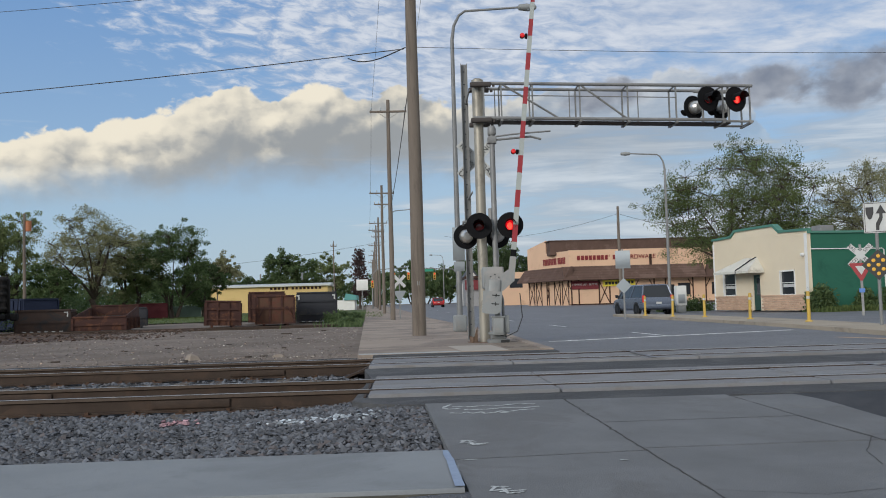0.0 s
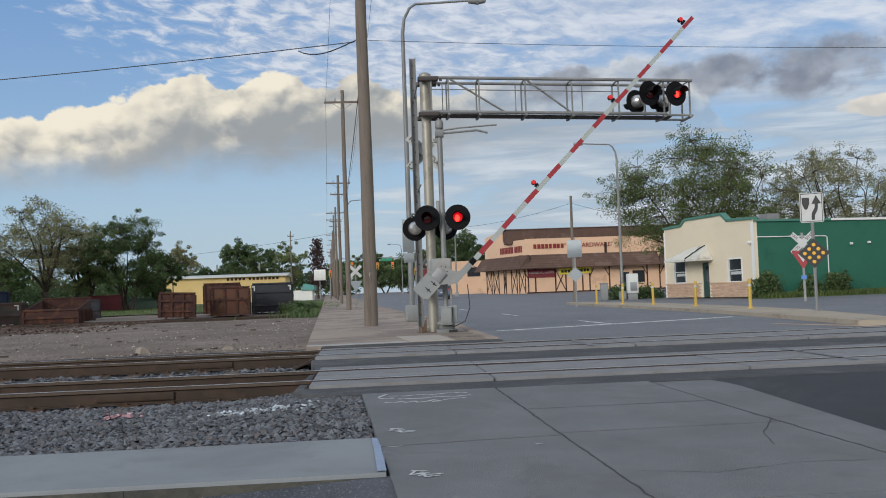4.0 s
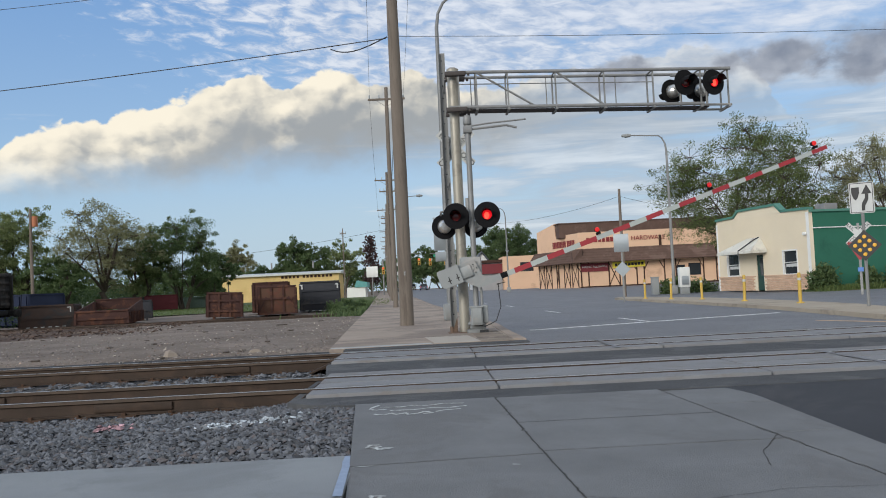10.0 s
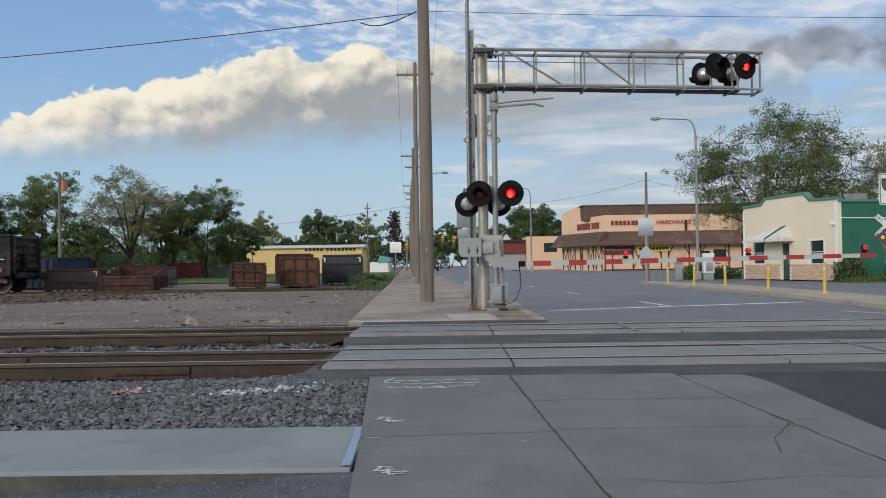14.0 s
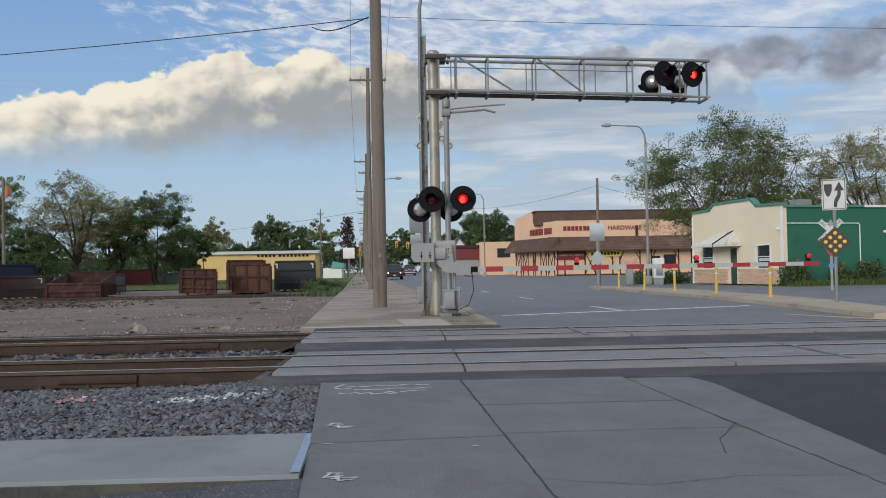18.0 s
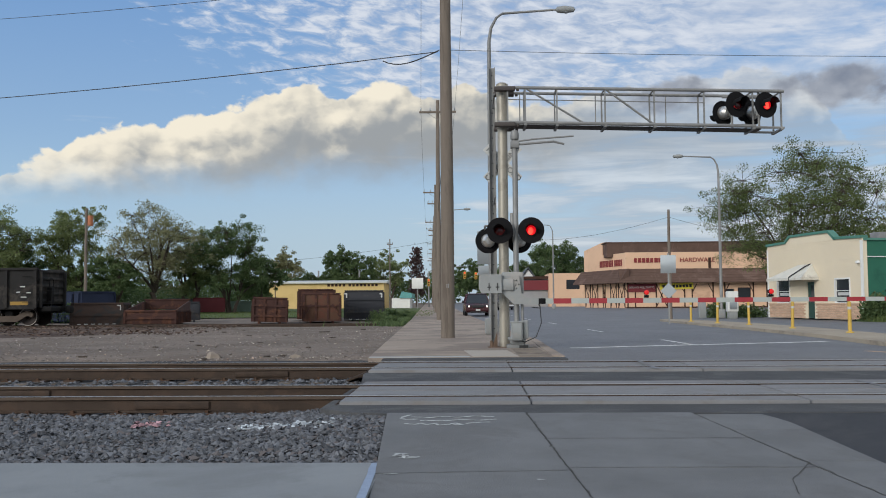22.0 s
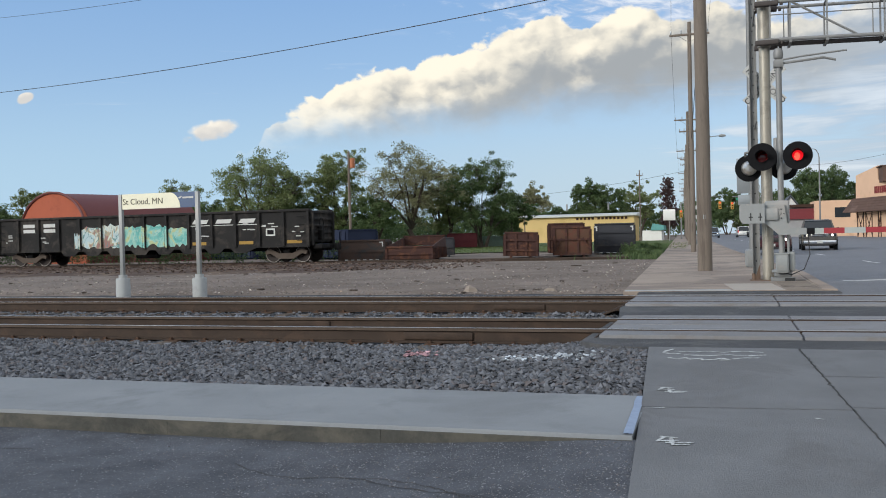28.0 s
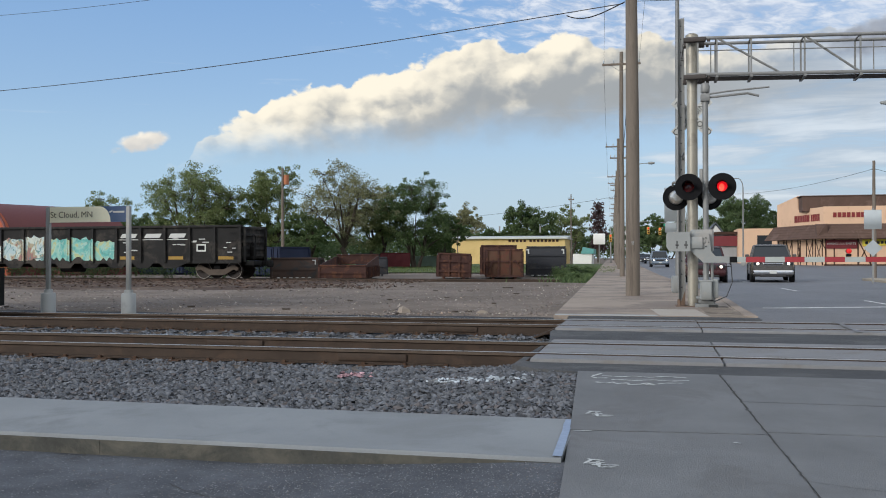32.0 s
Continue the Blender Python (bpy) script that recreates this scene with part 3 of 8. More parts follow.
def ragged(poly, zf, seed, jit=0.02, steps=6):
    rnd = random.Random(seed)
    pts = []
    n = len(poly)
    for i in range(n):
        a, b = poly[i], poly[(i + 1) % n]
        for k in range(steps):
            t = k / steps
            pts.append((a[0] + (b[0] - a[0]) * t + rnd.uniform(-jit, jit), a[1] + (b[1] - a[1]) * t + rnd.uniform(-jit, jit)))
    return Mesh().add([(x, y, zf(x, y) + 0.0045) for x, y in pts], [tuple(range(len(pts)))])


mark = ragged([(-0.262, 6.63), (-0.205, 6.63), (-0.238, 7.9), (-0.298, 7.9)], lambda x, y: -0.165 + 0.0133 * (y - 6.8), 3, 0.005)
structure("blue_mark", mark, BLUE_PAINT, "pale blue spray-painted line at the end of the platform edge", "paint mark")
def stroke(m, pts, w, seed):
    """A sprayed line of uneven width on the slabs."""
    rnd = random.Random(seed)
    fine = []
    for (x0, y0), (x1, y1) in zip(pts, pts[1:]):
        n = max(2, int(math.hypot(x1 - x0, y1 - y0) / 0.03))
        fine += [(x0 + (x1 - x0) * k / n, y0 + (y1 - y0) * k / n) for k in range(n)]
    fine.append(pts[-1])
    left, right = [], []
    for i, (x, y) in enumerate(fine):
        p, q = fine[max(0, i - 1)], fine[min(len(fine) - 1, i + 1)]
        dx, dy = q[0] - p[0], q[1] - p[1]
        d = math.hypot(dx, dy) + 1e-6
        k = w * rnd.uniform(0.6, 1.25)
        left.append((x - dy / d * k, y + dx / d * k))
        right.append((x + dy / d * k, y - dx / d * k))
    v = left + right
    n = len(left)
    m.add([(x, y, slab_z(x, y) + 0.005 + 0.0004 * (seed % 7)) for x, y in v], [(n + i, n + i + 1, i + 1, i) for i in range(n - 1)])


m = Mesh()
SCRAWL = [
    [(-0.13, 9.98), (-0.2, 9.86), (-0.22, 9.78), (-0.16, 9.72), (-0.05, 9.74)],
    [(-0.12, 9.86), (0.08, 9.82), (0.2, 9.88), (0.34, 9.83), (0.5, 9.9), (0.7, 9.86)],
    [(-0.02, 9.66), (0.2, 9.64), (0.38, 9.7), (0.55, 9.66), (0.72, 9.72)],
    [(-0.16, 9.5), (-0.06, 9.45), (0.0, 9.52), (0.05, 9.44), (0.14, 9.5), (0.16, 9.41), (0.26, 9.45), (0.32, 9.52), (0.4, 9.44), (0.3, 9.42)],
    [(0.42, 9.5), (0.5, 9.56), (0.66, 9.58)],
]
for i, pts in enumerate(SCRAWL):
    stroke(m, pts, 0.017, 3 + i)
for j, (cx, cy) in enumerate(((-0.05, 8.06), (0.05, 6.56))):
    for i, pts in enumerate(([(-0.09, 0.1), (0.02, 0.08)], [(-0.06, 0.09), (-0.1, 0.0), (0.03, 0.03)], [(-0.02, 0.06), (0.0, -0.07), (0.1, -0.05)], [(-0.05, -0.03), (0.12, -0.01)])):
        stroke(m, [(cx + x, cy + y * 1.1) for x, y in pts], 0.013, 11 + i + 4 * j)
stroke(m, [(-0.2, 7.46), (-0.06, 7.47)], 0.008, 31)
stroke(m, [(0.93, 7.3), (0.98, 7.28)], 0.014, 32)
structure("white_scrawl", m, mat("faded_white_paint", (0.47, 0.49, 0.48), 0.85, 0, 0.3, 9, 0.15, 60, (0.25, 0.255, 0.25), 0.3, 14), "faded white spray-painted survey scrawl on the concrete", "paint mark")

# ---- rails and crossing ----
TRACKS = (("near", 11.48, 12.86), ("far", 16.06, 17.42))
RAIL_PROFILE = [(-0.07, -0.185), (0.07, -0.185), (0.07, -0.172), (0.012, -0.155), (0.009, -0.05), (0.036, -0.038), (0.036, -0.008), (0.028, 0.0), (-0.028, 0.0), (-0.036, -0.008), (-0.036, -0.038), (-0.009, -0.05), (-0.012, -0.155), (-0.07, -0.172)]
TIE = mat("tie_wood", (0.085, 0.068, 0.055), 0.95, 0, 0.3, 2, 0.5, 25, (0.14, 0.12, 0.1), 0.25, 3.0, spread=0.15)
PLATE = mat("tie_plate_rust", (0.08, 0.048, 0.032), 0.8, 0.2, 0.3, 6, 0.2, 50)


def rail_bar(x0, x1, y):
    m = Mesh()
    n = len(RAIL_PROFILE)
    m.add([(x, y + a, b) for x in (x0, x1) for a, b in RAIL_PROFILE], [tuple(range(n - 1, -1, -1)), tuple(range(n, 2 * n))] + [(i, (i + 1) % n, n + (i + 1) % n, n + i) for i in range(n)])
    return m


# head flanks and foot strips are a lighter brown than the rail's web
HEAD_SIDE = mat("lighter_rust", (0.09, 0.068, 0.052), 0.85, 0.0, 0.35, 2.5, 0.2, 40, (0.07, 0.05, 0.038), 0.25, 1.5)
tie_mesh = Mesh().box(-0.115, -1.3, -0.36, 0.115, 1.3, -0.197, None, 0.015).data("tie", TIE)
plate_mesh = Mesh().box(-0.1, -0.18, -0.197, 0.1, 0.18, -0.183).box(-0.07, -0.11, -0.183, -0.03, -0.075, -0.15).box(0.03, 0.075, -0.183, 0.07, 0.11, -0.15).data("tie_plate", PLATE)
bar_mesh = Mesh().box(-0.45, -0.014, -0.145, 0.45, 0.014, -0.055, None, 0.008).data("joint_bar", RAIL_RUST)
rnd = random.Random(5)
for tname, ya, yb in TRACKS:
    tr = thing("railway_track", "railway track with rusty steel rails on wooden ties in grey ballast" if tname == "near" else "second railway track with rusty rails beyond the first", "railway track", pose(0, 0, 0), "parallel tracks")
    yc = (ya + yb) / 2
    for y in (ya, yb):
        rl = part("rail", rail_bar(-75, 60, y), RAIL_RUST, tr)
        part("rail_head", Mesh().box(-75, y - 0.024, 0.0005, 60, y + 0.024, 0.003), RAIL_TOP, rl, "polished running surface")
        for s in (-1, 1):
            part("head_side", Mesh().box(-75, y + s * 0.0365, -0.036, -1.0, y + s * 0.0385, -0.007), HEAD_SIDE, rl, "lighter brown flank of the rail head")
            part("rail_foot", Mesh().box(-75, y + s * 0.022, -0.168, -1.0, y + s * 0.072, -0.1655, pose(0, 0, 0)), HEAD_SIDE, rl, "lighter brown rail foot")
        for x in (-3.05 if y == ya else -5.6, -15.1, -27.2):
            for s in (-1, 1):
                part("joint_bar", bar_mesh, None, rl, "", pose(x, y + s * 0.026, 0))
    x = -1.5
    while x > -34:
        part("tie", tie_mesh, None, tr, "", pose(x, yc + rnd.uniform(-0.05, 0.05), rnd.uniform(-0.006, 0.004), 0, 0, rnd.uniform(-1.2, 1.2)))
        for y in (ya, yb):
            part("tie_plate", plate_mesh, None, tr, "", pose(x, y, 0))
        x -= 0.53

# ballast bed and stones
def ballast_z(x, y):
    z = -0.212
    if 13.4 < y < 15.4:
        z = -0.225
    if y > 18.1:
        z = -0.212 + min(1, (y - 18.1) / 1.2) * 0.117
    if y < 11.1:
        z += max(0.0, slab_z(0, y) - 0.045 - z) * min(1.0, max(0.0, (x + 2.3) / 1.7)) * min(1.0, max(0.0, (y - 8.0) / 0.5))
    return z + 0.025 * noise.noise(Vector((x * 1.3, y * 1.3, 0)))


structure("ballast_bed", plane_grid(-75, -0.3, 7.96, 19.4, 0.45, lambda x, y: ballast_z(x, y)), BALLAST_BED, "grey crushed-stone bed under the tracks", "ballast")


def stone_material(name, tint):
    m = bpy.data.materials.new(name)
    m.use_nodes = True
    N = Nodes(m.node_tree)
    p = N.n("ShaderNodeBsdfPrincipled", i_Roughness=0.85)
    out = N.n("ShaderNodeOutputMaterial")
    N.put(out.inputs[0], p.outputs[0])
    ge = N.n("ShaderNodeNewGeometry")
    isl = ge.outputs["Random Per Island"]
    c = N.mix(isl, tuple(0.4 * k for k in tint), tuple(1.75 * k for k in tint))
    c = N.mix(N.ramp(N.math("FRACT", N.math("MULTIPLY", isl, 37.0)), 0.88, 0.95), c, (tint[0] * 1.15, tint[1] * 0.95, tint[2] * 0.85))
    s = N.noise(ge.outputs["Position"], 60, 3)
    N.put(p.inputs["Base Color"], N.mix(N.math("MULTIPLY", s, 0.4), c, tuple(0.6 * k for k in tint)))
    return m


STONES = stone_material("ballast_stone", (0.1, 0.106, 0.117))


def stones(name, label, area, count, size, zf, seed, material=None, flat=0.6):
    """Many small broken stones in one mesh."""
    rs = np.random.RandomState(seed)
    base = np.array([(1, 0, 0), (-1, 0, 0), (0, 1, 0), (0, -1, 0), (0, 0, 1), (0, 0, -1)], float)
    tri = np.array([(0, 2, 4), (2, 1, 4), (1, 3, 4), (3, 0, 4), (2, 0, 5), (1, 2, 5), (3, 1, 5), (0, 3, 5)])
    V, F = [], []
    for k in range(count):
        x, y = area(rs)
        s = size[0] + (size[1] - size[0]) * rs.rand() ** 1.8
        v = base * (0.55 + 0.75 * rs.rand(6, 1)) * s * np.array([1, 0.8 + 0.4 * rs.rand(), flat])
        v += rs.uniform(-0.28, 0.28, (6, 3)) * s
        a = rs.rand() * 6.283
        b = rs.uniform(-0.5, 0.5)
        ca, sa, cb, sb = math.cos(a), math.sin(a), math.cos(b), math.sin(b)
        R = np.array([[ca, -sa, 0], [sa, ca, 0], [0, 0, 1]]) @ np.array([[1, 0, 0], [0, cb, -sb], [0, sb, cb]])
        v = v @ R.T + np.array([x, y, zf(x, y) + s * 0.25])
        F.append(tri + 6 * k)
        V.append(v)
    me = bpy.data.meshes.new(name)
    me.from_pydata(np.concatenate(V).tolist(), [], np.concatenate(F).tolist())
    me.materials.append(material or STONES)
    return tagged(new(name, me), label, "gravel", "", "stuff")


def near_bed(rs):
    y = rs.uniform(7.98, 11.37)
    return (-0.27 - 0.055 * (y - 7.9) * 1.0 - (15 * rs.rand() ** 1.25), y)


def mid_bed(rs):
    y = rs.choice((rs.uniform(11.58, 12.76), rs.uniform(12.96, 15.96), rs.uniform(16.16, 17.3), rs.uniform(17.54, 18.5)))
    return (-1.3 - 22 * rs.rand() ** 1.2, y)


stones("ballast_stones", "loose grey crushed ballast stones beside the rail", near_bed, 36000, (0.014, 0.047), ballast_z, 1)
stones("asphalt_aggregate", "coarse pale aggregate showing in the worn asphalt", pebble_area, 50000, (0.003, 0.008), lambda x, y: max(-0.312, apron_z(x, y)), 41, stone_material("aggregate_stone", (0.15, 0.153, 0.162)), 0.4)
stones("ballast_between", "grey ballast stones between the rails", mid_bed, 24000, (0.02, 0.058), ballast_z, 2)

# crossing panels
crossing = thing("crossing_surface", "worn grey concrete crossing panels set between the rails", "rail crossing", pose(0, 0, 0))
m = Mesh()
m.prism([(-1.15, 10.62), (-0.85, 10.3), (-0.42, 10.14), (60, 10.14), (60, 18.35), (-1.24, 18.35), (-1.24, 15.2), (-1.08, 13.7)], -0.3, -0.045)
part("bed", m, mat("crossing_asphalt", (0.075, 0.077, 0.08), 0.88, 0, 0.3, 1.4, 0.5, 90, (0.11, 0.11, 0.11), 0.25, 0.9), crossing, "dark asphalt filling between the panels")
for ya, yb in ((11.48, 12.86), (16.06, 17.42)):
    left = -1.0 if ya < 13 else -1.2
    strips = ((ya - 0.56, ya - 0.075), (ya + 0.12, (ya + yb) / 2 - 0.004), ((ya + yb) / 2 + 0.004, yb - 0.12), (yb + 0.075, yb + 0.56))
    if ya > 13:
        strips = ((ya - 0.56, ya - 0.075), (ya + 0.12, yb - 0.12), (yb + 0.075, yb + 0.5))
    for y0, y1 in strips:
        x = left
        while x < 40:
            L = 3.05 if x > left else 1.14 - left
            part("panel", Mesh().box(x + 0.008, y0, -0.25, x + L - 0.008, y1, -0.006 + rnd.uniform(-0.006, 0.003), None, 0.012), PANEL, crossing)
            x += L
    for y in (ya, yb):
        part("flangeway_filler", Mesh().box(left, y - 0.074, -0.2, 45, y + 0.119, -0.07), DARK_FILL, crossing)
    # sloped steel guard at the left end
    m = Mesh()
    for y0, y1 in ((ya - 0.5, ya - 0.1), (ya + 0.15, yb - 0.15)):
        m.add([(left - 0.02, y0, -0.03), (left - 0.02, y1, -0.03), (left - 0.4, y1, -0.19), (left - 0.4, y0, -0.19), (left - 0.02, y0, -0.06), (left - 0.02, y1, -0.06), (left - 0.4, y1, -0.22), (left - 0.4, y0, -0.22)],
              [(3, 2, 1, 0), (4, 5, 6, 7), (0, 1, 5, 4), (1, 2, 6, 5), (2, 3, 7, 6), (3, 0, 4, 7)])
    part("end_ramp", m, RAIL_RUST, crossing, "rusty sloped steel end guard")
part("edge_fill", Mesh().box(-1.22, 17.935, -0.2, 2.3, 18.47, 0.012), bpy.data.materials["crossing_asphalt"], crossing, "asphalt fillet up to the pavement")
# lane paint across the crossing
m = Mesh()
for x0, x1, y0, y1 in ((3.4, 3.49, 15.5, 17.98), (5.55, 5.64, 11.1, 13.3)):
    q = ragged([(x0, y0), (x1, y0), (x1 + 0.08, y1), (x0 + 0.08, y1)], lambda x, y: -0.001, x0, 0.015, 8)
    m.add(q.v, q.f)
structure("lane_paint", m, mat("worn_lane_paint", (0.215, 0.225, 0.25), 0.85, 0, 0.4, 6, 0.2, 40, (0.175, 0.175, 0.178), 0.5, 3.0), "faded white lane line across the crossing panels", "road marking")

# far pavement, kerb, stop line
street_strip("pavement", CONCRETE_PINK, "warm grey concrete pavement along the street", -1.6, 2.4, 6.0, 190, 0.02, 0.25, 5)
m = Mesh()
m.prism([(p.x, p.y) for p in (street(-1.6, -1.55).translation, street(2.02, -1.55).translation, street(2.15, 1.5).translation, street(2.4, 6.0).translation, street(-1.6, 6.0).translation)], -0.23, 0.02)
structure("pavement_end", m, CONCRETE_PINK, "warm grey concrete pavement end at the crossing", "pavement")
street_strip("kerb", CONCRETE_PINK, "low concrete kerb between pavement and street", 2.41, 2.62, 6.0, 190, 0.03, 0.3, 5)
m = Mesh()
m.prism([(p.x, p.y) for p in (street(2.03, -1.3).translation, street(2.24, -1.5).translation, street(2.37, 1.5).translation, street(2.62, 6.0).translation, street(2.41, 6.0).translation, street(2.16, 1.5).translation)], -0.27, 0.03)
structure("kerb_end", m, CONCRETE_PINK, "low kerb end curving past the signal", "kerb")
# joints across the pavement, the pale pad by the signal and the dirty kerb end
m = Mesh()
for v in (0.9, 5.4, 10.2, 15.0, 20.0, 25.2, 30.4, 35.6, 41.0, 46.5):
    a, b = street(-1.58, v).translation, street(2.38, v + 0.06).translation
    m.add([(a.x, a.y, 0.0212 + lift(a.y)), (b.x, b.y, 0.0212 + lift(b.y)), (b.x, b.y + 0.025, 0.0212 + lift(b.y)), (a.x, a.y + 0.025, 0.0212 + lift(a.y))], [(0, 1, 2, 3)])
structure("pavement_joints", m, DARK_FILL, "narrow dark joints across the pavement", "joint")
m = Mesh()
m.prism([(p.x, p.y) for p in (street(0.45, -1.45).translation, street(1.35, -1.5).translation, street(1.3, 0.8).translation, street(0.35, 0.85).translation)], 0.0, 0.026)
lip = Mesh().prism([(p.x, p.y) for p in (street(-1.58, -1.53).translation, street(0.4, -1.53).translation, street(0.38, -1.22).translation, street(-1.58, -1.2).translation)], 0.0, 0.0255)
structure("pavement_lip", lip, CONCRETE_NEW, "pale worn lip along the front edge of the pavement", "pavement")
structure("pale_pad", m, mat("pale_concrete", (0.385, 0.345, 0.295), 0.88, 0, 0.12, 0.9, 0.2, 50), "paler concrete patch beside the signal", "pavement")
m = Mesh()
m.prism([(p.x, p.y) for p in (street(1.36, -1.5).translation, street(2.0, -1.5).translation, street(2.06, 0.4).translation, street(2.12, 2.2).translation, street(1.5, 2.9).translation)], 0.0, 0.024)
structure("kerb_apron", m, mat("stained_apron", (0.23, 0.19, 0.15), 0.9, 0, 0.35, 1.6, 0.4, 40, (0.12, 0.1, 0.08), 0.3, 1.2), "dirt-stained concrete round the signal's foot", "kerb")
m = Mesh()
m.add([(2.84, 22.65, -0.034), (2.88, 22.95, -0.034), (10.1, 25.75, -0.034), (10.1, 25.4, -0.034)], [(0, 3, 2, 1)])
m.add([(6.1, 23.8, -0.033), (6.22, 23.85, -0.033), (6.05, 27.2, -0.033), (5.93, 27.2, -0.033)], [(0, 1, 2, 3)])
for k in range(9):
    a = street(5.95, 14 + k * 12).translation
    z = -0.033 + lift(a.y + 4)
    m.add([(a.x - 0.06, a.y, z), (a.x + 0.06, a.y, z), (a.x - 0.08, a.y + 3, z), (a.x - 0.2, a.y + 3, z)], [(0, 1, 2, 3)])
structure("stop_line", m, WHITE_PAINT, "white stop line and lane dashes on the street", "road marking")
# median island
m = Mesh()
pts = [(10.05, 18.9), (10.5, 18.55), (11.1, 18.9), (11.75, 21.5), (12.75, 26.7), (13.2, 34), (13.2, 42), (12.4, 50), (11.6, 52.5), (10.9, 51), (10.8, 42), (10.9, 35), (10.8, 28), (10.4, 23)]
m.prism(pts, -0.2, 0.07)
structure("median_island", m, mat("median_concrete", (0.36, 0.31, 0.24), 0.88, 0, 0.16, 0.8, 0.25, 50, (0.27, 0.23, 0.18), 0.2, 0.7), "low tan concrete median island with rounded nose", "median")
m = Mesh()
m.add([(9.9, 18.4, -0.034), (10.3, 18.2, -0.034), (9.2, 20.9, -0.034), (9.0, 20.9, -0.034)], [(0, 1, 2, 3)])
m.add([(13.2, 16.0, -0.001), (13.5, 15.9, -0.001), (12.7, 17.4, -0.001), (12.5, 17.4, -0.001)], [(0, 1, 2, 3)])
structure("median_paint", m, ORANGE_PAINT, "faded yellow edge line beside the median nose", "road marking")

# ---- crossing signal ----
BLACK = mat("black_enamel", (0.006, 0.006, 0.007), 0.85, 0, 0.2, 3, 0.03, 40, None, 0, 1, False)
RED_LIT = plain("red_light_lit", (0.62, 0.006, 0.012), 0.3, 0, 1.0)
RED_OFF = plain("red_lens_dark", (0.055, 0.004, 0.004), 0.15)
RED_SHEET = mat("red_sheeting", (0.3, 0.02, 0.025), 0.5, 0, 0.12, 3, 0.03, 40, None, 0, 1, False)
WHITE_SHEET = mat("white_sheeting", (0.5, 0.51, 0.49), 0.5, 0, 0.1, 3, 0.03, 40, (0.45, 0.44, 0.4), 0.2, 2, False)
SIGN_BLACK = plain("sign_black", (0.015, 0.015, 0.015), 0.5)
SIGN_BACK = mat("sign_back_aluminium", (0.34, 0.37, 0.38), 0.45, 0.6, 0.08, 2, 0.03, 30, None, 0, 1, False)
CABLE = plain("black_cable", (0.02, 0.02, 0.02), 0.6)
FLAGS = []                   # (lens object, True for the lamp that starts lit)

disc_mesh = Mesh().lathe([(0.0, 0.0), (0.30, 0.0), (0.305, 0.008), (0.305, 0.016), (0.30, 0.02), (0.13, 0.02), (0.13, 0.05), (0.118, 0.05), (0.118, -0.02), (0.0, -0.02)], None, 36).data("background_disc", BLACK)
hood_mesh = Mesh().lathe([(0.132, 0.02), (0.138, 0.33), (0.128, 0.33), (0.12, 0.02)], None, 24, 5, 175).lathe([(0.132, 0.02), (0.135, 0.16), (0.127, 0.16), (0.12, 0.02)], None, 8, 175, 205).lathe([(0.132, 0.02), (0.135, 0.16), (0.127, 0.16), (0.12, 0.02)], None, 8, -25, 5).data("hood", BLACK)
housing_mesh = Mesh().lathe([(0.0, -0.2), (0.09, -0.19), (0.15, -0.13), (0.17, -0.03), (0.17, 0.0)], None, 24).data("housing", GREY_PAINT)
silver_mesh = Mesh().lathe([(0.0, -0.2), (0.09, -0.19), (0.15, -0.13), (0.17, -0.03), (0.17, 0.0)], None, 24).data("housing", mat("silver_housing", (0.62, 0.61, 0.57), 0.32, 0.85, 0.1, 3, 0.04, 30, None, 0, 1, False))


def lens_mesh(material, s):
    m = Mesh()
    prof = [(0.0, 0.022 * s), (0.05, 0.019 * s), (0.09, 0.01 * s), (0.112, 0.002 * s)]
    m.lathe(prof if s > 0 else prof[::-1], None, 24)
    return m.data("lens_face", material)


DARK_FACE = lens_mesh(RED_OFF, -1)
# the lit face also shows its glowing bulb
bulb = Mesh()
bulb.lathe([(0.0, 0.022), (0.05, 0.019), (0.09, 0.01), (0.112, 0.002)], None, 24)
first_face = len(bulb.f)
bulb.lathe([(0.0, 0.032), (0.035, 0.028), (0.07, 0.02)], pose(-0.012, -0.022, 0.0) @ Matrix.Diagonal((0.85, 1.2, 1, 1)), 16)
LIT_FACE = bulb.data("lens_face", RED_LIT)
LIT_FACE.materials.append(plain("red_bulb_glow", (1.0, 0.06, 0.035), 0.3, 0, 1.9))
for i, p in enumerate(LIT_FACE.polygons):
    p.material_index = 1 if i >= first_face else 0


def signal_lamp(parent, at, first, away=False):
    """One flashing lamp: its z axis is the way it shines."""
    d = part("background_disc", disc_mesh, None, parent, "round black target disc", at)
    part("hood", hood_mesh, None, d)
    part("housing", housing_mesh if not away else silver_mesh, None, d)
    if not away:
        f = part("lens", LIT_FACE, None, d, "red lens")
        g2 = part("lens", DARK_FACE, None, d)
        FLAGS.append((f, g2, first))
    return d


MX, MY = 1.275, 22.4
sig = thing("crossing_signal", "silver cantilever railway crossing signal with flashing red lights", "crossing signal", pose(MX, MY, 0))
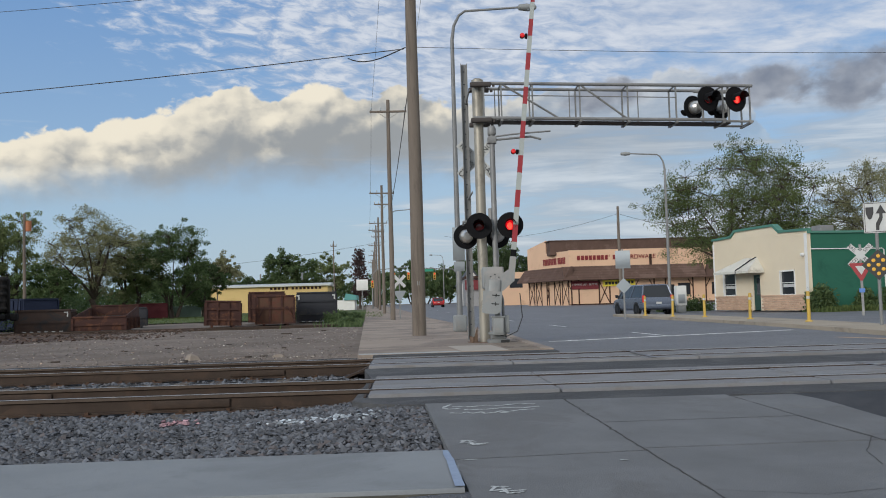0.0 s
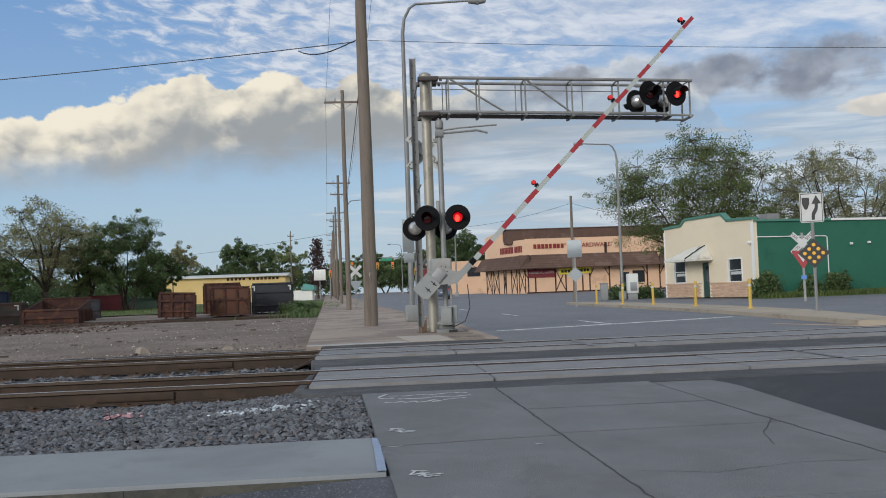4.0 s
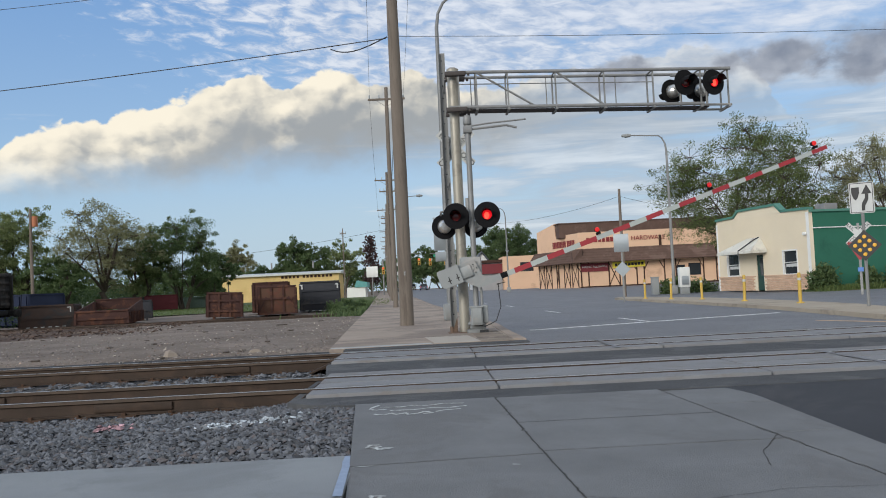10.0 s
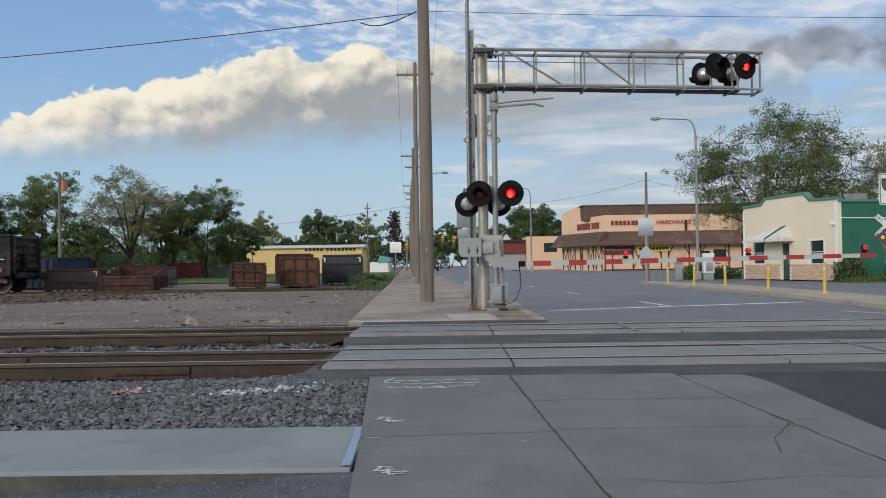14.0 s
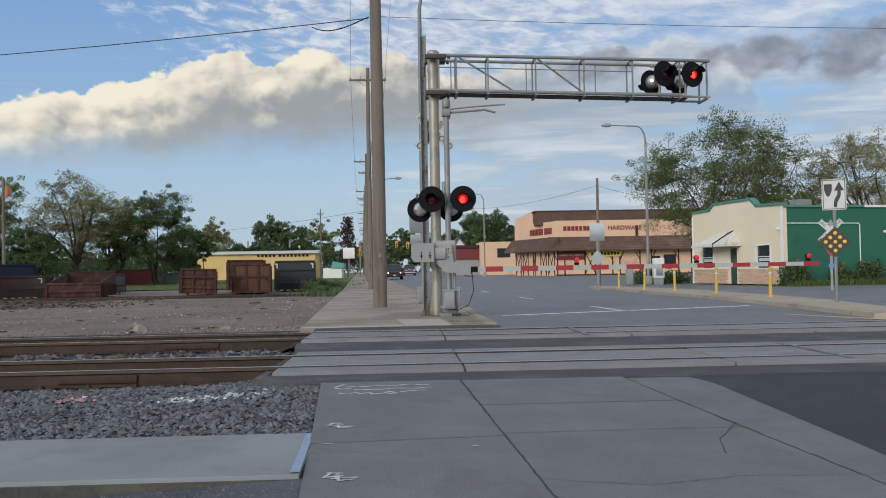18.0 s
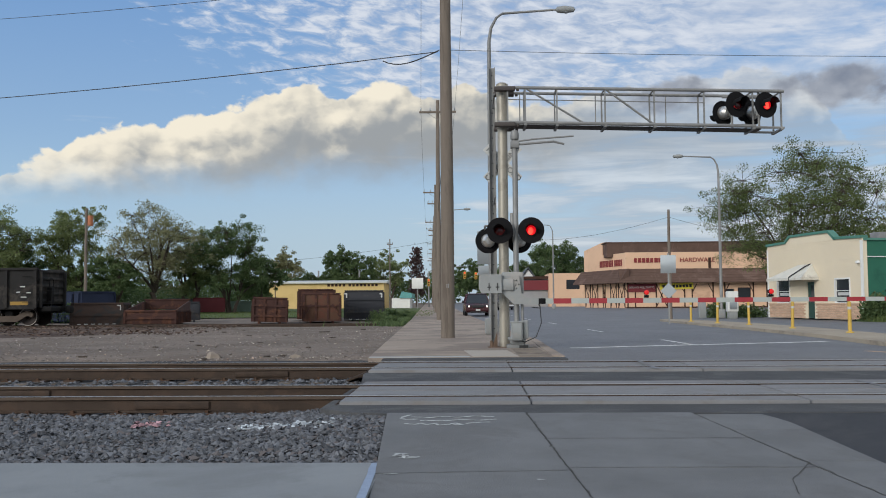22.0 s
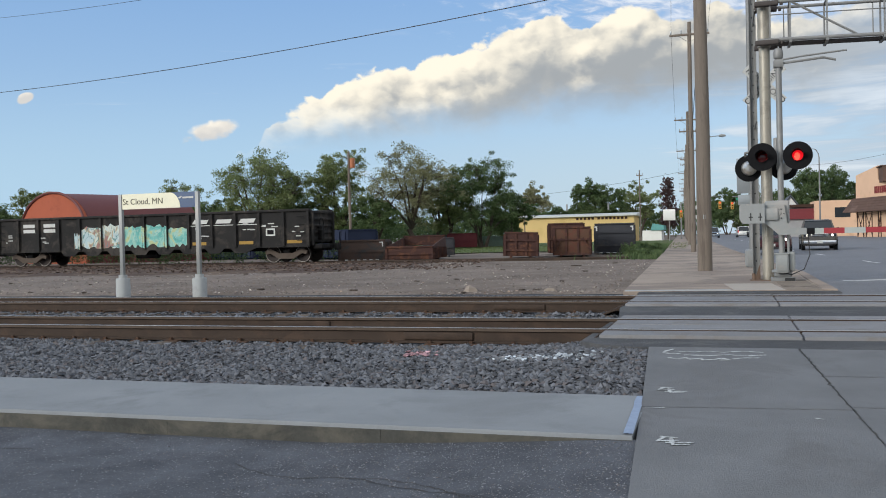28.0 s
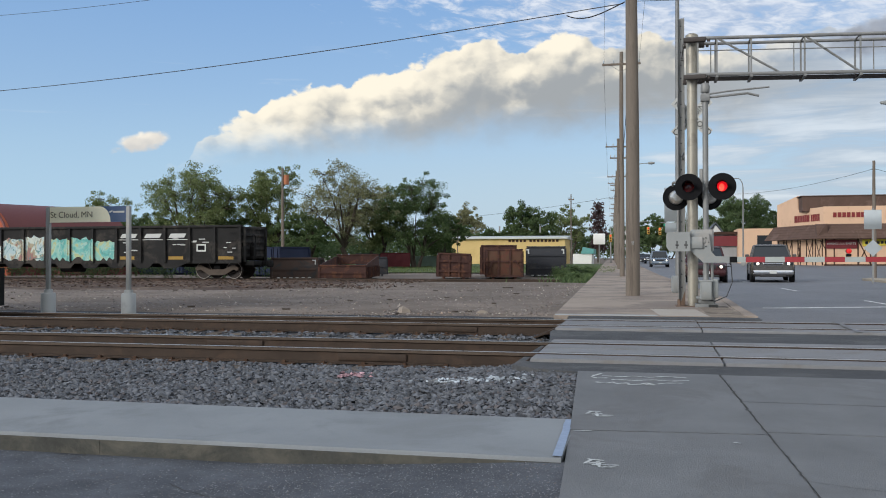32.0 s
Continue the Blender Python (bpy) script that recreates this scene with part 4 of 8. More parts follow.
# main mast and its foot
part("mast", Mesh().tube([(0, 0, 0.02), (0, 0, 6.27)], [0.122, 0.118], 24).lathe([(0.145, 6.25), (0.145, 6.33), (0.09, 6.37), (0.0, 6.38)], None, 24).lathe([(0.12, 5.25), (0.138, 5.26), (0.138, 6.2), (0.12, 6.22)], None, 24), ALU, sig, "bright cylindrical aluminium mast")
m = Mesh().box(-0.4, -0.36, -0.05, 0.38, 0.36, 0.03, None, 0.01)
for a in (-0.24, 0.24):
    for b in (-0.22, 0.22):
        m.tube([(a * 1.3, b * 1.3, 0.02), (a * 1.3, b * 1.3, 0.16)], 0.035, 8)
for a in (-1, 1):
    m.box(a * 0.16 - 0.012, -0.03, 0.02, a * 0.3 - 0.012, 0.03, 0.1).prism([(0.17, 0.02), (0.3, 0.02), (0.17, 0.4)], -0.012, 0.012, pose(0, 0, 0, 90, 0, 0 if a > 0 else 180))
part("base_plate", m, mat("rusty_base", (0.16, 0.11, 0.08), 0.85, 0.2, 0.3, 4, 0.3, 40), sig, "rust-brown bolted base plate")
# truss arm
# shade under the walkway and lower chord put into a darker steel; clamps share it
DARK_SHADE_STEEL = mat("dark_shade_steel", (0.085, 0.075, 0.07), 0.7, 0.3, 0.2, 3, 0.1, 40)
truss = thing("truss_arm", "", "", pose(0, 0, 0))
truss.parent = sig
tx1 = 6.62
dep = 0.28
for z, yy, r in ((6.2, -dep, 0.04), (6.2, dep, 0.036), (5.36, -dep, 0.042), (5.36, dep, 0.042)):
    part("chord", Mesh().tube([(-0.12, yy, z), (tx1 if z > 6 else 5.95, yy - 0.04, z - 0.03 * (tx1 if z > 6 else 5.95))], r, 10), STEEL if z > 6 or yy < 0 else DARK_SHADE_STEEL, truss)
SAG = 0.03
for x, thin in ((0.12, 0), (0.44, 1), (0.54, 0), (1.29, 0), (2.28, 1), (2.43, 0), (3.59, 0), (3.98, 1), (4.76, 0), (5.9, 0), (6.56, 0)):
    for s in (-1, 1) if not thin else (1,):
        part("upright", Mesh().box(x - 0.018, s * dep - 0.018, 5.36 - SAG * x, x + 0.018, s * dep + 0.018, 6.2 - SAG * x) if not thin else Mesh().tube([(x, s * dep, 5.36 - SAG * x), (x, s * dep, 6.2 - SAG * x)], 0.014, 6), STEEL, truss)
    if not thin:
        part("cross_bar", Mesh().box(x - 0.03, -dep - 0.07, 5.28 - SAG * x, x + 0.03, dep + 0.07, 5.33 - SAG * x), STEEL, truss)
        part("cross_bar", Mesh().tube([(x, -dep, 6.2 - SAG * x), (x, dep, 6.2 - SAG * x)], 0.02, 6), STEEL, truss)
for x0, x1 in ((0.58, 1.9), (2.47, 3.56)):
    part("diagonal", Mesh().tube([(x0, -dep, 6.17 - SAG * x0), (x1, -dep, 5.38 - SAG * x1)], 0.026, 6), STEEL, truss)
part("walkway", Mesh().box(0.1, -0.2, 5.3, 5.95, 0.2, 5.325, pose(0, 0, 0, 0, math.degrees(SAG), 0)), DARK_SHADE_STEEL, truss, "grated walkway with its underside shade in the colour")
part("end_frame", Mesh().tube([(5.9, -dep - 0.04, 5.33 - SAG * 5.9), (6.6, -dep - 0.04, 5.33 - SAG * 6.6), (6.6, dep, 5.33 - SAG * 6.6), (5.9, dep, 5.33 - SAG * 5.9)], 0.03, 6), STEEL, truss)
part("handrail", Mesh().tube([(0.12, -dep - 0.03, 5.9), (4.76, -dep - 0.03, 5.9 - SAG * 4.76)], 0.013, 6), STEEL, truss)
for z in (5.3, 6.16):
    for yy in (-0.36, 0.2):
        part("clamp", Mesh().box(-0.2, yy, z - 0.05, 0.3, yy + 0.16, z + 0.05, None, 0.015), DARK_SHADE_STEEL, truss)
        part("clamp_bolt", Mesh().lathe([(0.035, -0.05), (0.035, 0.05), (0.0, 0.05)], pose(0.36, yy + 0.08, z), 8), DARK_SHADE_STEEL, truss)
# lamps: z axis towards the camera is -y
TOCAM = lambda x, y, z, yaw=0: pose(x, y, z) @ pose(0, 0, 0, 90, 0, yaw)
part("lamp_bar", Mesh().tube([(-0.45, -0.3, 2.88), (0.82, -0.3, 2.88)], 0.028, 8).tube([(0.2, -0.3, 2.78), (0.2, -0.3, 3.18)], 0.06, 10).tube([(-0.45, -0.3, 2.88), (-0.45, -0.18, 2.81)], 0.025, 8), STEEL, sig)
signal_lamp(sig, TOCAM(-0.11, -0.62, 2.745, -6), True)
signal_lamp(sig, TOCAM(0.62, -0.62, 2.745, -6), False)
for x in (-0.35, 0.4):
    signal_lamp(sig, pose(x - 0.02, 0.1, 2.56) @ pose(0, 0, 0, -90, 0, 6), False, True)
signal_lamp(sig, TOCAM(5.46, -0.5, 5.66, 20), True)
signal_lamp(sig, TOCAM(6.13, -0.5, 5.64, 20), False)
for x in (5.3, 5.97):
    signal_lamp(sig, pose(x, 0.05, 5.57) @ pose(0, 0, 0, -90, 0, 24), False, True)
part("lamp_hanger", Mesh().tube([(5.2, -0.24, 5.9), (6.3, -0.24, 5.86)], 0.03, 8).tube([(5.42, -0.24, 5.15), (5.42, -0.24, 6.0)], 0.03, 8).tube([(6.05, -0.24, 5.15), (6.05, -0.24, 6.0)], 0.03, 8), STEEL, truss)

# gate mast with bell arm
gate = thing("gate_mechanism", "grey crossing gate machine with counterweights beside the mast", "gate machine", pose(MX + 0.27, MY - 0.45, 0))
part("gate_mast", Mesh().tube([(0, 0, 0.1), (0, 0, 4.95)], 0.064, 16).lathe([(0.09, 4.9), (0.1, 4.92), (0.1, 5.05), (0.07, 5.12), (0.0, 5.13)], None, 16), STEEL, gate)
part("gate_base", Mesh().box(-0.24, -0.2, -0.05, 0.26, 0.2, 0.1, None, 0.02).box(-0.17, -0.15, 0.1, 0.19, 0.15, 0.22, None, 0.03), mat("cast_base", (0.2, 0.205, 0.2), 0.7, 0.3, 0.2, 4, 0.2, 40), gate, "dark cast foot")
jb = part("junction_box", Mesh().box(-0.14, -0.3, 0.2, 0.12, -0.08, 0.62, None, 0.02).box(-0.17, -0.31, 0.6, 0.14, -0.07, 0.64, None, 0.01), GREY_PAINT, gate, "pale grey junction box")
part("box_door", Mesh().box(-0.11, -0.312, 0.24, 0.09, -0.303, 0.57, None, 0.003), GREY_PAINT, jb)
part("foot_door", Mesh().box(0.04, -0.207, -0.02, 0.24, -0.2005, 0.09), SIGN_BLACK, gate, "dark door in the foot")
part("flange", Mesh().lathe([(0.0, 0.2), (0.2, 0.2), (0.22, 0.22), (0.22, 0.26), (0.12, 0.29), (0.0, 0.29)], None, 20), GREY_PAINT, gate)
part("riser_box", Mesh().box(0.13, -0.18, 0.24, 0.26, 0.0, 0.66, None, 0.02), GREY_PAINT, gate, "narrow grey riser box")
part("conduit", Mesh().tube([(0.13, -0.1, 0.1), (0.13, -0.1, 1.0), (0.1, -0.1, 1.12)], 0.03, 8), STEEL, gate)
part("machine", Mesh().box(-0.34, -0.22, 1.28, 0.16, 0.1, 1.78, None, 0.03).box(-0.2, -0.24, 1.2, 0.1, 0.05, 1.3, None, 0.02), GREY_PAINT, gate, "grey gate machine housing")
part("bell_arm", Mesh().tube([(0, -0.05, 4.85), (0.5, -0.1, 4.9), (1.35, -0.3, 4.92)], 0.02, 8).tube([(0, -0.02, 4.78), (0.9, -0.12, 4.83), (1.15, -0.14, 4.76)], 0.026, 8).box(-0.1, -0.1, 4.7, 0.1, 0.1, 4.86, None, 0.01), STEEL, gate, "thin side bracket")
# gate arm, pivoting at its left end
PIVOT = (MX + 0.2, MY - 0.72, 1.49)
arm = thing("barrier_boom", "red and white striped crossing barrier with three red lamps", "barrier", pose(*PIVOT))
part("arm_bracket", Mesh().prism([(-0.28, -0.19), (0.0, -0.46), (0.56, -0.46), (0.56, -0.32), (0.26, -0.31), (0.17, -0.2), (0.12, 0.2), (-0.28, 0.2)], -0.05, 0.05, pose(0, 0, 0, 90)).lathe([(0.0, 0.07), (0.05, 0.07), (0.06, 0.05)], pose(0, 0, 0.02, 90), 12), GREY_PAINT, arm, "cast grey arm bracket")
for s in (-1, 1):
    part("counterweight", Mesh().prism([(-0.8, -0.1), (-0.74, -0.2), (-0.28, -0.2), (-0.28, 0.23), (-0.78, 0.23), (-0.8, 0.18)], s * 0.13 - 0.04, s * 0.13 + 0.04, pose(0, 0, 0, 90)), GREY_PAINT, arm, "grey steel counterweight")
    part("weight_arm", Mesh().box(-0.5, s * 0.08 - 0.03, -0.14, 0.0, s * 0.08 + 0.03, 0.12, None, 0.02), GREY_PAINT, arm)
    for x in (-0.566, -0.37):
        part("slot", Mesh().box(x - 0.012, s * 0.13 - 0.045, -0.14, x + 0.012, s * 0.13 + 0.045, 0.03).box(x - 0.04, s * 0.13 - 0.0445, -0.075, x + 0.04, s * 0.13 + 0.0445, -0.05), SIGN_BLACK, arm, "dark slot")
for k in range(6):
    part("bolt_head", Mesh().lathe([(0.014, 0.0), (0.014, 0.02), (0.0, 0.02)], pose(0.11 * math.cos(k * 1.047), -0.05, 0.11 * math.sin(k * 1.047), 90), 8), SIGN_BLACK, arm, "dark bolt")
AZ = -0.39
ARM_WHITE = mat("arm_grey_white", (0.36, 0.39, 0.365), 0.55, 0, 0.12, 3, 0.03, 40, None, 0, 1, False)
x, k = 0.6, 0
part("splice", Mesh().box(0.54, -0.045, AZ - 0.065, 0.72, 0.045, AZ + 0.065, None, 0.01), BLACK, arm, "dark splice plate")
ARM_END = 8.55
while x < ARM_END - 0.05:
    L = min(0.405 if k else 0.3, ARM_END - x)
    part("stripe", Mesh().box(x, -0.022, AZ - 0.062 + 0.002 * x, x + L, 0.022, AZ + 0.062 - 0.002 * x), mat("arm_red", (0.3, 0.022, 0.03), 0.55, 0, 0.15, 3, 0.03, 40, None, 0, 1, False) if k == 1 else (bpy.data.materials["arm_red"] if k % 2 else ARM_WHITE), arm, "red band" if k % 2 else "white band")
    x += L
    k += 1
for x in (3.0, 5.75, 8.3):
    lp = part("arm_lamp", Mesh().box(x - 0.05, -0.06, AZ + 0.06, x + 0.05, 0.06, AZ + 0.12, None, 0.01).lathe([(0.055, -0.06), (0.06, 0.0), (0.055, 0.06)], pose(x, 0, AZ + 0.18, 90), 14), BLACK, arm, "small lamp on the arm")
    part("lens", Mesh().lathe([(0.0, 0.08), (0.04, 0.075), (0.055, 0.06)], pose(x, 0, AZ + 0.18, 90), 14), plain("arm_lamp_red", (0.6, 0.015, 0.015), 0.3, 0, 0.3) if x == 3.0 else bpy.data.materials["arm_lamp_red"], lp, "red lens")
part("cable", Mesh().tube([(0.55, 0.0, AZ - 0.05), (0.6, 0.0, AZ - 0.16), (0.4, 0.02, AZ - 0.14)], 0.012, 6), CABLE, arm)
cb2 = tagged(part("signal_cable", Mesh().tube([(MX + 0.78, MY - 0.72, 1.15), (MX + 0.82, MY - 0.72, 0.6), (MX + 0.7, MY - 0.7, 0.28), (MX + 0.45, MY - 0.6, 0.16), (MX + 0.3, MY - 0.6, 0.2)], 0.012, 6), CABLE), "thin black cable hanging from the gate arm", "cable")

# perforated steel post and light pole behind the mast
post = thing("steel_post", "tall perforated galvanised channel post behind the signal", "post", pose(MX - 0.2, MY + 1.7, 0))
part("channel", Mesh().box(-0.085, -0.06, 0.0, -0.073, 0.06, 7.2).box(0.073, -0.06, 0.0, 0.085, 0.06, 7.2).box(-0.073, 0.048, 0.0, 0.073, 0.06, 7.2), STEEL, post)
part("plate_back", Mesh().box(-0.42, 0.02, 2.06, -0.11, 0.035, 2.92, None, 0.004).box(-0.4, 0.02, 1.78, -0.12, 0.035, 2.03, None, 0.004), SIGN_BACK, post, "pale narrow sign back")
for z in (3.6, 6.1):
    part("strap", Mesh().box(0.0, -0.2, z, 0.06, -0.06, z + 0.06).box(0.0, -1.6, z + 0.015, 0.03, -0.2, z + 0.045), STEEL, post)
for k in range(21):
    part("bolt_hole", Mesh().lathe([(0.018, 0), (0.018, 0.012), (0.0, 0.012)], pose(0.0, 0.05, 0.4 + k * 0.33, 90), 8), SIGN_BLACK, post, "dark bolt hole")

# crossbuck behind the post
cb = part("crossbuck", Mesh().box(-0.61, -0.008, -0.115, 0.61, 0.008, 0.115, pose(0, 0, 0, 0, 45, 0)).box(-0.61, 0.009, -0.115, 0.61, 0.022, 0.115, pose(0, 0, 0, 0, -45, 0)), WHITE_SHEET, post, "white crossbuck board", pose(0.266, 0.17, 4.71))
letters("RAIL", 0.2, SIGN_BLACK, cb, pose(-0.25, -0.014, 0.25, 90, 45, 0), 0.002)
letters("ROAD", 0.2, SIGN_BLACK, cb, pose(0.25, -0.014, -0.25, 90, 45, 0), 0.002)
letters("CROS", 0.2, SIGN_BLACK, cb, pose(-0.25, 0.002, -0.25, 90, -45, 0), 0.002)
letters("SING", 0.2, SIGN_BLACK, cb, pose(0.25, 0.002, 0.25, 90, -45, 0), 0.002)


def street_lamp(at, h, reach, label, r=0.1):
    t = thing("street_lamp", label, "street lamp", at, "street lamps")
    pts = [(0, 0, 0.3), (0, 0, h - 1.1)] + [(0.55 * (1 - math.cos(a)), 0, h - 1.1 + 1.0 * math.sin(a)) for a in (0.5, 1.0, 1.4)] + [(reach, 0, h)]
    part("pole", Mesh().tube(pts, [r, r * 0.62, r * 0.5, r * 0.45, r * 0.42, r * 0.35], 12), STEEL, t)
    part("pole_base", Mesh().box(-0.22, -0.22, 0, 0.22, 0.22, 0.55, None, 0.05), GREY_PAINT, t)
    hd = part("lamp_head", Mesh().lathe([(0.0, -0.32), (0.1, -0.25), (0.13, 0.0), (0.09, 0.3), (0.0, 0.36)], pose(reach + 0.25, 0, h, 0, 90), 12), GREY_PAINT, t)
    part("lens", Mesh().lathe([(0.0, -0.09), (0.08, -0.05), (0.1, 0.02)], pose(reach + 0.3, 0, h - 0.06), 12), SIGN_BACK, hd)
    return t


street_lamp(pose(1.16, 30.6, 0.02, 0, 0, 1), 10.85, 2.3, "tall grey street lamp with curved arm beside the pavement")

# ---- poles and wires ----
def utility_pole(at, h, r, arms, label):
    t = thing("utility_pole", label, "utility pole", at, "utility poles along the street")
    part("shaft", Mesh().tube([(0, 0, -0.3), (0.01, 0, h * 0.35), (-0.015, 0, h * 0.7), (0, 0, h)], [r, r * 0.92, r * 0.8, r * 0.68], 14), WOOD_POLE, t)
    for z, w in arms:
        a = part("crossarm", Mesh().box(-w / 2, -0.11, z - 0.06, w / 2, 0.0, z + 0.06, None, 0.01), WOOD_POLE, t)
        part("brace", Mesh().tube([(-w * 0.28, -0.06, z - 0.05), (0, -r * 0.8, z - 0.5)], 0.014, 5).tube([(w * 0.28, -0.06, z - 0.05), (0, -r * 0.8, z - 0.5)], 0.014, 5), STEEL, a)
        for k in (-0.46, -0.2, 0.46):
            part("insulator", Mesh().lathe([(0.0, 0.24), (0.035, 0.22), (0.05, 0.14), (0.03, 0.12), (0.05, 0.06), (0.02, 0.0)], pose(w * k, -0.05, z + 0.06), 8), SIGN_BACK, a)
    return t


big = utility_pole(street(0.14, 8.0, 0.02), 13.2, 0.215, [], "thick weathered wooden utility pole standing on the pavement")
part("wire_bracket", Mesh().tube([(-0.55, -0.1, 11.05), (0.55, -0.1, 11.05)], 0.02, 6).box(-0.05, -0.22, 10.9, 0.05, 0.0, 11.2), STEEL, big)
for x in (-0.5, 0.5):
    part("insulator", Mesh().lathe([(0.0, 0.2), (0.05, 0.18), (0.06, 0.1), (0.03, 0.0)], pose(x, -0.1, 11.07), 8), SIGN_BACK, big)
part("tag", Mesh().box(-0.03, -0.205, 1.5, 0.03, -0.2, 1.62), SIGN_BACK, big, "small pale metal tag")
pole_tops = []
for k in range(1, 9):
    v = 8 + 28.5 * k
    p = street(0.15, v).translation
    z = lift(p.y)
    h = 13.7 if k == 1 else (13.0, 12.4, 12.0, 11.6)[k % 4]
    utility_pole(street(0.15, v, z + 0.02, random.Random(k).uniform(-4, 4)), h, 0.16, [(h - 0.75, 2.3), (h - 1.8, 1.5)][: 1 if k == 1 else 2], "slim wooden utility pole with crossarm further up the street")
    pole_tops.append((p.x, p.y, z + h - 0.6))


def wire(a, b, sag, r=0.012, n=14):
    a, b = Vector(a), Vector(b)
    return Mesh().tube([a.lerp(b, i / n) - Vector((0, 0, sag * 4 * (i / n) * (1 - i / n))) for i in range(n + 1)], r, 5, False)


def cable(label, a, b, sag, r=0.012):
    return tagged(part("overhead_wire", wire(a, b, sag, r), CABLE), label, "overhead wire", "overhead wires")


bp = street(0.14, 8.0).translation
cable("thick black overhead wire sagging towards the rail yard", (bp.x - 0.25, bp.y, 8.75), (-43.0, 42.5, 10.1), 0.45, 0.016)
tagged(part("overhead_wire", Mesh().tube([(bp.x - 0.2 - 1.8 * f, bp.y - 0.05 + 0.75 * f, 8.78 - 0.1 * f - 0.75 * f * (1 - f) * (0.6 + f)) for f in [k / 10 for k in range(11)]], 0.018, 6), CABLE), "drooping loop of black wire at the pole", "overhead wire", "overhead wires")
cable("thin black wire crossing the street overhead", (bp.x, bp.y, 8.8), (44, 26, 8.3), 0.5, 0.008)
cable("thin black wire crossing the street overhead", (bp.x + 0.5, bp.y, 11.1), (46, 22, 9.6), 0.5, 0.008)
cable("thin black wire above the yard", (bp.x - 0.5, bp.y, 11.1), (-43, 42.5, 14.5), 0.6, 0.01)
cable("thin black wire high above the yard", (-0.6, 27.5, 12.4), (-43, 42.5, 16.3), 0.6, 0.01)
cable("thin black wire high above the yard", (-0.6, 28.0, 12.9), (-43, 42.5, 17.4), 0.6, 0.01)
for dx in (-1.05, 1.05):
    q = pole_tops[0]
    cable("thin wire along the street between poles", (bp.x + dx * 0.7, bp.y, 13.1), (q[0] + dx, q[1], q[2]), 0.3, 0.007)
for k in range(len(pole_tops) - 1):
    for dx in (-1.05, 1.05):
        a, b = pole_tops[k], pole_tops[k + 1]
        cable("thin wire along the street between poles", (a[0] + dx, a[1], a[2]), (b[0] + dx, b[1], b[2]), 0.5, 0.009)
tagged(part("overhead_wire", wire((bp.x + 0.1, bp.y + 0.1, 9.2), (pole_tops[0][0], pole_tops[0][1], 6.8), 0.3, 0.016), CABLE), "black guy wire slanting behind the pole", "overhead wire", "overhead wires")
cable("thin wire strung across the back of the lot", (-2.5, 85, 6.9), (-46, 108, 6.2), 1.2, 0.014)
cable("service wire running to the shop roof", (3.2, 90, 7.6), (12.6, 56.0, 6.2), 0.8, 0.01)
cable("service wire running to the shop roof", (12.6, 56.0, 6.2), (24, 60, 4.9), 0.4, 0.01)

# ---- signs and posts on the median ----
YELLOW_POST = mat("yellow_bollard", (0.56, 0.37, 0.07), 0.55, 0, 0.12, 3, 0.05, 30, (0.4, 0.27, 0.06), 0.15, 4, False)
bol = thing("bollard", "yellow flexible delineator post on the median", "bollard", pose(12.1, 28.95, 0.07), "yellow bollards on the median")
part("tube", Mesh().tube([(0, 0, 0.03), (0, 0, 0.93)], 0.055, 12).lathe([(0.055, 0.93), (0.04, 0.96), (0.0, 0.965)], None, 12), YELLOW_POST, bol)
part("foot", Mesh().lathe([(0.12, 0.0), (0.12, 0.03), (0.06, 0.05)], None, 12), YELLOW_POST, bol)
part("cap_band", Mesh().lathe([(0.0565, 0.72), (0.058, 0.73), (0.058, 0.79), (0.0565, 0.8)], None, 12), WHITE_SHEET, bol, "pale reflective band")
for x, y, a in ((12.0, 33.6, 1.5), (12.05, 38.8, -1), (11.5, 41.6, 2), (11.25, 45.4, 0)):
    copy_thing(bol, pose(x, y, 0.07, a, a * 0.5, 0))


def facing(x, y, z):
    """A pose at x, y whose -y side faces the camera's corner."""
    return pose(x, y, z, 0, 0, -math.degrees(math.atan2(x - 0.3, y - 0.9)))


keep = thing("lane_sign", "white lane-guidance sign over an amber-dotted marker on a post", "road sign", facing(12.0, 24.4, 0.07))
part("post", Mesh().tube([(0, 0, 0), (0, 0, 3.25)], 0.045, 10), STEEL, keep)
bd = part("sign_board", Mesh().prism([(-0.27, -0.41), (0.27, -0.41), (0.3, -0.38), (0.3, 0.38), (0.27, 0.41), (-0.27, 0.41), (-0.3, 0.38), (-0.3, -0.38)], 0, 0.008, pose(0, -0.05, 2.86, 90)), WHITE_SHEET, keep, "white sign with black arrow")
part("border", Mesh().box(-0.27, -0.063, 2.47, 0.27, -0.059, 2.485).box(-0.27, -0.063, 3.235, 0.27, -0.059, 3.25).box(-0.275, -0.063, 2.485, -0.26, -0.059, 3.235).box(0.26, -0.063, 2.485, 0.275, -0.059, 3.235), SIGN_BLACK, bd)
part("shield", Mesh().prism([(-0.24, 0.28), (-0.05, 0.28), (-0.05, 0.12), (-0.1, -0.02), (-0.145, -0.06), (-0.19, -0.02), (-0.24, 0.12)], 0, 0.004, pose(0, -0.059, 2.86, 90)), SIGN_BLACK, bd)
part("arrow", Mesh().prism([(-0.01, -0.34), (0.07, -0.34), (0.075, -0.22), (0.15, -0.08), (0.165, 0.0), (0.165, 0.1), (0.25, 0.1), (0.125, 0.34), (0.0, 0.1), (0.085, 0.1), (0.08, 0.0), (0.0, -0.15), (-0.01, -0.22)], 0, 0.004, pose(0, -0.059, 2.86, 90)), SIGN_BLACK, bd)
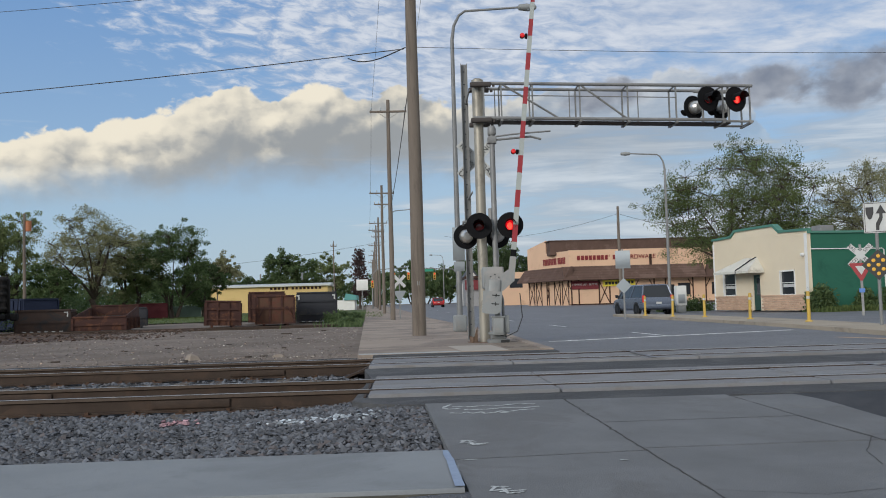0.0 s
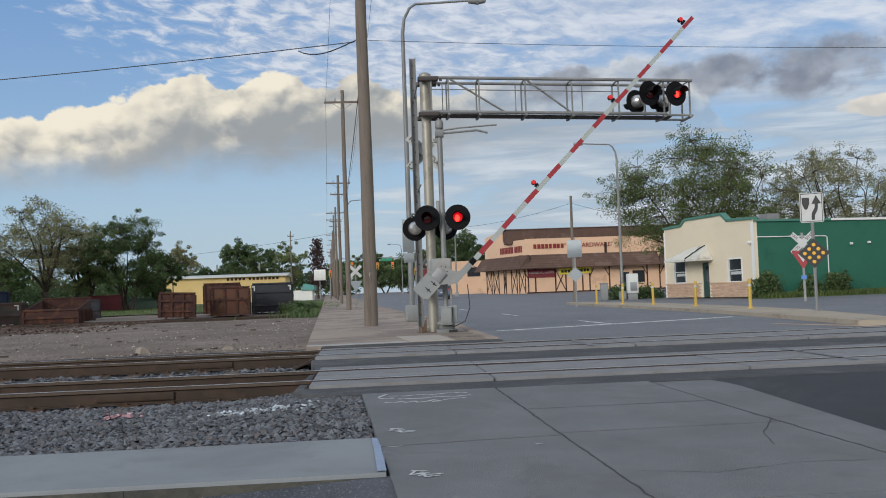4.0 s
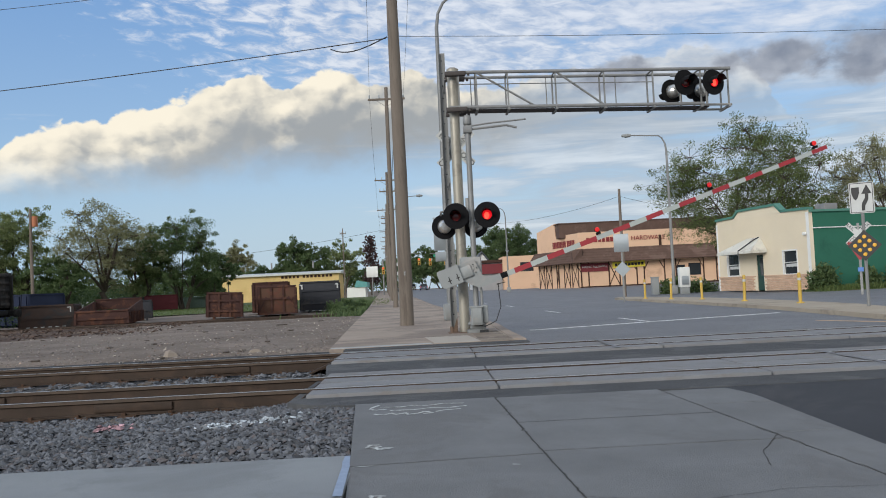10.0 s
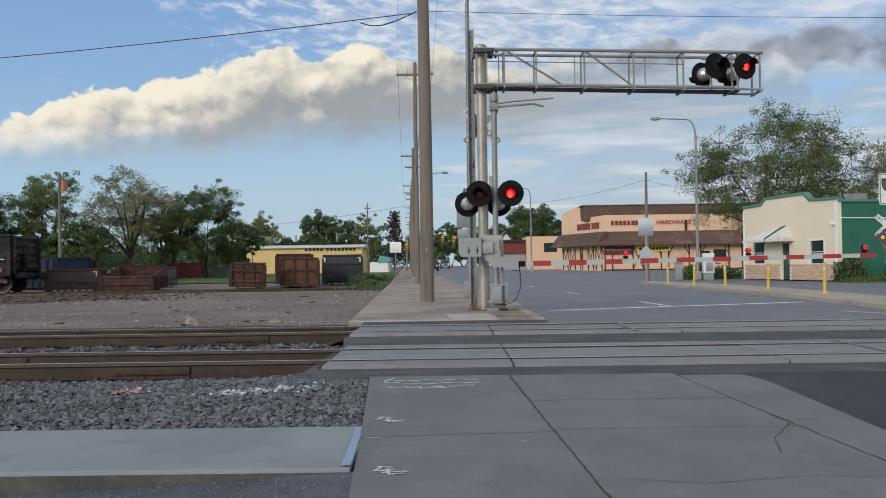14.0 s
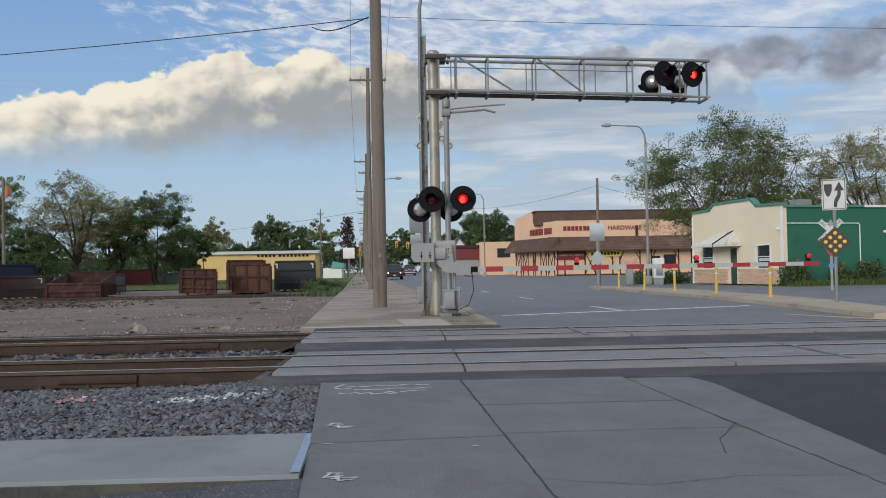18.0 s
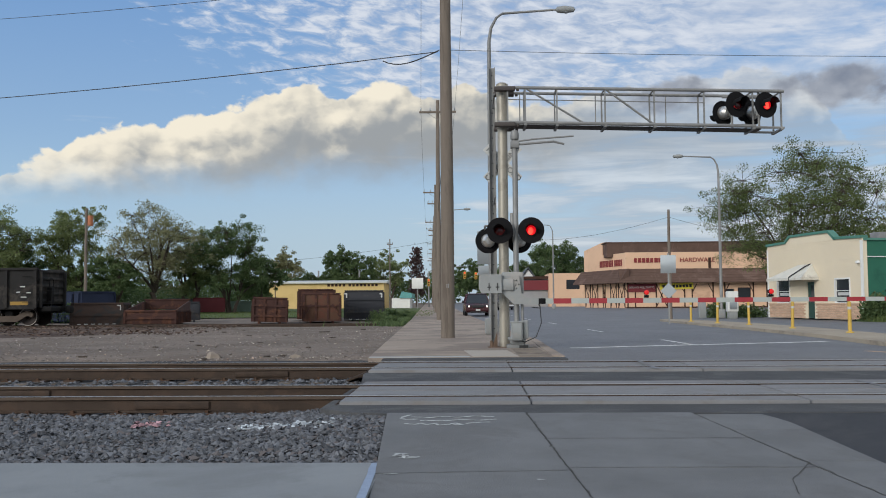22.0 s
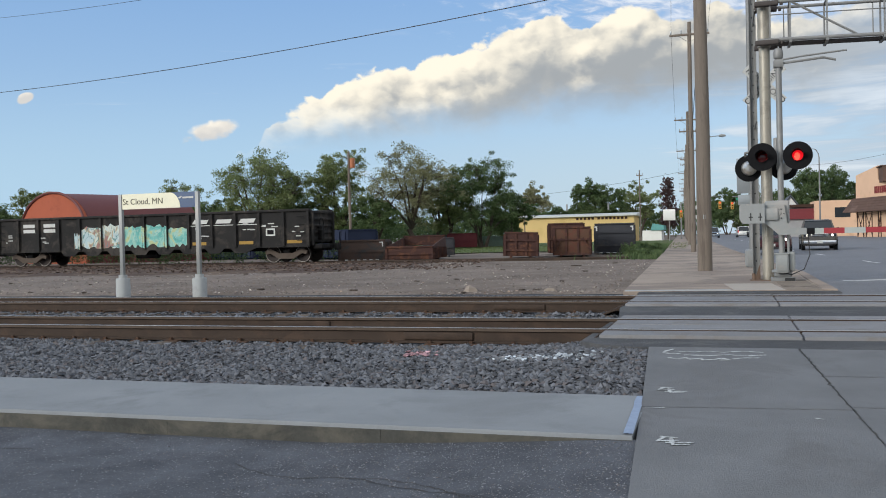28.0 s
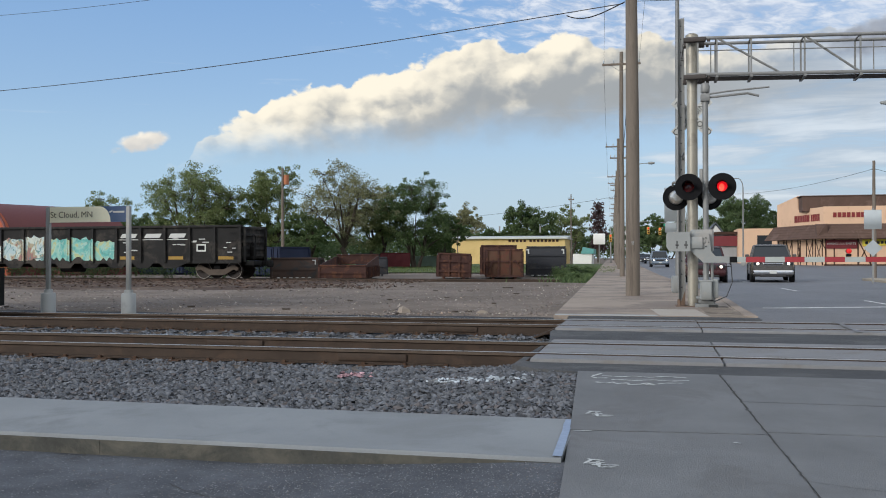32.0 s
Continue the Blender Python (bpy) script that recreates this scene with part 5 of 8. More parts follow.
om = part("object_marker", Mesh().box(-0.29, -0.06, -0.29, 0.29, -0.05, 0.29, pose(0, 0, 1.6, 0, 45, 0)), SIGN_BLACK, keep, "black diamond board")
YDOT = plain("amber_reflector", (0.75, 0.4, 0.03), 0.3)
for i in range(3):
    for j in range(3):
        a, b = (i - 1) * 0.165, (j - 1) * 0.165
        part("reflector", Mesh().lathe([(0.0, 0.012), (0.04, 0.01), (0.05, 0.0)], pose((a + b) * 0.7071, -0.06, 1.6 + (a - b) * 0.7071, 90), 12), YDOT, om, "round amber reflector")

yld = thing("yield_crossbuck", "small white crossbuck above a red yield sign on a post", "road sign", facing(18.36, 37.7, -0.02))
part("post", Mesh().box(-0.05, -0.03, 0, 0.05, 0.03, 2.95), STEEL, yld)
yc = part("crossbuck", Mesh().box(-0.6, -0.06, -0.11, 0.6, -0.045, 0.11, pose(0, 0, 2.5, 0, 45, 0)).box(-0.6, -0.044, -0.11, 0.6, -0.032, 0.11, pose(0, 0, 2.5, 0, -45, 0)), WHITE_SHEET, yld, "white crossbuck board")
GREY_LETTER = plain("sign_letter", (0.05, 0.05, 0.05), 0.5)
letters("RAIL", 0.19, GREY_LETTER, yc, pose(-0.3, -0.064, 2.8, 90, 45, 0), 0.002)
letters("ROAD", 0.19, GREY_LETTER, yc, pose(0.3, -0.064, 2.2, 90, 45, 0), 0.002)
letters("CROS", 0.19, GREY_LETTER, yc, pose(-0.3, -0.05, 2.2, 90, -45, 0), 0.002)
letters("SING", 0.19, GREY_LETTER, yc, pose(0.3, -0.05, 2.8, 90, -45, 0), 0.002)
ysn = part("yield_board", Mesh().prism([(-0.42, 0.32), (0.42, 0.32), (0.45, 0.27), (0.04, -0.42), (-0.04, -0.42), (-0.45, 0.27)], 0, 0.008, pose(0, -0.05, 1.86, 90)), RED_SHEET, yld, "red triangular yield board")
part("yield_centre", Mesh().prism([(-0.22, 0.17), (0.22, 0.17), (0.0, -0.2)], 0, 0.004, pose(0, -0.059, 1.88, 90)), WHITE_SHEET, ysn)
part("marker_plate", Mesh().box(-0.11, -0.05, 0.95, 0.11, -0.04, 1.12), plain("blue_plate", (0.08, 0.2, 0.5), 0.5), yld, "small blue plate")

# pole with the backs of two signs
sp = thing("sign_post", "steel post with the grey backs of two road signs", "road sign", facing(10.0, 44.5, -0.03))
part("post", Mesh().box(-0.04, -0.03, 0, 0.04, 0.03, 3.4), STEEL, sp)
part("square_back", Mesh().box(-0.36, -0.05, 2.45, 0.36, -0.04, 3.32, None, 0.003), SIGN_BACK, sp, "pale sign back")
part("diamond_back", Mesh().box(-0.27, -0.05, -0.27, 0.27, -0.04, 0.27, pose(0, 0, 1.6, 0, 45, 0)), SIGN_BACK, sp, "pale diamond sign back")
rp = utility_pole(pose(12.6, 56.0, -0.04), 6.7, 0.11, [], "short weathered wooden pole at the end of the median")
street_lamp(pose(16.2, 57.9, -0.02, 0, 0, 175), 10.3, 2.2, "grey street lamp with curved arm near the shops", 0.11)
street_lamp(street(13.5, 82, lift(102), 178), 9.6, 2.0, "grey street lamp further along the street")
street_lamp(street(0.9, 66, lift(86), 0), 9.8, 2.0, "grey street lamp further along the pavement")
street_lamp(street(13.0, 150, lift(170), 178), 9.6, 2.0, "distant street lamp with curved arm")

# station name sign by the far track
stn = thing("station_sign", "cream and blue station name board on two grey posts", "station sign", pose(-12.35, 19.05, -0.12))
for x in (-1.05, 1.05):
    part("post", Mesh().box(x - 0.045, -0.045, 0.4, x + 0.045, 0.045, 2.47, None, 0.005), GREY_PAINT, stn)
    part("concrete_foot", Mesh().lathe([(0.165, -0.1), (0.165, 0.44), (0.15, 0.47), (0.1, 0.47), (0.1, 0.55), (0.0, 0.55)], pose(x, 0, 0), 20), CONCRETE_NEW, stn, "round concrete footing")
brd = part("name_board", Mesh().box(-1.0, -0.02, 2.36, 1.0, 0.02, 2.72), plain("deep_blue", (0.03, 0.07, 0.16), 0.4), stn, "dark blue board", pose(0, 0, -0.25))
CREAM = plain("cream_panel", (0.78, 0.75, 0.56), 0.45)
arc = [(-1.0, 2.36), (0.6, 2.36)] + [(0.6 - 0.28 * (1 - math.cos(a)) - 0.12 * math.sin(a) ** 2 * 0, 2.36 + 0.36 * math.sin(a)) for a in (0.4, 0.8, 1.1, 1.35, 1.57)] + [(-1.0, 2.72)]
part("cream_panel", Mesh().prism([(x, z) for x, z in arc], 0.022, 0.026, pose(0, 0, 0, 90)), CREAM, brd, "cream panel with dark letters")
letters("St Cloud, MN", 0.2, plain("letter_brown", (0.09, 0.08, 0.05), 0.6), brd, pose(-0.42, -0.03, 2.53, 90, 0, 0), 0.002)
part("mark", Mesh().box(0.66, -0.026, 2.57, 0.95, -0.021, 2.61).prism([(0.52, 2.58), (0.66, 2.64), (0.6, 2.57)], 0.021, 0.026, pose(0, 0, 0, 90)), WHITE_SHEET, brd, "plain white mark")

# ---- buildings ----
TAN_WALL = mat("tan_stucco", (0.66, 0.44, 0.295), 0.9, 0, 0.08, 0.4, 0.2, 30, (0.54, 0.35, 0.235), 0.15, 0.3)
BROWN_ROOF = mat("brown_shingle", (0.11, 0.07, 0.055), 0.9, 0, 0.2, 1.2, 0.5, 18, (0.15, 0.1, 0.08), 0.25, 0.6)
TIMBER = mat("dark_timber", (0.055, 0.03, 0.022), 0.85, 0, 0.2, 2, 0.2, 30)
DARK_GLASS = mat("dark_window", (0.03, 0.035, 0.04), 0.08, 0, 0.15, 1, 0.0, 10)
MAROON = mat("maroon_paint", (0.16, 0.02, 0.025), 0.6, 0, 0.1, 2, 0.05, 30)
BANNER_YELLOW = plain("yellow_banner", (0.7, 0.58, 0.06), 0.6)

store = thing("hardware_store", "tan stucco hardware store with brown shingle canopy and red lettering", "shop building", pose(19.2, 110, 0.28))
LV = Vector((-3.6, 11.0))
LLEN = LV.length
LANG = math.degrees(math.atan2(-LV.y, -LV.x))     # local x along the left face, running towards the corner
LEFT = pose(LV.x, LV.y, 0, 0, 0, LANG)
FRONT = pose(0, 0, 0)
FL = 21.5
part("front_wall", Mesh().box(0, 0, -0.4, FL, 0.3, 6.7), TAN_WALL, store)
part("side_wall", Mesh().box(0, 0, -0.4, LLEN, 0.3, 6.65, LEFT), TAN_WALL, store)
part("corner_tower", Mesh().prism([(0, -0.4), (5.4, -0.4), (5.4, 8.3), (0, 7.5)], -0.32, -0.02, LEFT @ pose(0, 0, 0, 90)), TAN_WALL, store, "taller tan parapet wing")
part("back_wall", Mesh().box(0, 14, -0.4, FL, 14.3, 6.5).box(FL - 0.3, 0.3, -0.4, FL, 14, 6.5), TAN_WALL, store)
part("upper_roof", Mesh().prism([(-1.8, 3.0), (FL, 3.0), (FL, 13.9), (-1.8, 13.9)], 6.3, 8.05).box(-2.0, 2.9, 8.05, FL + 0.1, 14, 8.15), BROWN_ROOF, store, "dark brown set-back upper storey")
for face, L0, L1, nm in ((FRONT, -0.9, FL - 5.0, "canopy"), (LEFT, -0.7, LLEN + 0.9, "side_canopy")):
    m = Mesh()
    prof = [(-1.35, 3.1), (-1.35, 3.0), (0, 3.0), (0, 4.7), (-0.12, 4.7)]
    n = len(prof)
    m.add([face @ Vector((x + (0.0 if i < 2 else (-0.0)), y, z)) for x in (L0, L1) for i, (y, z) in enumerate(prof)], [tuple(range(n - 1, -1, -1)), tuple(range(n, 2 * n))] + [(i, (i + 1) % n, n + (i + 1) % n, n + i) for i in range(n)])
    cp = part(nm, m, BROWN_ROOF, store, "sloping brown shingle canopy")
    # shingle courses
    for k in range(5):
        t = (k + 0.5) / 5.0
        y, z = -1.35 + 1.23 * t, 3.1 + 1.6 * t
        part("course", Mesh().box(L0 + 0.02, y - 0.03, z - 0.03, L1 - 0.02, y + 0.02, z + 0.02, face), BROWN_ROOF, cp)
part("end_canopy", Mesh().prism([(FL - 5.0, 3.0), (FL, 3.0), (FL, 5.1), (FL - 4.4, 5.1)], 0.0, 1.3, pose(0, 0, 0, 90)), BROWN_ROOF, store, "brown canopy over the far entrance")
for face, xs in ((FRONT, [0.2, 1.1, 3.6, 4.9, 7.0, 7.9, 10.4, 11.8, 15.2, 16.8]), (LEFT, [0.4, 1.9, 2.5, 4.0, 5.5, 6.1, 7.6, 9.1, 9.7, 11.3])):
    for i, x in enumerate(xs):
        part("timber_post", Mesh().box(x - 0.07, -0.06, 0.0, x + 0.07, -0.005, 3.0, face), TIMBER, store)
    def beam(p, q):
        part("timber_brace", Mesh().box(0.05, -0.045, -0.05, math.hypot(q[0] - p[0], q[1] - p[1]) - 0.05, -0.006, 0.05, face @ pose(p[0], 0, p[1], 0, -math.degrees(math.atan2(q[1] - p[1], q[0] - p[0])), 0)), TIMBER, store)
    for i, (a, b) in enumerate(zip(xs[::2], xs[1::2])):
        if face is LEFT or i == 1:
            beam((a, 0.1), (b, 2.9))
            beam((a, 2.9), (b, 0.1))
        else:
            beam((a, 1.8), (a - 0.6, 2.9))
            beam((b, 1.8), (b + 0.6, 2.9))
part("base_band", Mesh().box(0, -0.03, -0.1, FL, -0.002, 0.12), TIMBER, store)
SIGN_RED = plain("sign_red", (0.2, 0.02, 0.02), 0.5)
letters("HARDWARE", 0.76, SIGN_RED, store, pose(8.6, -0.05, 5.72, 90, 0, 0), 0.03)
for i, w in enumerate((0.36, 0.38, 0.38, 0.36, 0.34, 0.42, 0.36, 0.36, 0.1, 0.3)):
    x = 1.0 + i * 0.49
    part("sign_bar", Mesh().box(x, -0.06, 5.45 if w > 0.2 else 5.8, x + w, -0.02, 6.0), SIGN_RED, store, "plain red letter-sized bar")
for i in range(14):
    x = 4.7 + i * 0.42 + (0.25 if i > 8 else 0)
    part("sign_bar", Mesh().box(x, -0.06, 5.1, x + 0.28, -0.02, 5.9, LEFT), SIGN_RED, store, "plain red letter-sized bar")
bn = part("banner", Mesh().box(0.2, -0.14, 1.9, 3.5, -0.11, 2.9), MAROON, store, "maroon hiring banner")
letters("HIRING ALL SHIFTS", 0.36, WHITE_SHEET, bn, pose(1.85, -0.145, 2.45, 90, 0, 0), 0.003)
b2 = part("banner", Mesh().box(4.1, -0.14, 2.05, 8.1, -0.11, 2.8, pose(0, 0, 0, 0, -1.5, 0)), BANNER_YELLOW, store, "yellow vinyl banner")
for i in range(9):
    part("banner_bar", Mesh().box(4.4 + i * 0.4, -0.15, 2.25, 4.7 + i * 0.4, -0.141, 2.58, pose(0, 0, 0, 0, -1.5, 0)), SIGN_BLACK, b2)
for x in (13.4, 17.6):
    w = part("window", Mesh().box(x, -0.03, 0.9, x + 1.4, -0.004, 2.3), DARK_GLASS, store)
    part("window_frame", Mesh().box(x - 0.06, -0.05, 0.84, x, -0.002, 2.36).box(x + 1.4, -0.05, 0.84, x + 1.46, -0.002, 2.36).box(x, -0.05, 2.3, x + 1.4, -0.002, 2.36), TIMBER, w)
part("downpipe", Mesh().box(9.9, -0.12, 4.7, 10.2, -0.01, 6.0), TIMBER, store)
part("doorway", Mesh().box(11.9, -0.03, 0.05, 12.9, -0.003, 2.2), DARK_GLASS, store)

# low shop and house beyond
shop2 = thing("low_shop", "low tan shop with red fascia beyond the store", "shop building", pose(10.2, 138, 0.4))
part("wall", Mesh().box(2.2, 0, -0.4, 7.8, 8, 5.0), TAN_WALL, shop2)
part("wing", Mesh().box(-1.8, 2.0, -0.4, 2.15, 9, 4.2), mat("grey_wing", (0.3, 0.3, 0.3), 0.8, 0, 0.15, 0.8, 0.1, 20), shop2)
part("fascia", Mesh().box(-1.9, 1.6, 2.5, 2.2, 1.98, 4.0), MAROON, shop2, "dark red fascia")
part("roof_slab", Mesh().box(-1.9, 1.4, 4.2, 2.3, 9.2, 4.6), TIMBER, shop2)
part("window", Mesh().box(4.8, -0.04, 2.6, 6.8, -0.003, 4.0), DARK_GLASS, shop2)
house = thing("gabled_house", "white gabled house with dark roof far up the street", "house", pose(8.2, 150, 0.45))
part("wall", Mesh().prism([(0, 0), (3.6, 0), (3.6, 3.6), (1.8, 6.0), (0, 3.6)], -9, 0, pose(0, 0, 0, 90)), mat("white_siding", (0.6, 0.6, 0.58), 0.8, 0, 0.1, 1, 0.1, 20), house)
part("roof", Mesh().prism([(-0.3, 3.3), (1.8, 6.2), (1.8, 6.4), (-0.5, 3.35)], -9.3, 0.3, pose(0, 0, 0, 90)).prism([(3.9, 3.3), (4.1, 3.35), (1.8, 6.4), (1.8, 6.2)], -9.3, 0.3, pose(0, 0, 0, 90)), mat("slate_roof", (0.09, 0.1, 0.11), 0.85, 0, 0.15, 1, 0.2, 20), house)
part("window", Mesh().box(1.3, -0.04, 3.2, 2.3, -0.003, 4.4), DARK_GLASS, house)

# beige front with green sides
CREAM_SIDING = mat("cream_siding", (0.72, 0.63, 0.47), 0.75, 0, 0.05, 0.8, 0.1, 30)
GREEN_WALL = mat("green_wall", (0.028, 0.125, 0.082), 0.7, 0, 0.12, 0.5, 0.12, 25, (0.022, 0.1, 0.068), 0.2, 0.35)
GREEN_TRIM = mat("green_trim", (0.07, 0.2, 0.15), 0.6, 0, 0.1, 2, 0.05, 25)
BRICK = mat("salmon_brick", (0.55, 0.375, 0.26), 0.9, 0, 0.18, 1.5, 0.2, 20, spread=0.12)
WHITE_TRIM = mat("white_trim", (0.72, 0.72, 0.68), 0.6, 0, 0.08, 2, 0.05, 25)
FA = math.degrees(math.atan2(48.2 - 57.8, 20.7 - 18.95))
shop = thing("corner_shop", "small shop with cream siding front and long green side wall", "shop building", pose(19.11, 57.8, 0.02, 0, 0, FA))
SL = math.hypot(48.2 - 57.8, 20.7 - 18.95)


def wall_pieces(L, H, holes, top, t=0.25):
    """A wall in local x, z with rectangular openings and a stepped top outline."""
    xs = sorted({0.0, L, *[h[0] for h in holes], *[h[1] for h in holes]})
    out = []
    for a, b in zip(xs, xs[1:]):
        zs = [(0.0, H)]
        for h in holes:
            if h[0] <= a + 1e-6 and h[1] >= b - 1e-6:
                nz = []
                for z0, z1 in zs:
                    if h[2] > z0:
                        nz.append((z0, h[2]))
                    if h[3] < z1:
                        nz.append((h[3], z1))
                zs = nz
        for z0, z1 in zs:
            out.append(Mesh().box(a, 0, z0, b, t, z1))
    out.append(Mesh().prism(top, -t, 0, pose(0, 0, 0, 90)))
    return out


holes = [(1.05, 2.55, 0.88, 2.3), (4.4, 5.15, 0.0, 2.1), (7.15, 8.6, 0.85, 2.25)]
top = [(0, 3.7), (SL, 3.7), (SL, 4.28), (7.3, 4.36), (6.7, 4.78), (2.7, 4.78), (2.2, 4.45), (0, 4.4)]
for k, piece in enumerate(wall_pieces(SL, 3.7, holes, top)):
    part("wall_panel", piece, CREAM_SIDING, shop, "cream lap siding front")
pl = Mesh().box(0, 0, 0, 1, 0.014, 0.012).data("siding_lap", CREAM_SIDING)
for k in range(26):
    z = 0.95 + k * 0.135
    cuts = sorted([(h[0] - 0.08, h[1] + 0.08) for h in holes if h[2] - 0.05 < z < h[3] + 0.08])
    x = 0.02
    segs = []
    for a, b in cuts:
        segs.append((x, a))
        x = b
    segs.append((x, SL - 0.16))
    for a, b in segs:
        if b - a > 0.05:
            part("siding_lap", pl, None, shop, "", Matrix.Translation((a, -0.016, z)) @ Matrix.Diagonal((b - a, 1, 1, 1)))
bk = Mesh().box(0, 0, 0, 0.3, 0.03, 0.088, None, 0.006).data("brick", BRICK)
for r in range(8):
    x = 0.0 if r % 2 else -0.15
    while x < SL - 0.2:
        if x >= -0.01 and not (4.02 < x < 5.22):
            part("brick", bk, None, shop, "", pose(x, -0.034, 0.02 + r * 0.1))
        x += 0.31
part("brick_cap", Mesh().box(0, -0.06, 0.82, 4.3, 0.0, 0.88).box(5.25, -0.06, 0.82, SL, 0.0, 0.88), BRICK, shop)
m = Mesh()
for (x0, z0), (x1, z1) in zip(top[2:], top[3:]):
    ang = math.degrees(math.atan2(z1 - z0, x1 - x0))
    L = math.hypot(x1 - x0, z1 - z0)
    m.box(-0.03, -0.1, 0, L + 0.03, 0.3, -0.14, pose(x0, 0, z0, 0, -ang, 0))
part("parapet_trim", m, GREEN_TRIM, shop, "green metal parapet cap")
part("corner_board", Mesh().box(SL - 0.16, -0.05, 0, SL + 0.05, -0.002, 4.15), WHITE_TRIM, shop, "white corner board")
part("corner_board", Mesh().box(-0.03, -0.04, 0, 0.1, -0.002, 4.2), WHITE_TRIM, shop, "white corner board")
for x0, x1, z0, z1 in holes[::2]:
    w = part("window", Mesh().box(x0, 0.08, z0, x1, 0.1, z1), DARK_GLASS, shop, "dark shop window")
    part("window_frame", Mesh().box(x0, -0.03, z0, x0 + 0.08, 0.08, z1).box(x1 - 0.08, -0.03, z0, x1, 0.08, z1).box(x0, -0.03, z1 - 0.08, x1, 0.08, z1).box(x0, -0.03, z0, x1, 0.08, z0 + 0.07).box(x0 + 0.08, 0.0, (z0 + z1) / 2 - 0.02, x1 - 0.08, 0.08, (z0 + z1) / 2 + 0.02), WHITE_TRIM, w)
    part("window_notice", Mesh().box(x0 + 0.2, 0.07, z0 + 0.45, x1 - 0.2, 0.078, z0 + 0.62), WHITE_SHEET, w, "pale unreadable notice")
dr = part("door", Mesh().box(4.42, 0.05, 0.02, 5.13, 0.1, 2.08), mat("dark_green_door", (0.02, 0.06, 0.045), 0.5, 0, 0.1, 3, 0.05, 30), shop, "dark green door")
part("door_glass", Mesh().box(4.75, 0.03, 0.9, 5.05, 0.048, 1.9), DARK_GLASS, dr)
part("handle", Mesh().tube([(4.5, 0.02, 1.0), (4.5, 0.02, 1.2)], 0.015, 6), STEEL, dr)
m = Mesh()
ax0, ax1, ay = 1.75, 5.65, -1.05
apex0, apex1 = (3.6, -0.02, 3.12), (5.0, -0.02, 3.12)
F0, F1, W0, W1 = (ax0, ay, 2.34), (ax1, ay, 2.34), (ax0, -0.02, 2.34), (ax1, -0.02, 2.34)
m.add([F0, F1, apex1, apex0, W0, W1], [(0, 1, 2, 3), (0, 3, 4), (1, 5, 2), (0, 4, 5, 1)])
m.box(ax0, ay - 0.02, 2.2, ax1, ay + 0.02, 2.34).box(ax0 - 0.02, ay, 2.2, ax0 + 0.02, -0.02, 2.34).box(ax1 - 0.02, ay, 2.2, ax1 + 0.02, -0.02, 2.34)
part("awning", m, mat("pale_awning", (0.62, 0.6, 0.52), 0.6, 0, 0.1, 1.5, 0.05, 30, (0.45, 0.42, 0.36), 0.2, 1.0), shop, "pale metal door awning", None, False)
part("awning_seam", Mesh().tube([(4.3, ay - 0.03, 2.2), (4.3, ay - 0.02, 2.38), (4.75, -0.3, 2.98), (4.9, -0.04, 3.13)], 0.035, 6), SIGN_BLACK, shop, "dark seam across the awning")
part("wall_lamp", Mesh().box(SL - 0.35, -0.22, 2.95, SL - 0.15, -0.05, 3.1, None, 0.03), WHITE_TRIM, shop)
# side wall and wing: local y runs away from the street
part("side_wall", Mesh().box(SL - 0.25, 0.27, 0, SL, 10.2, 4.15), GREEN_WALL, shop, "painted green side wall")
part("roof", Mesh().box(0.02, 0.3, 4.0, SL - 0.27, 10.2, 4.12), mat("flat_roof", (0.1, 0.1, 0.1), 0.9, 0, 0.2, 1, 0.2, 20), shop)
part("back_wall", Mesh().box(0, 10.0, 0, SL - 0.26, 10.2, 4.0).box(0, 0.27, 0, 0.2, 10, 4.0), GREEN_WALL, shop)
part("eave_trim", Mesh().box(SL - 0.3, 0.05, 4.15, SL + 0.1, 5.0, 4.27), GREEN_TRIM, shop)
part("eave_trim", Mesh().box(SL - 0.3, 5.0, 4.15, SL + 0.1, 10.3, 4.27), WHITE_TRIM, shop)
wing = Mesh()
wh = [(10.7, 12.1, 1.7, 3.1), (18.3, 19.9, 2.0, 2.95)]
wing_at = pose(SL, 10.2, 0, 0, 0, 90)
for piece in wall_pieces(17, 3.3, [(a - 10.2, b - 10.2, c, d) for a, b, c, d in wh], [(0, 3.3), (17, 3.3), (17, 3.32), (13.5, 3.35), (0, 4.05)], 0.25):
    part("wing_wall", piece, GREEN_WALL, shop, "lower green wing with sloping roof", wing_at)
ra = math.degrees(math.atan2(3.35 - 4.05, 13.5))
part("wing_roof", Mesh().box(0, -0.25, 0.0, 13.6, 7, 0.14, pose(0, 0, 4.06, 0, -ra, 0)), mat("tar_roof", (0.06, 0.06, 0.06), 0.8, 0, 0.2, 1, 0.2, 20), shop, "black sloping wing roof", wing_at)
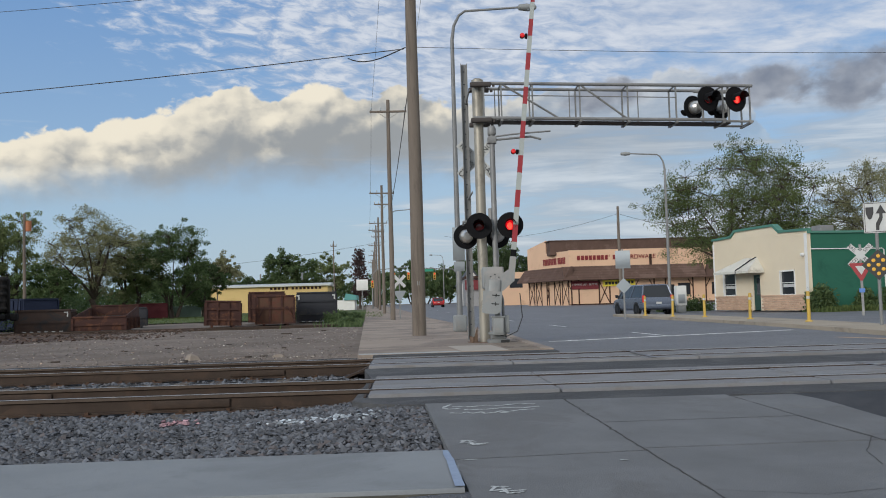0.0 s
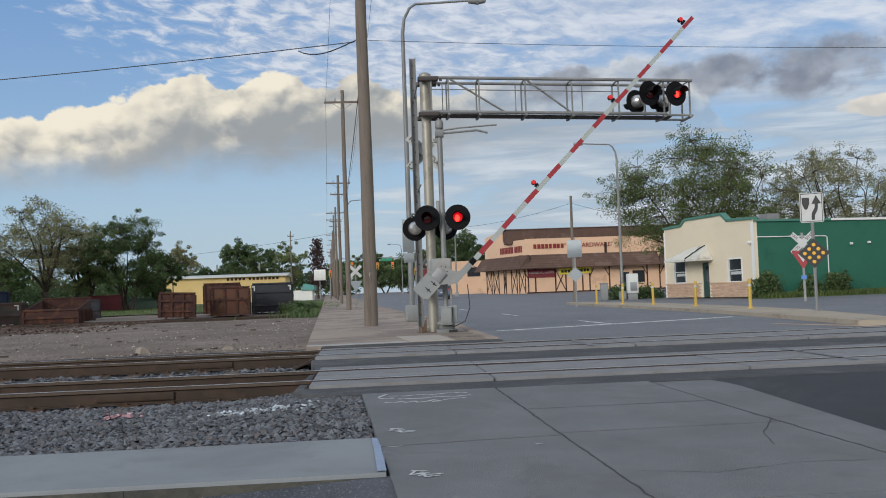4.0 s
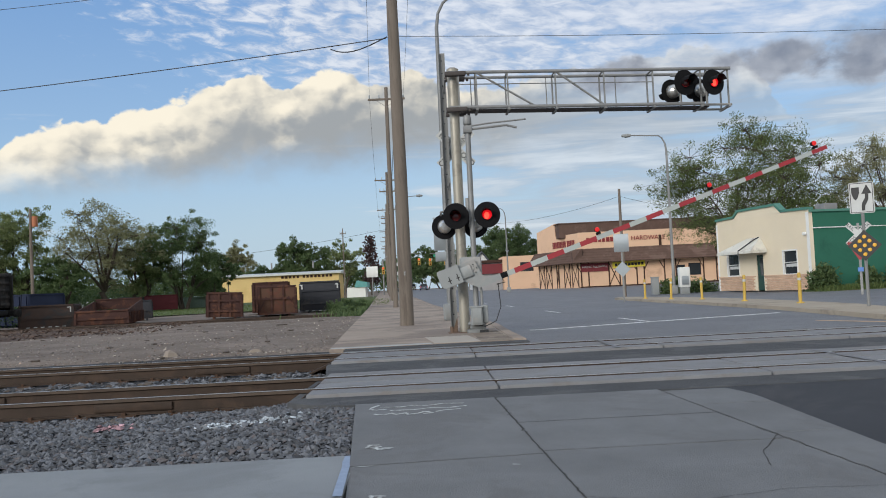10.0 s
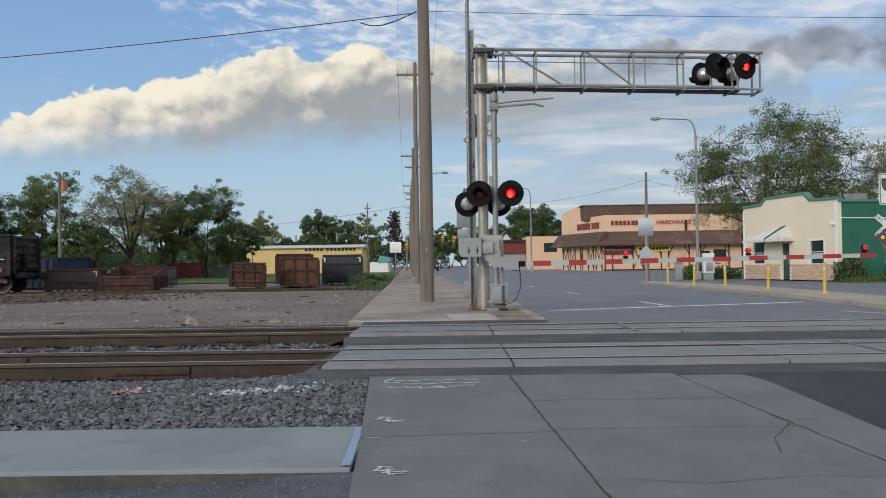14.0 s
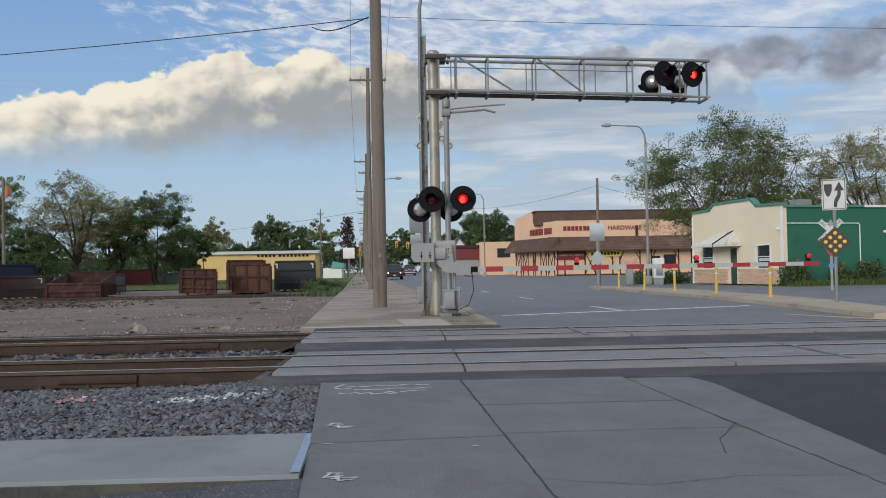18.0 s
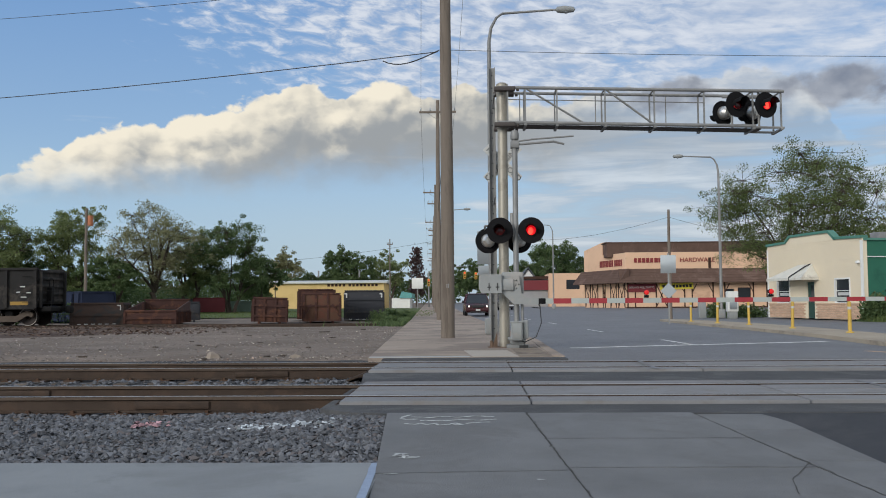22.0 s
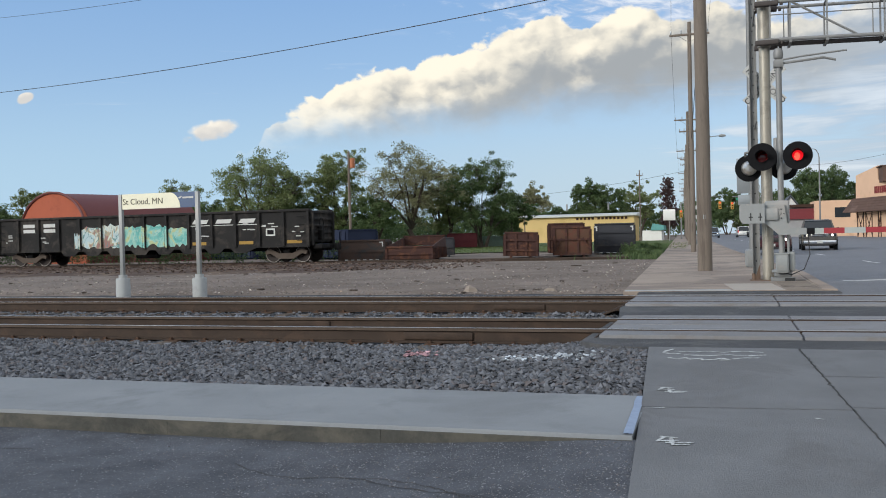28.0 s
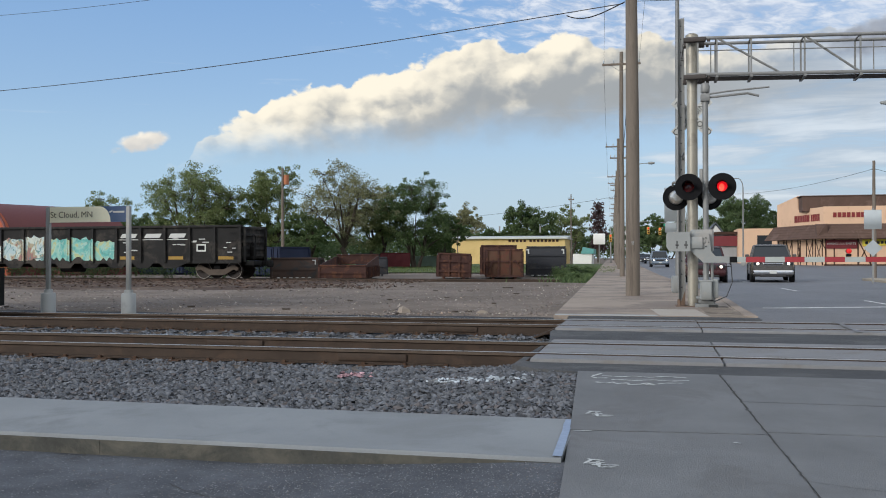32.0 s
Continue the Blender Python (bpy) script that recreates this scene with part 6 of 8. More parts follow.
for k, (a, b, c, d) in enumerate(wh):
    w = part("window", Mesh().box(a - 10.2, 0.1, c, b - 10.2, 0.12, d), DARK_GLASS if k == 0 else mat("boarded_pane", (0.4, 0.38, 0.25), 0.7), shop, "barred side window" if k == 0 else "boarded pale window", wing_at)
    fr = Mesh()
    x0, x1 = a - 10.2, b - 10.2
    fr.box(x0, -0.02, c, x0 + 0.07, 0.1, d).box(x1 - 0.07, -0.02, c, x1, 0.1, d).box(x0, -0.02, d - 0.07, x1, 0.1, d).box(x0, -0.02, c, x1, 0.1, c + 0.07)
    part("window_frame", fr, WHITE_TRIM, w)
    if k == 0:
        for j in range(1, 4):
            part("window_bar", Mesh().box(x0 + 0.07, 0.0, c + (d - c) * j / 4 - 0.02, x1 - 0.07, 0.05, c + (d - c) * j / 4 + 0.02), WHITE_TRIM, w)
part("conduit", Mesh().tube([(SL + 0.05, 0.2, 3.3), (SL + 0.05, 4.6, 3.28), (SL + 0.05, 4.7, 3.2), (SL + 0.05, 4.7, 0.4)], 0.03, 6), WHITE_TRIM, shop, "thin white conduit")
for y, z in ((6.2, 2.75), (7.4, 2.8)):
    part("wall_lamp", Mesh().box(SL + 0.002, y, z, SL + 0.14, y + 0.16, z + 0.12, None, 0.02), WHITE_TRIM, shop)
part("roof_vent", Mesh().box(4.5, 4.0, 4.12, 5.4, 4.9, 4.95, None, 0.03), STEEL, shop)

# utility cabinet, kiosk and hedge by the lamp
cab = thing("utility_cabinet", "pale grey utility cabinet on the verge", "cabinet", pose(16.6, 57.0, 0))
part("body", Mesh().box(-0.33, -0.25, 0.4, 0.33, 0.25, 1.65, None, 0.04), mat("cabinet_white", (0.62, 0.63, 0.6), 0.6, 0, 0.1, 2, 0.05, 30), cab)
part("stand", Mesh().box(-0.28, -0.2, -0.05, 0.28, 0.2, 0.39, None, 0.03), GREY_PAINT, cab)
part("door", Mesh().box(-0.22, -0.28, 0.55, 0.22, -0.255, 1.1, None, 0.01), SIGN_BACK, cab)
cab2 = thing("utility_pedestal", "small grey-green utility pedestal beside the kerb", "cabinet", pose(14.9, 57.6, 0))
part("body", Mesh().box(-0.22, -0.2, 0, 0.22, 0.2, 1.05, None, 0.04), GREY_PAINT, cab2)
part("lid", Mesh().box(-0.25, -0.23, 1.05, 0.25, 0.23, 1.13, None, 0.03), GREY_PAINT, cab2)

# yellow building at the back of the lot
YELLOW_WALL = mat("yellow_wall", (0.62, 0.46, 0.2), 0.85, 0, 0.07, 0.4, 0.08, 20, (0.56, 0.41, 0.17), 0.15, 0.3)
yb = thing("yellow_workshop", "long low yellow workshop with pale metal roof", "workshop", pose(-28.6, 130, 0.95, 0, 0, 1))
part("wall", Mesh().box(0, 0, -1.0, 16.6, 9, 3.1), YELLOW_WALL, yb)
part("roof", Mesh().prism([(-0.5, 3.0), (-0.5, 3.2), (5, 3.55), (9.6, 3.1), (9.5, 3.0)], -0.4, 17.0, pose(0, 0, 0, 90, 0, 90)), mat("pale_metal_roof", (0.55, 0.56, 0.52), 0.5, 0.4, 0.1, 0.6, 0.05, 20), yb, "pale metal roof")
part("door", Mesh().box(8.6, -0.05, 0, 9.6, -0.004, 2.1), TIMBER, yb)
for i in range(13):
    part("sign_bar", Mesh().box(8.4 + i * 0.55 + (0.3 if i > 4 else 0), -0.05, 2.55, 8.75 + i * 0.55 + (0.3 if i > 4 else 0), -0.01, 2.9), TIMBER, yb, "dark letter-sized bar")
for x in (6.5, 12.6):
    part("roof_vent", Mesh().tube([(x, 4, 4.0), (x, 4, 5.0)], 0.12, 8), STEEL, yb)
shedw = thing("small_outbuilding", "white and teal outbuilding beyond the workshop", "outbuilding", pose(-9.8, 128, 0.5))
part("wall", Mesh().box(-0.9, 0, -0.2, 1.7, 5, 1.25), WHITE_TRIM, shedw)
part("roof", Mesh().prism([(0.2, 1.25), (2.0, 1.25), (2.0, 1.9), (0.5, 2.2)], -5.2, 0.2, pose(0, 0, 0, 90)), mat("teal_roof", (0.1, 0.3, 0.28), 0.6), shedw)

# arched red shed behind the wagons
RED_BRICK = mat("orange_red_brick", (0.36, 0.1, 0.055), 0.9, 0, 0.12, 0.7, 0.2, 20, (0.3, 0.085, 0.05), 0.2, 0.5)
MAROON_ROOF = mat("maroon_metal", (0.13, 0.035, 0.03), 0.6, 0.1, 0.12, 0.6, 0.1, 20)
sh = thing("arched_shed", "red barrel-roofed shed behind the wagons", "shed", pose(-54.0, 60.0, 0, 0, 0, -22))
arcp = [(0, -0.2)] + [(5.0 - 5.0 * math.cos(a), 2.4 + 3.0 * math.sin(a)) for a in [math.pi * k / 14 for k in range(15)]] + [(10, -0.2)]
part("end_wall", Mesh().prism(arcp, -0.3, 0.0, pose(0, 0, 0, 90)), RED_BRICK, sh, "orange-red arched end wall")
part("vault", Mesh().prism(arcp, -10, -0.32, pose(0, 0, 0, 90)), MAROON_ROOF, sh, "maroon barrel roof")
part("end_rim", Mesh().tube([(5.0 - 5.05 * math.cos(a), -0.05, 2.4 + 3.05 * math.sin(a)) for a in [math.pi * k / 14 for k in range(15)]], 0.1, 6), MAROON_ROOF, sh)
part("lean_to", Mesh().box(10.02, 3, -0.2, 12.2, 9.8, 3.2), MAROON_ROOF, sh, "maroon lean-to")
part("pale_band", Mesh().box(10.2, 2.9, 2.4, 12.2, 2.98, 2.9), WHITE_TRIM, sh)

# ---- trees and plants ----
def leaf_material(name, a, b):
    m = bpy.data.materials.new(name)
    m.use_nodes = True
    N = Nodes(m.node_tree)
    p = N.n("ShaderNodeBsdfPrincipled", i_Roughness=0.7)
    out = N.n("ShaderNodeOutputMaterial")
    isl = N.n("ShaderNodeNewGeometry").outputs["Random Per Island"]
    c = N.mix(isl, a, b)
    N.put(p.inputs["Base Color"], c)
    tr = N.n("ShaderNodeBsdfTranslucent")
    N.put(tr.inputs[0], c)
    mx = N.n("ShaderNodeMixShader")
    mx.inputs[0].default_value = 0.4
    N.put(mx.inputs[1], p.outputs[0])
    N.put(mx.inputs[2], tr.outputs[0])
    N.put(out.inputs[0], mx.outputs[0])
    return m


LEAF = leaf_material("leaf_green", (0.115, 0.155, 0.055), (0.245, 0.285, 0.115))
LEAF_DARK = leaf_material("leaf_dark", (0.055, 0.095, 0.034), (0.135, 0.19, 0.07))
LEAF_PALE = leaf_material("leaf_budding", (0.17, 0.175, 0.085), (0.30, 0.295, 0.155))
LEAF_OLIVE = leaf_material("leaf_olive", (0.066, 0.095, 0.026), (0.165, 0.205, 0.066))
GRASS = leaf_material("grass_blade", (0.06, 0.1, 0.025), (0.15, 0.19, 0.055))
SPRUCE = leaf_material("spruce_needles", (0.05, 0.03, 0.03), (0.1, 0.06, 0.055))
BARK = mat("bark", (0.075, 0.06, 0.048), 0.95, 0, 0.25, 3, 0.5, 25)


def leaves(points, rs, size, per, spread):
    """Small bent leaf quads round the given points, as arrays."""
    P = np.repeat(np.array(points, float), per, axis=0)
    n = len(P)
    P = P + rs.normal(0, 1, (n, 3)) * spread
    a = rs.normal(0, 1, (n, 3))
    a /= np.linalg.norm(a, axis=1)[:, None]
    b = np.cross(a, rs.normal(0, 1, (n, 3)))
    b /= np.linalg.norm(b, axis=1)[:, None] + 1e-9
    s = (size * (0.55 + 0.9 * rs.rand(n)))[:, None]
    V = np.stack([P - a * s, P + b * s * 0.45, P + a * s, P - b * s * 0.45], 1).reshape(-1, 3)
    F = np.arange(4 * n).reshape(-1, 4)
    return V, F


def crown_mesh(V, F, material):
    me = bpy.data.meshes.new("crown")
    me.from_pydata(V.tolist(), [], F.tolist())
    me.materials.append(material)
    return me


def tree(x, y, z, h, w, seed, label, material, dens=1.0, leaf=0.3, clear=0.22, stems=1, clumps=95, tight=1.0):
    """A tree with clear stems, arching limbs and a crown of loose leafy clumps with gaps."""
    rnd = random.Random(seed)
    rs = np.random.RandomState(seed)
    t = thing("tree", label, "tree", pose(x, y, z), "trees")
    m = Mesh()
    base = h * clear
    cz, rz = (base * 0.8 + h) / 2, (h - base * 0.8) / 2
    off = Vector((seed * 3.7, seed * 1.3, 0))
    skeleton = []

    def limb(p, q, r0, r1, bow, sides):
        n = max(3, int((q - p).length / (h * 0.09)))
        side = Vector((rnd.gauss(0, 1), rnd.gauss(0, 1), 0)) * (q - p).length * 0.06
        pts, rad = [], []
        for k in range(n + 1):
            f = k / n
            c = p.lerp(q, f) + Vector((0, 0, bow * 4 * f * (1 - f))) + side * math.sin(f * 5 + seed)  * f
            pts.append(c)
            rad.append(r0 + (r1 - r0) * f)
            skeleton.append((c, r0 + (r1 - r0) * f))
        m.tube(pts, rad, sides, False)
        return pts

    r = h * 0.021 / math.sqrt(stems) + 0.05
    forks = []
    for k in range(stems):
        a0 = rnd.uniform(0, 6.28) if stems == 1 else 6.28 * k / stems + rnd.uniform(-0.4, 0.4)
        spread = 0.0 if stems == 1 else w * 0.09
        p = Vector((math.cos(a0) * 0.25 * (stems > 1), math.sin(a0) * 0.2 * (stems > 1), -0.2))
        q = Vector((math.cos(a0) * spread + rnd.uniform(-0.2, 0.2), math.sin(a0) * spread, base))
        limb(p, q, r * 1.25, r * 0.85, 0, 8)
        forks.append(q)
    # boughs over a lobed dome, kept apart so that sky shows between them
    boughs, tries = [], 0
    want = max(22, int(clumps / (6 if tight == 1 else 8)))
    near = w * 0.55 / math.sqrt(want)
    while len(boughs) < want and tries < want * 60:
        tries += 1
        d = rs.normal(0, 1, 3)
        d /= np.linalg.norm(d)
        lobe = 0.9 + 0.2 * noise.noise(Vector(d * 2.1) + off)
        f = (0.12 + 0.88 * rs.rand()) ** 0.42 * lobe * 0.92
        c = Vector((d[0] * w / 2 * f, d[1] * w / 2 * f, cz + d[2] * rz * f))
        if c.z < base * 0.95 or any((c - e).length < near for e in boughs):
            continue
        boughs.append(c)
    pts = []
    for c in sorted(boughs, key=lambda e: e.z):
        q = min(forks, key=lambda e: (e - c).length + 0.6 * abs(e.x - c.x))
        # a bough leaves an older limb part of the way along it
        if len(skeleton) > 12 and rnd.random() < 0.75:
            cand = [(p0, r0) for p0, r0 in skeleton if base * 0.9 < p0.z < c.z - 0.06 * h]
            if cand:
                p0, r0 = min(cand, key=lambda e: (e[0] - c).length + 0.25 * (e[0] - q).length)
                limb(p0, c, min(r0 * 0.8, r * 0.55), 0.018 + h * 0.001, h * 0.015, 5)
            else:
                limb(q, c, r * 0.55, 0.012 + h * 0.0008, h * 0.03, 6)
        else:
            limb(q, c, r * 0.55, 0.012 + h * 0.0008, h * 0.03, 6)
        R = w * 0.085 * tight * rnd.uniform(0.75, 1.3)
        for j in range(8):
            e = c + Vector((rs.normal() * R, rs.normal() * R, rs.normal() * R * 0.55))
            pts.append(e)
            m.tube([c.lerp(e, -0.15), c.lerp(e, 0.5) + Vector((0, 0, 0.1 * R)), e], [0.012 + h * 0.0006, 0.01 + h * 0.0004, 0.005 + h * 0.0003], 4, False)
    part("trunk", m, BARK, t)
    P = np.array([tuple(c) for c in pts])
    per = max(8, int(88 * dens))
    Q = np.repeat(P, per, axis=0)
    sp = w * 0.066 * tight * (0.55 + 0.8 * rs.rand(len(P)))
    d = rs.normal(0, 1, Q.shape)
    d *= (rs.rand(len(Q)) ** 0.45 / np.linalg.norm(d, axis=1))[:, None]
    Q = Q + d * np.repeat(sp, per)[:, None] * np.array([1, 1, 0.75])
    V, F = leaves(Q, rs, leaf * 0.32, 1, 0.0)
    part("crown", crown_mesh(V, F, material), None, t)
    return t


def at_az(az, D):
    return 0.4 + D * math.sin(radians(az)), 0.9 + D * math.cos(radians(az))


TREES = [
    # azimuth, distance, height, width, leaf, density, leaf size, clumps
    (-33.4, 120, 10.0, 8, LEAF, 0.7, 0.3, 200), (-28.9, 96, 11.2, 9.8, LEAF, 0.95, 0.28, 330), (-31.6, 100, 6.2, 7, LEAF_DARK, 1.2, 0.3, 160), (-26.6, 100, 7.2, 6, LEAF_DARK, 1.0, 0.3, 160),
    (-24.2, 97, 11.0, 7.4, LEAF, 0.9, 0.28, 280), (-22.0, 90, 5.4, 6, LEAF_DARK, 1.3, 0.3, 160), (-19.6, 92, 10.6, 9.4, LEAF_PALE, 0.75, 0.25, 300), (-17.3, 96, 8.6, 6.5, LEAF, 1.0, 0.28, 220), (-15.0, 96, 9.6, 8.6, LEAF_DARK, 0.95, 0.28, 300),
    (-13.2, 100, 6.0, 5, LEAF_DARK, 1.0, 0.3, 140), (-11.75, 190, 11.4, 9.6, LEAF_PALE, 0.9, 0.5, 150), (-12.2, 150, 6, 7, LEAF_DARK, 1.3, 0.45, 130), (-7.8, 180, 11.4, 12, LEAF_DARK, 1.5, 0.5, 220), (-5.2, 215, 12.8, 10, LEAF, 0.9, 0.5, 170), (-9.9, 200, 7.0, 12, LEAF_DARK, 1.3, 0.55, 130),
    (-41.8, 150, 10.2, 9, LEAF, 0.9, 0.45, 170), (-44.5, 140, 6.5, 11, LEAF_DARK, 1.2, 0.5, 130), (-37.8, 170, 9.6, 9, LEAF, 0.7, 0.5, 130), (-47.5, 150, 8, 14, LEAF, 1.0, 0.5, 130), (-35.3, 125, 6.5, 8, LEAF_DARK, 1.2, 0.4, 130),
    (4.8, 190, 13.6, 13, LEAF_DARK, 1.4, 0.5, 200), (6.6, 200, 12.2, 12, LEAF_DARK, 1.3, 0.55, 170), (2.2, 230, 10, 12, LEAF_DARK, 1.2, 0.6, 130), (0.1, 260, 13, 11, LEAF_DARK, 1.2, 0.65, 130), (-1.6, 300, 11, 16, LEAF_DARK, 1.2, 0.8, 110), (1.0, 320, 12, 20, LEAF, 1.2, 0.8, 110), (3.6, 260, 11, 14, LEAF, 1.2, 0.7, 120), (8.0, 210, 9, 14, LEAF_DARK, 1.2, 0.6, 130),
    (34.8, 110, 7.8, 9, LEAF_PALE, 0.8, 0.3, 200), (38.5, 64, 9.8, 10, LEAF_PALE, 0.8, 0.22, 260), (41.5, 80, 11, 13, LEAF, 0.9, 0.3, 200), (46, 70, 10, 12, LEAF_DARK, 1.0, 0.3, 160), (52, 80, 11, 14, LEAF, 1.0, 0.3, 160), (33.0, 140, 7.0, 16, LEAF_DARK, 1.0, 0.5, 130),
    (24.5, 100, 9.0, 10, LEAF_OLIVE, 0.9, 0.3, 220), (13.0, 175, 9, 16, LEAF_DARK, 1.2, 0.6, 130),
]
for i, (az, D, h, w, mt, dens, lf, clumps) in enumerate(TREES):
    x, y = at_az(az, D)
    lb = {"leaf_green": "spreading green tree with fresh spring leaves", "leaf_dark": "dense dark green tree with rounded crown", "leaf_budding": "thin pale tree just coming into leaf", "leaf_olive": "olive green tree behind the green shop"}[mt.name]
    far = D > 135
    tree(x, y, lift(y) - 0.1, h * 1.04 + 0.2, w, 100 + i, lb, mt, dens, lf, (0.06 if far else 0.14) if mt is LEAF_DARK else 0.2, 1 + i % 3, clumps)
x, y = at_az(19.9, 74)
tree(x, y, 0, 13.4, 14.2, 7, "broad many-stemmed green tree behind the green shop", LEAF_OLIVE, 1.2, 0.2, 0.24, 5, 760, 0.76)
x, y = at_az(28.7, 80)
tree(x, y, 0, 12.9, 12.6, 8, "open-crowned tree with pale budding leaves behind the shop", LEAF_PALE, 1.1, 0.19, 0.24, 4, 520, 0.72)


def thicket(name, label, spots, seed, leaf, material):
    """Low tangled growth in one mesh: spots of (x, y, z, half width, height, leaves)."""
    rs = np.random.RandomState(seed)
    Q = []
    for x, y, z, w, h, n in spots:
        u = rs.normal(0, 1, (n, 3)) * np.array([w * 0.5, w * 0.35, 0])
        hh = h * (0.55 + 0.45 * np.cos(np.clip(u[:, 0] / w, -1.5, 1.5)))
        u[:, 2] = hh * np.sqrt(rs.rand(n))
        Q.append(u + np.array([x, y, z]))
    V, F = leaves(np.concatenate(Q), rs, leaf, 1, 0.0)
    me = crown_mesh(V, F, material)
    return tagged(new(name, me), label, "undergrowth", "", "stuff")


rnd = random.Random(3)
spots = []
for k in range(46):
    az = rnd.uniform(-36, -12.6)
    x, y = at_az(az, rnd.uniform(101, 112))
    spots.append((x, y, lift(y) - 0.1, rnd.uniform(1.5, 3.2), rnd.uniform(1.2, 3.6), 420))
thicket("undergrowth", "dark tangled shrubs under the trees behind the lot", spots, 61, 0.16, LEAF_DARK)
spots = []
for k in range(120):
    az = -52 + 64 * k / 119
    x, y = at_az(az, rnd.uniform(215, 245))
    if abs(x - 6) < 13:
        continue
    spots.append((x, y, lift(y) - 0.2, rnd.uniform(3, 6), rnd.uniform(4.5, 8.0), 380))
for k in range(70):
    x, y = at_az(11 + 46 * k / 69, rnd.uniform(150, 180))
    spots.append((x, y, -0.2, rnd.uniform(3, 5), rnd.uniform(3.0, 6.0), 260))
thicket("far_woods", "dark line of distant trees along the horizon", spots, 62, 0.42, LEAF_DARK)
spots = [(-46 + 1.2 * k, 49.0 + rnd.uniform(0, 1.6), -0.1, 0.7, rnd.uniform(0.7, 1.3), 420) for k in range(22)]
thicket("siding_weeds", "dark green weeds behind the wagons", spots, 63, 0.07, LEAF_DARK)

# narrow dark spruce far up the pavement
x, y = at_az(-3.4, 150)
sp_t = thing("tree", "narrow dark reddish conifer far up the pavement", "tree", pose(x, y, lift(y)), "trees")
part("trunk", Mesh().tube([(0, 0, 0), (0, 0, 9.8)], [0.2, 0.03], 8), BARK, sp_t)
rs = np.random.RandomState(4)
pts = []
for k in range(260):
    z = 2.2 + 7.6 * rs.rand()
    r = (10.4 - z) * (0.15 + 0.06 * math.sin(z * 4.1)) * math.sqrt(rs.rand()) + (0.35 if k % 3 else 0.0)
    a = rs.rand() * 6.28
    pts.append((r * math.cos(a), r * math.sin(a), z - r * 0.3))
V, F = leaves(pts, rs, 0.24, 6, 0.3)
part("crown", crown_mesh(V, F, SPRUCE), None, sp_t)


def bush(x, y, w, d, h, seed, label, material=LEAF_DARK, leaf=0.1, n=260, name="bush"):
    rs = np.random.RandomState(seed)
    pts = []
    while len(pts) < n:
        p = rs.uniform(-1, 1, 3)
        if p[0] ** 2 + p[1] ** 2 + max(0, p[2]) ** 2 < 1 + 0.25 * math.sin(5 * p[0] + seed) and p[2] > -0.75:
            pts.append((p[0] * w / 2, p[1] * d / 2, (p[2] + 0.75) * h / 1.75))
    t = thing(name, label, "shrub", pose(x, y, -0.08 + lift(y)), "shrubs")
    m = Mesh()
    for k in range(7):
        q = pts[k * 11]
        m.tube([(q[0] * 0.2, q[1] * 0.2, -0.1), (q[0] * 0.7, q[1] * 0.7, q[2] * 0.8)], [0.025, 0.012], 5)
    part("stems", m, BARK, t)
    V, F = leaves(pts, rs, leaf, 9, leaf * 1.2)
    part("foliage", crown_mesh(V, F, material), None, t)
    return t


SM = shop.matrix_basis


def shop_pt(s, o):
    """A point s metres along the green wall, o metres out from it."""
    p = SM @ Vector((SL + o, s, 0))
    return p.x, p.y


for s, o, w, d, h, sd in ((0.2, 0.7, 1.6, 1.1, 1.4, 1), (2.9, 0.7, 1.0, 0.8, 1.1, 2), (4.7, 0.7, 1.2, 0.9, 1.25, 4), (10.1, 0.8, 1.3, 1.0, 1.9, 5), (12.9, 0.9, 2.4, 1.4, 1.7, 6), (14.6, 0.9, 2.8, 1.5, 2.1, 7), (17.0, 0.8, 2.0, 1.2, 1.5, 8)):
    x, y = shop_pt(s, o)
    bush(x, y, w, d, h, sd, "unclipped green shrub against the green wall", LEAF_DARK if sd % 3 else LEAF, 0.1, 220)
hd = bush(17.6, 60.6, 4.6, 1.2, 1.05, 21, "low clipped green hedge beside the shop", LEAF_DARK, 0.1, 320, "hedge")


def grass(name, label, area, count, seed, hmin, hmax, material=GRASS):
    rs = np.random.RandomState(seed)
    P = np.array([area(rs) for _ in range(count)])
    hh = rs.uniform(hmin, hmax, count)
    a = rs.rand(count) * 6.283
    w = 0.018 + hh * 0.06
    dx, dy = np.cos(a) * w, np.sin(a) * w
    lean = rs.normal(0, 0.35, (count, 2)) * hh[:, None]
    V = np.stack([P - np.stack([dx, dy, 0 * dx], 1), P + np.stack([dx, dy, 0 * dx], 1), P + np.column_stack([lean, hh])], 1).reshape(-1, 3)
    me = bpy.data.meshes.new(name)
    me.from_pydata(V.tolist(), [], np.arange(3 * count).reshape(-1, 3).tolist())
    me.materials.append(material)
    return tagged(new(name, me), label, "grass", "", "stuff")


def wall_grass(rs):
    x, y = shop_pt(rs.uniform(-0.4, 22), rs.uniform(0.0, 2.0))
    return (x, y, -0.06)


GRASS_BED = mat("grass_ground", (0.075, 0.105, 0.035), 0.95, 0, 0.35, 0.6, 0.5, 18, (0.13, 0.12, 0.06), 0.2, 0.4)
c = [shop_pt(-0.6, 0.02), shop_pt(24, 0.02), shop_pt(24, 2.1), shop_pt(-0.6, 2.0)]
structure("verge", Mesh().prism([(p[0], p[1]) for p in c][::-1], -0.2, -0.02), GRASS_BED, "grass verge along the green wall", "verge")
grass("verge_grass", "long green grass along the wall", wall_grass, 16000, 3, 0.1, 0.4)


def lot_grass(rs):
    x = rs.uniform(-40, -2.6)
    y = rs.uniform(68, 100)
    return (x, y, land(x, y))


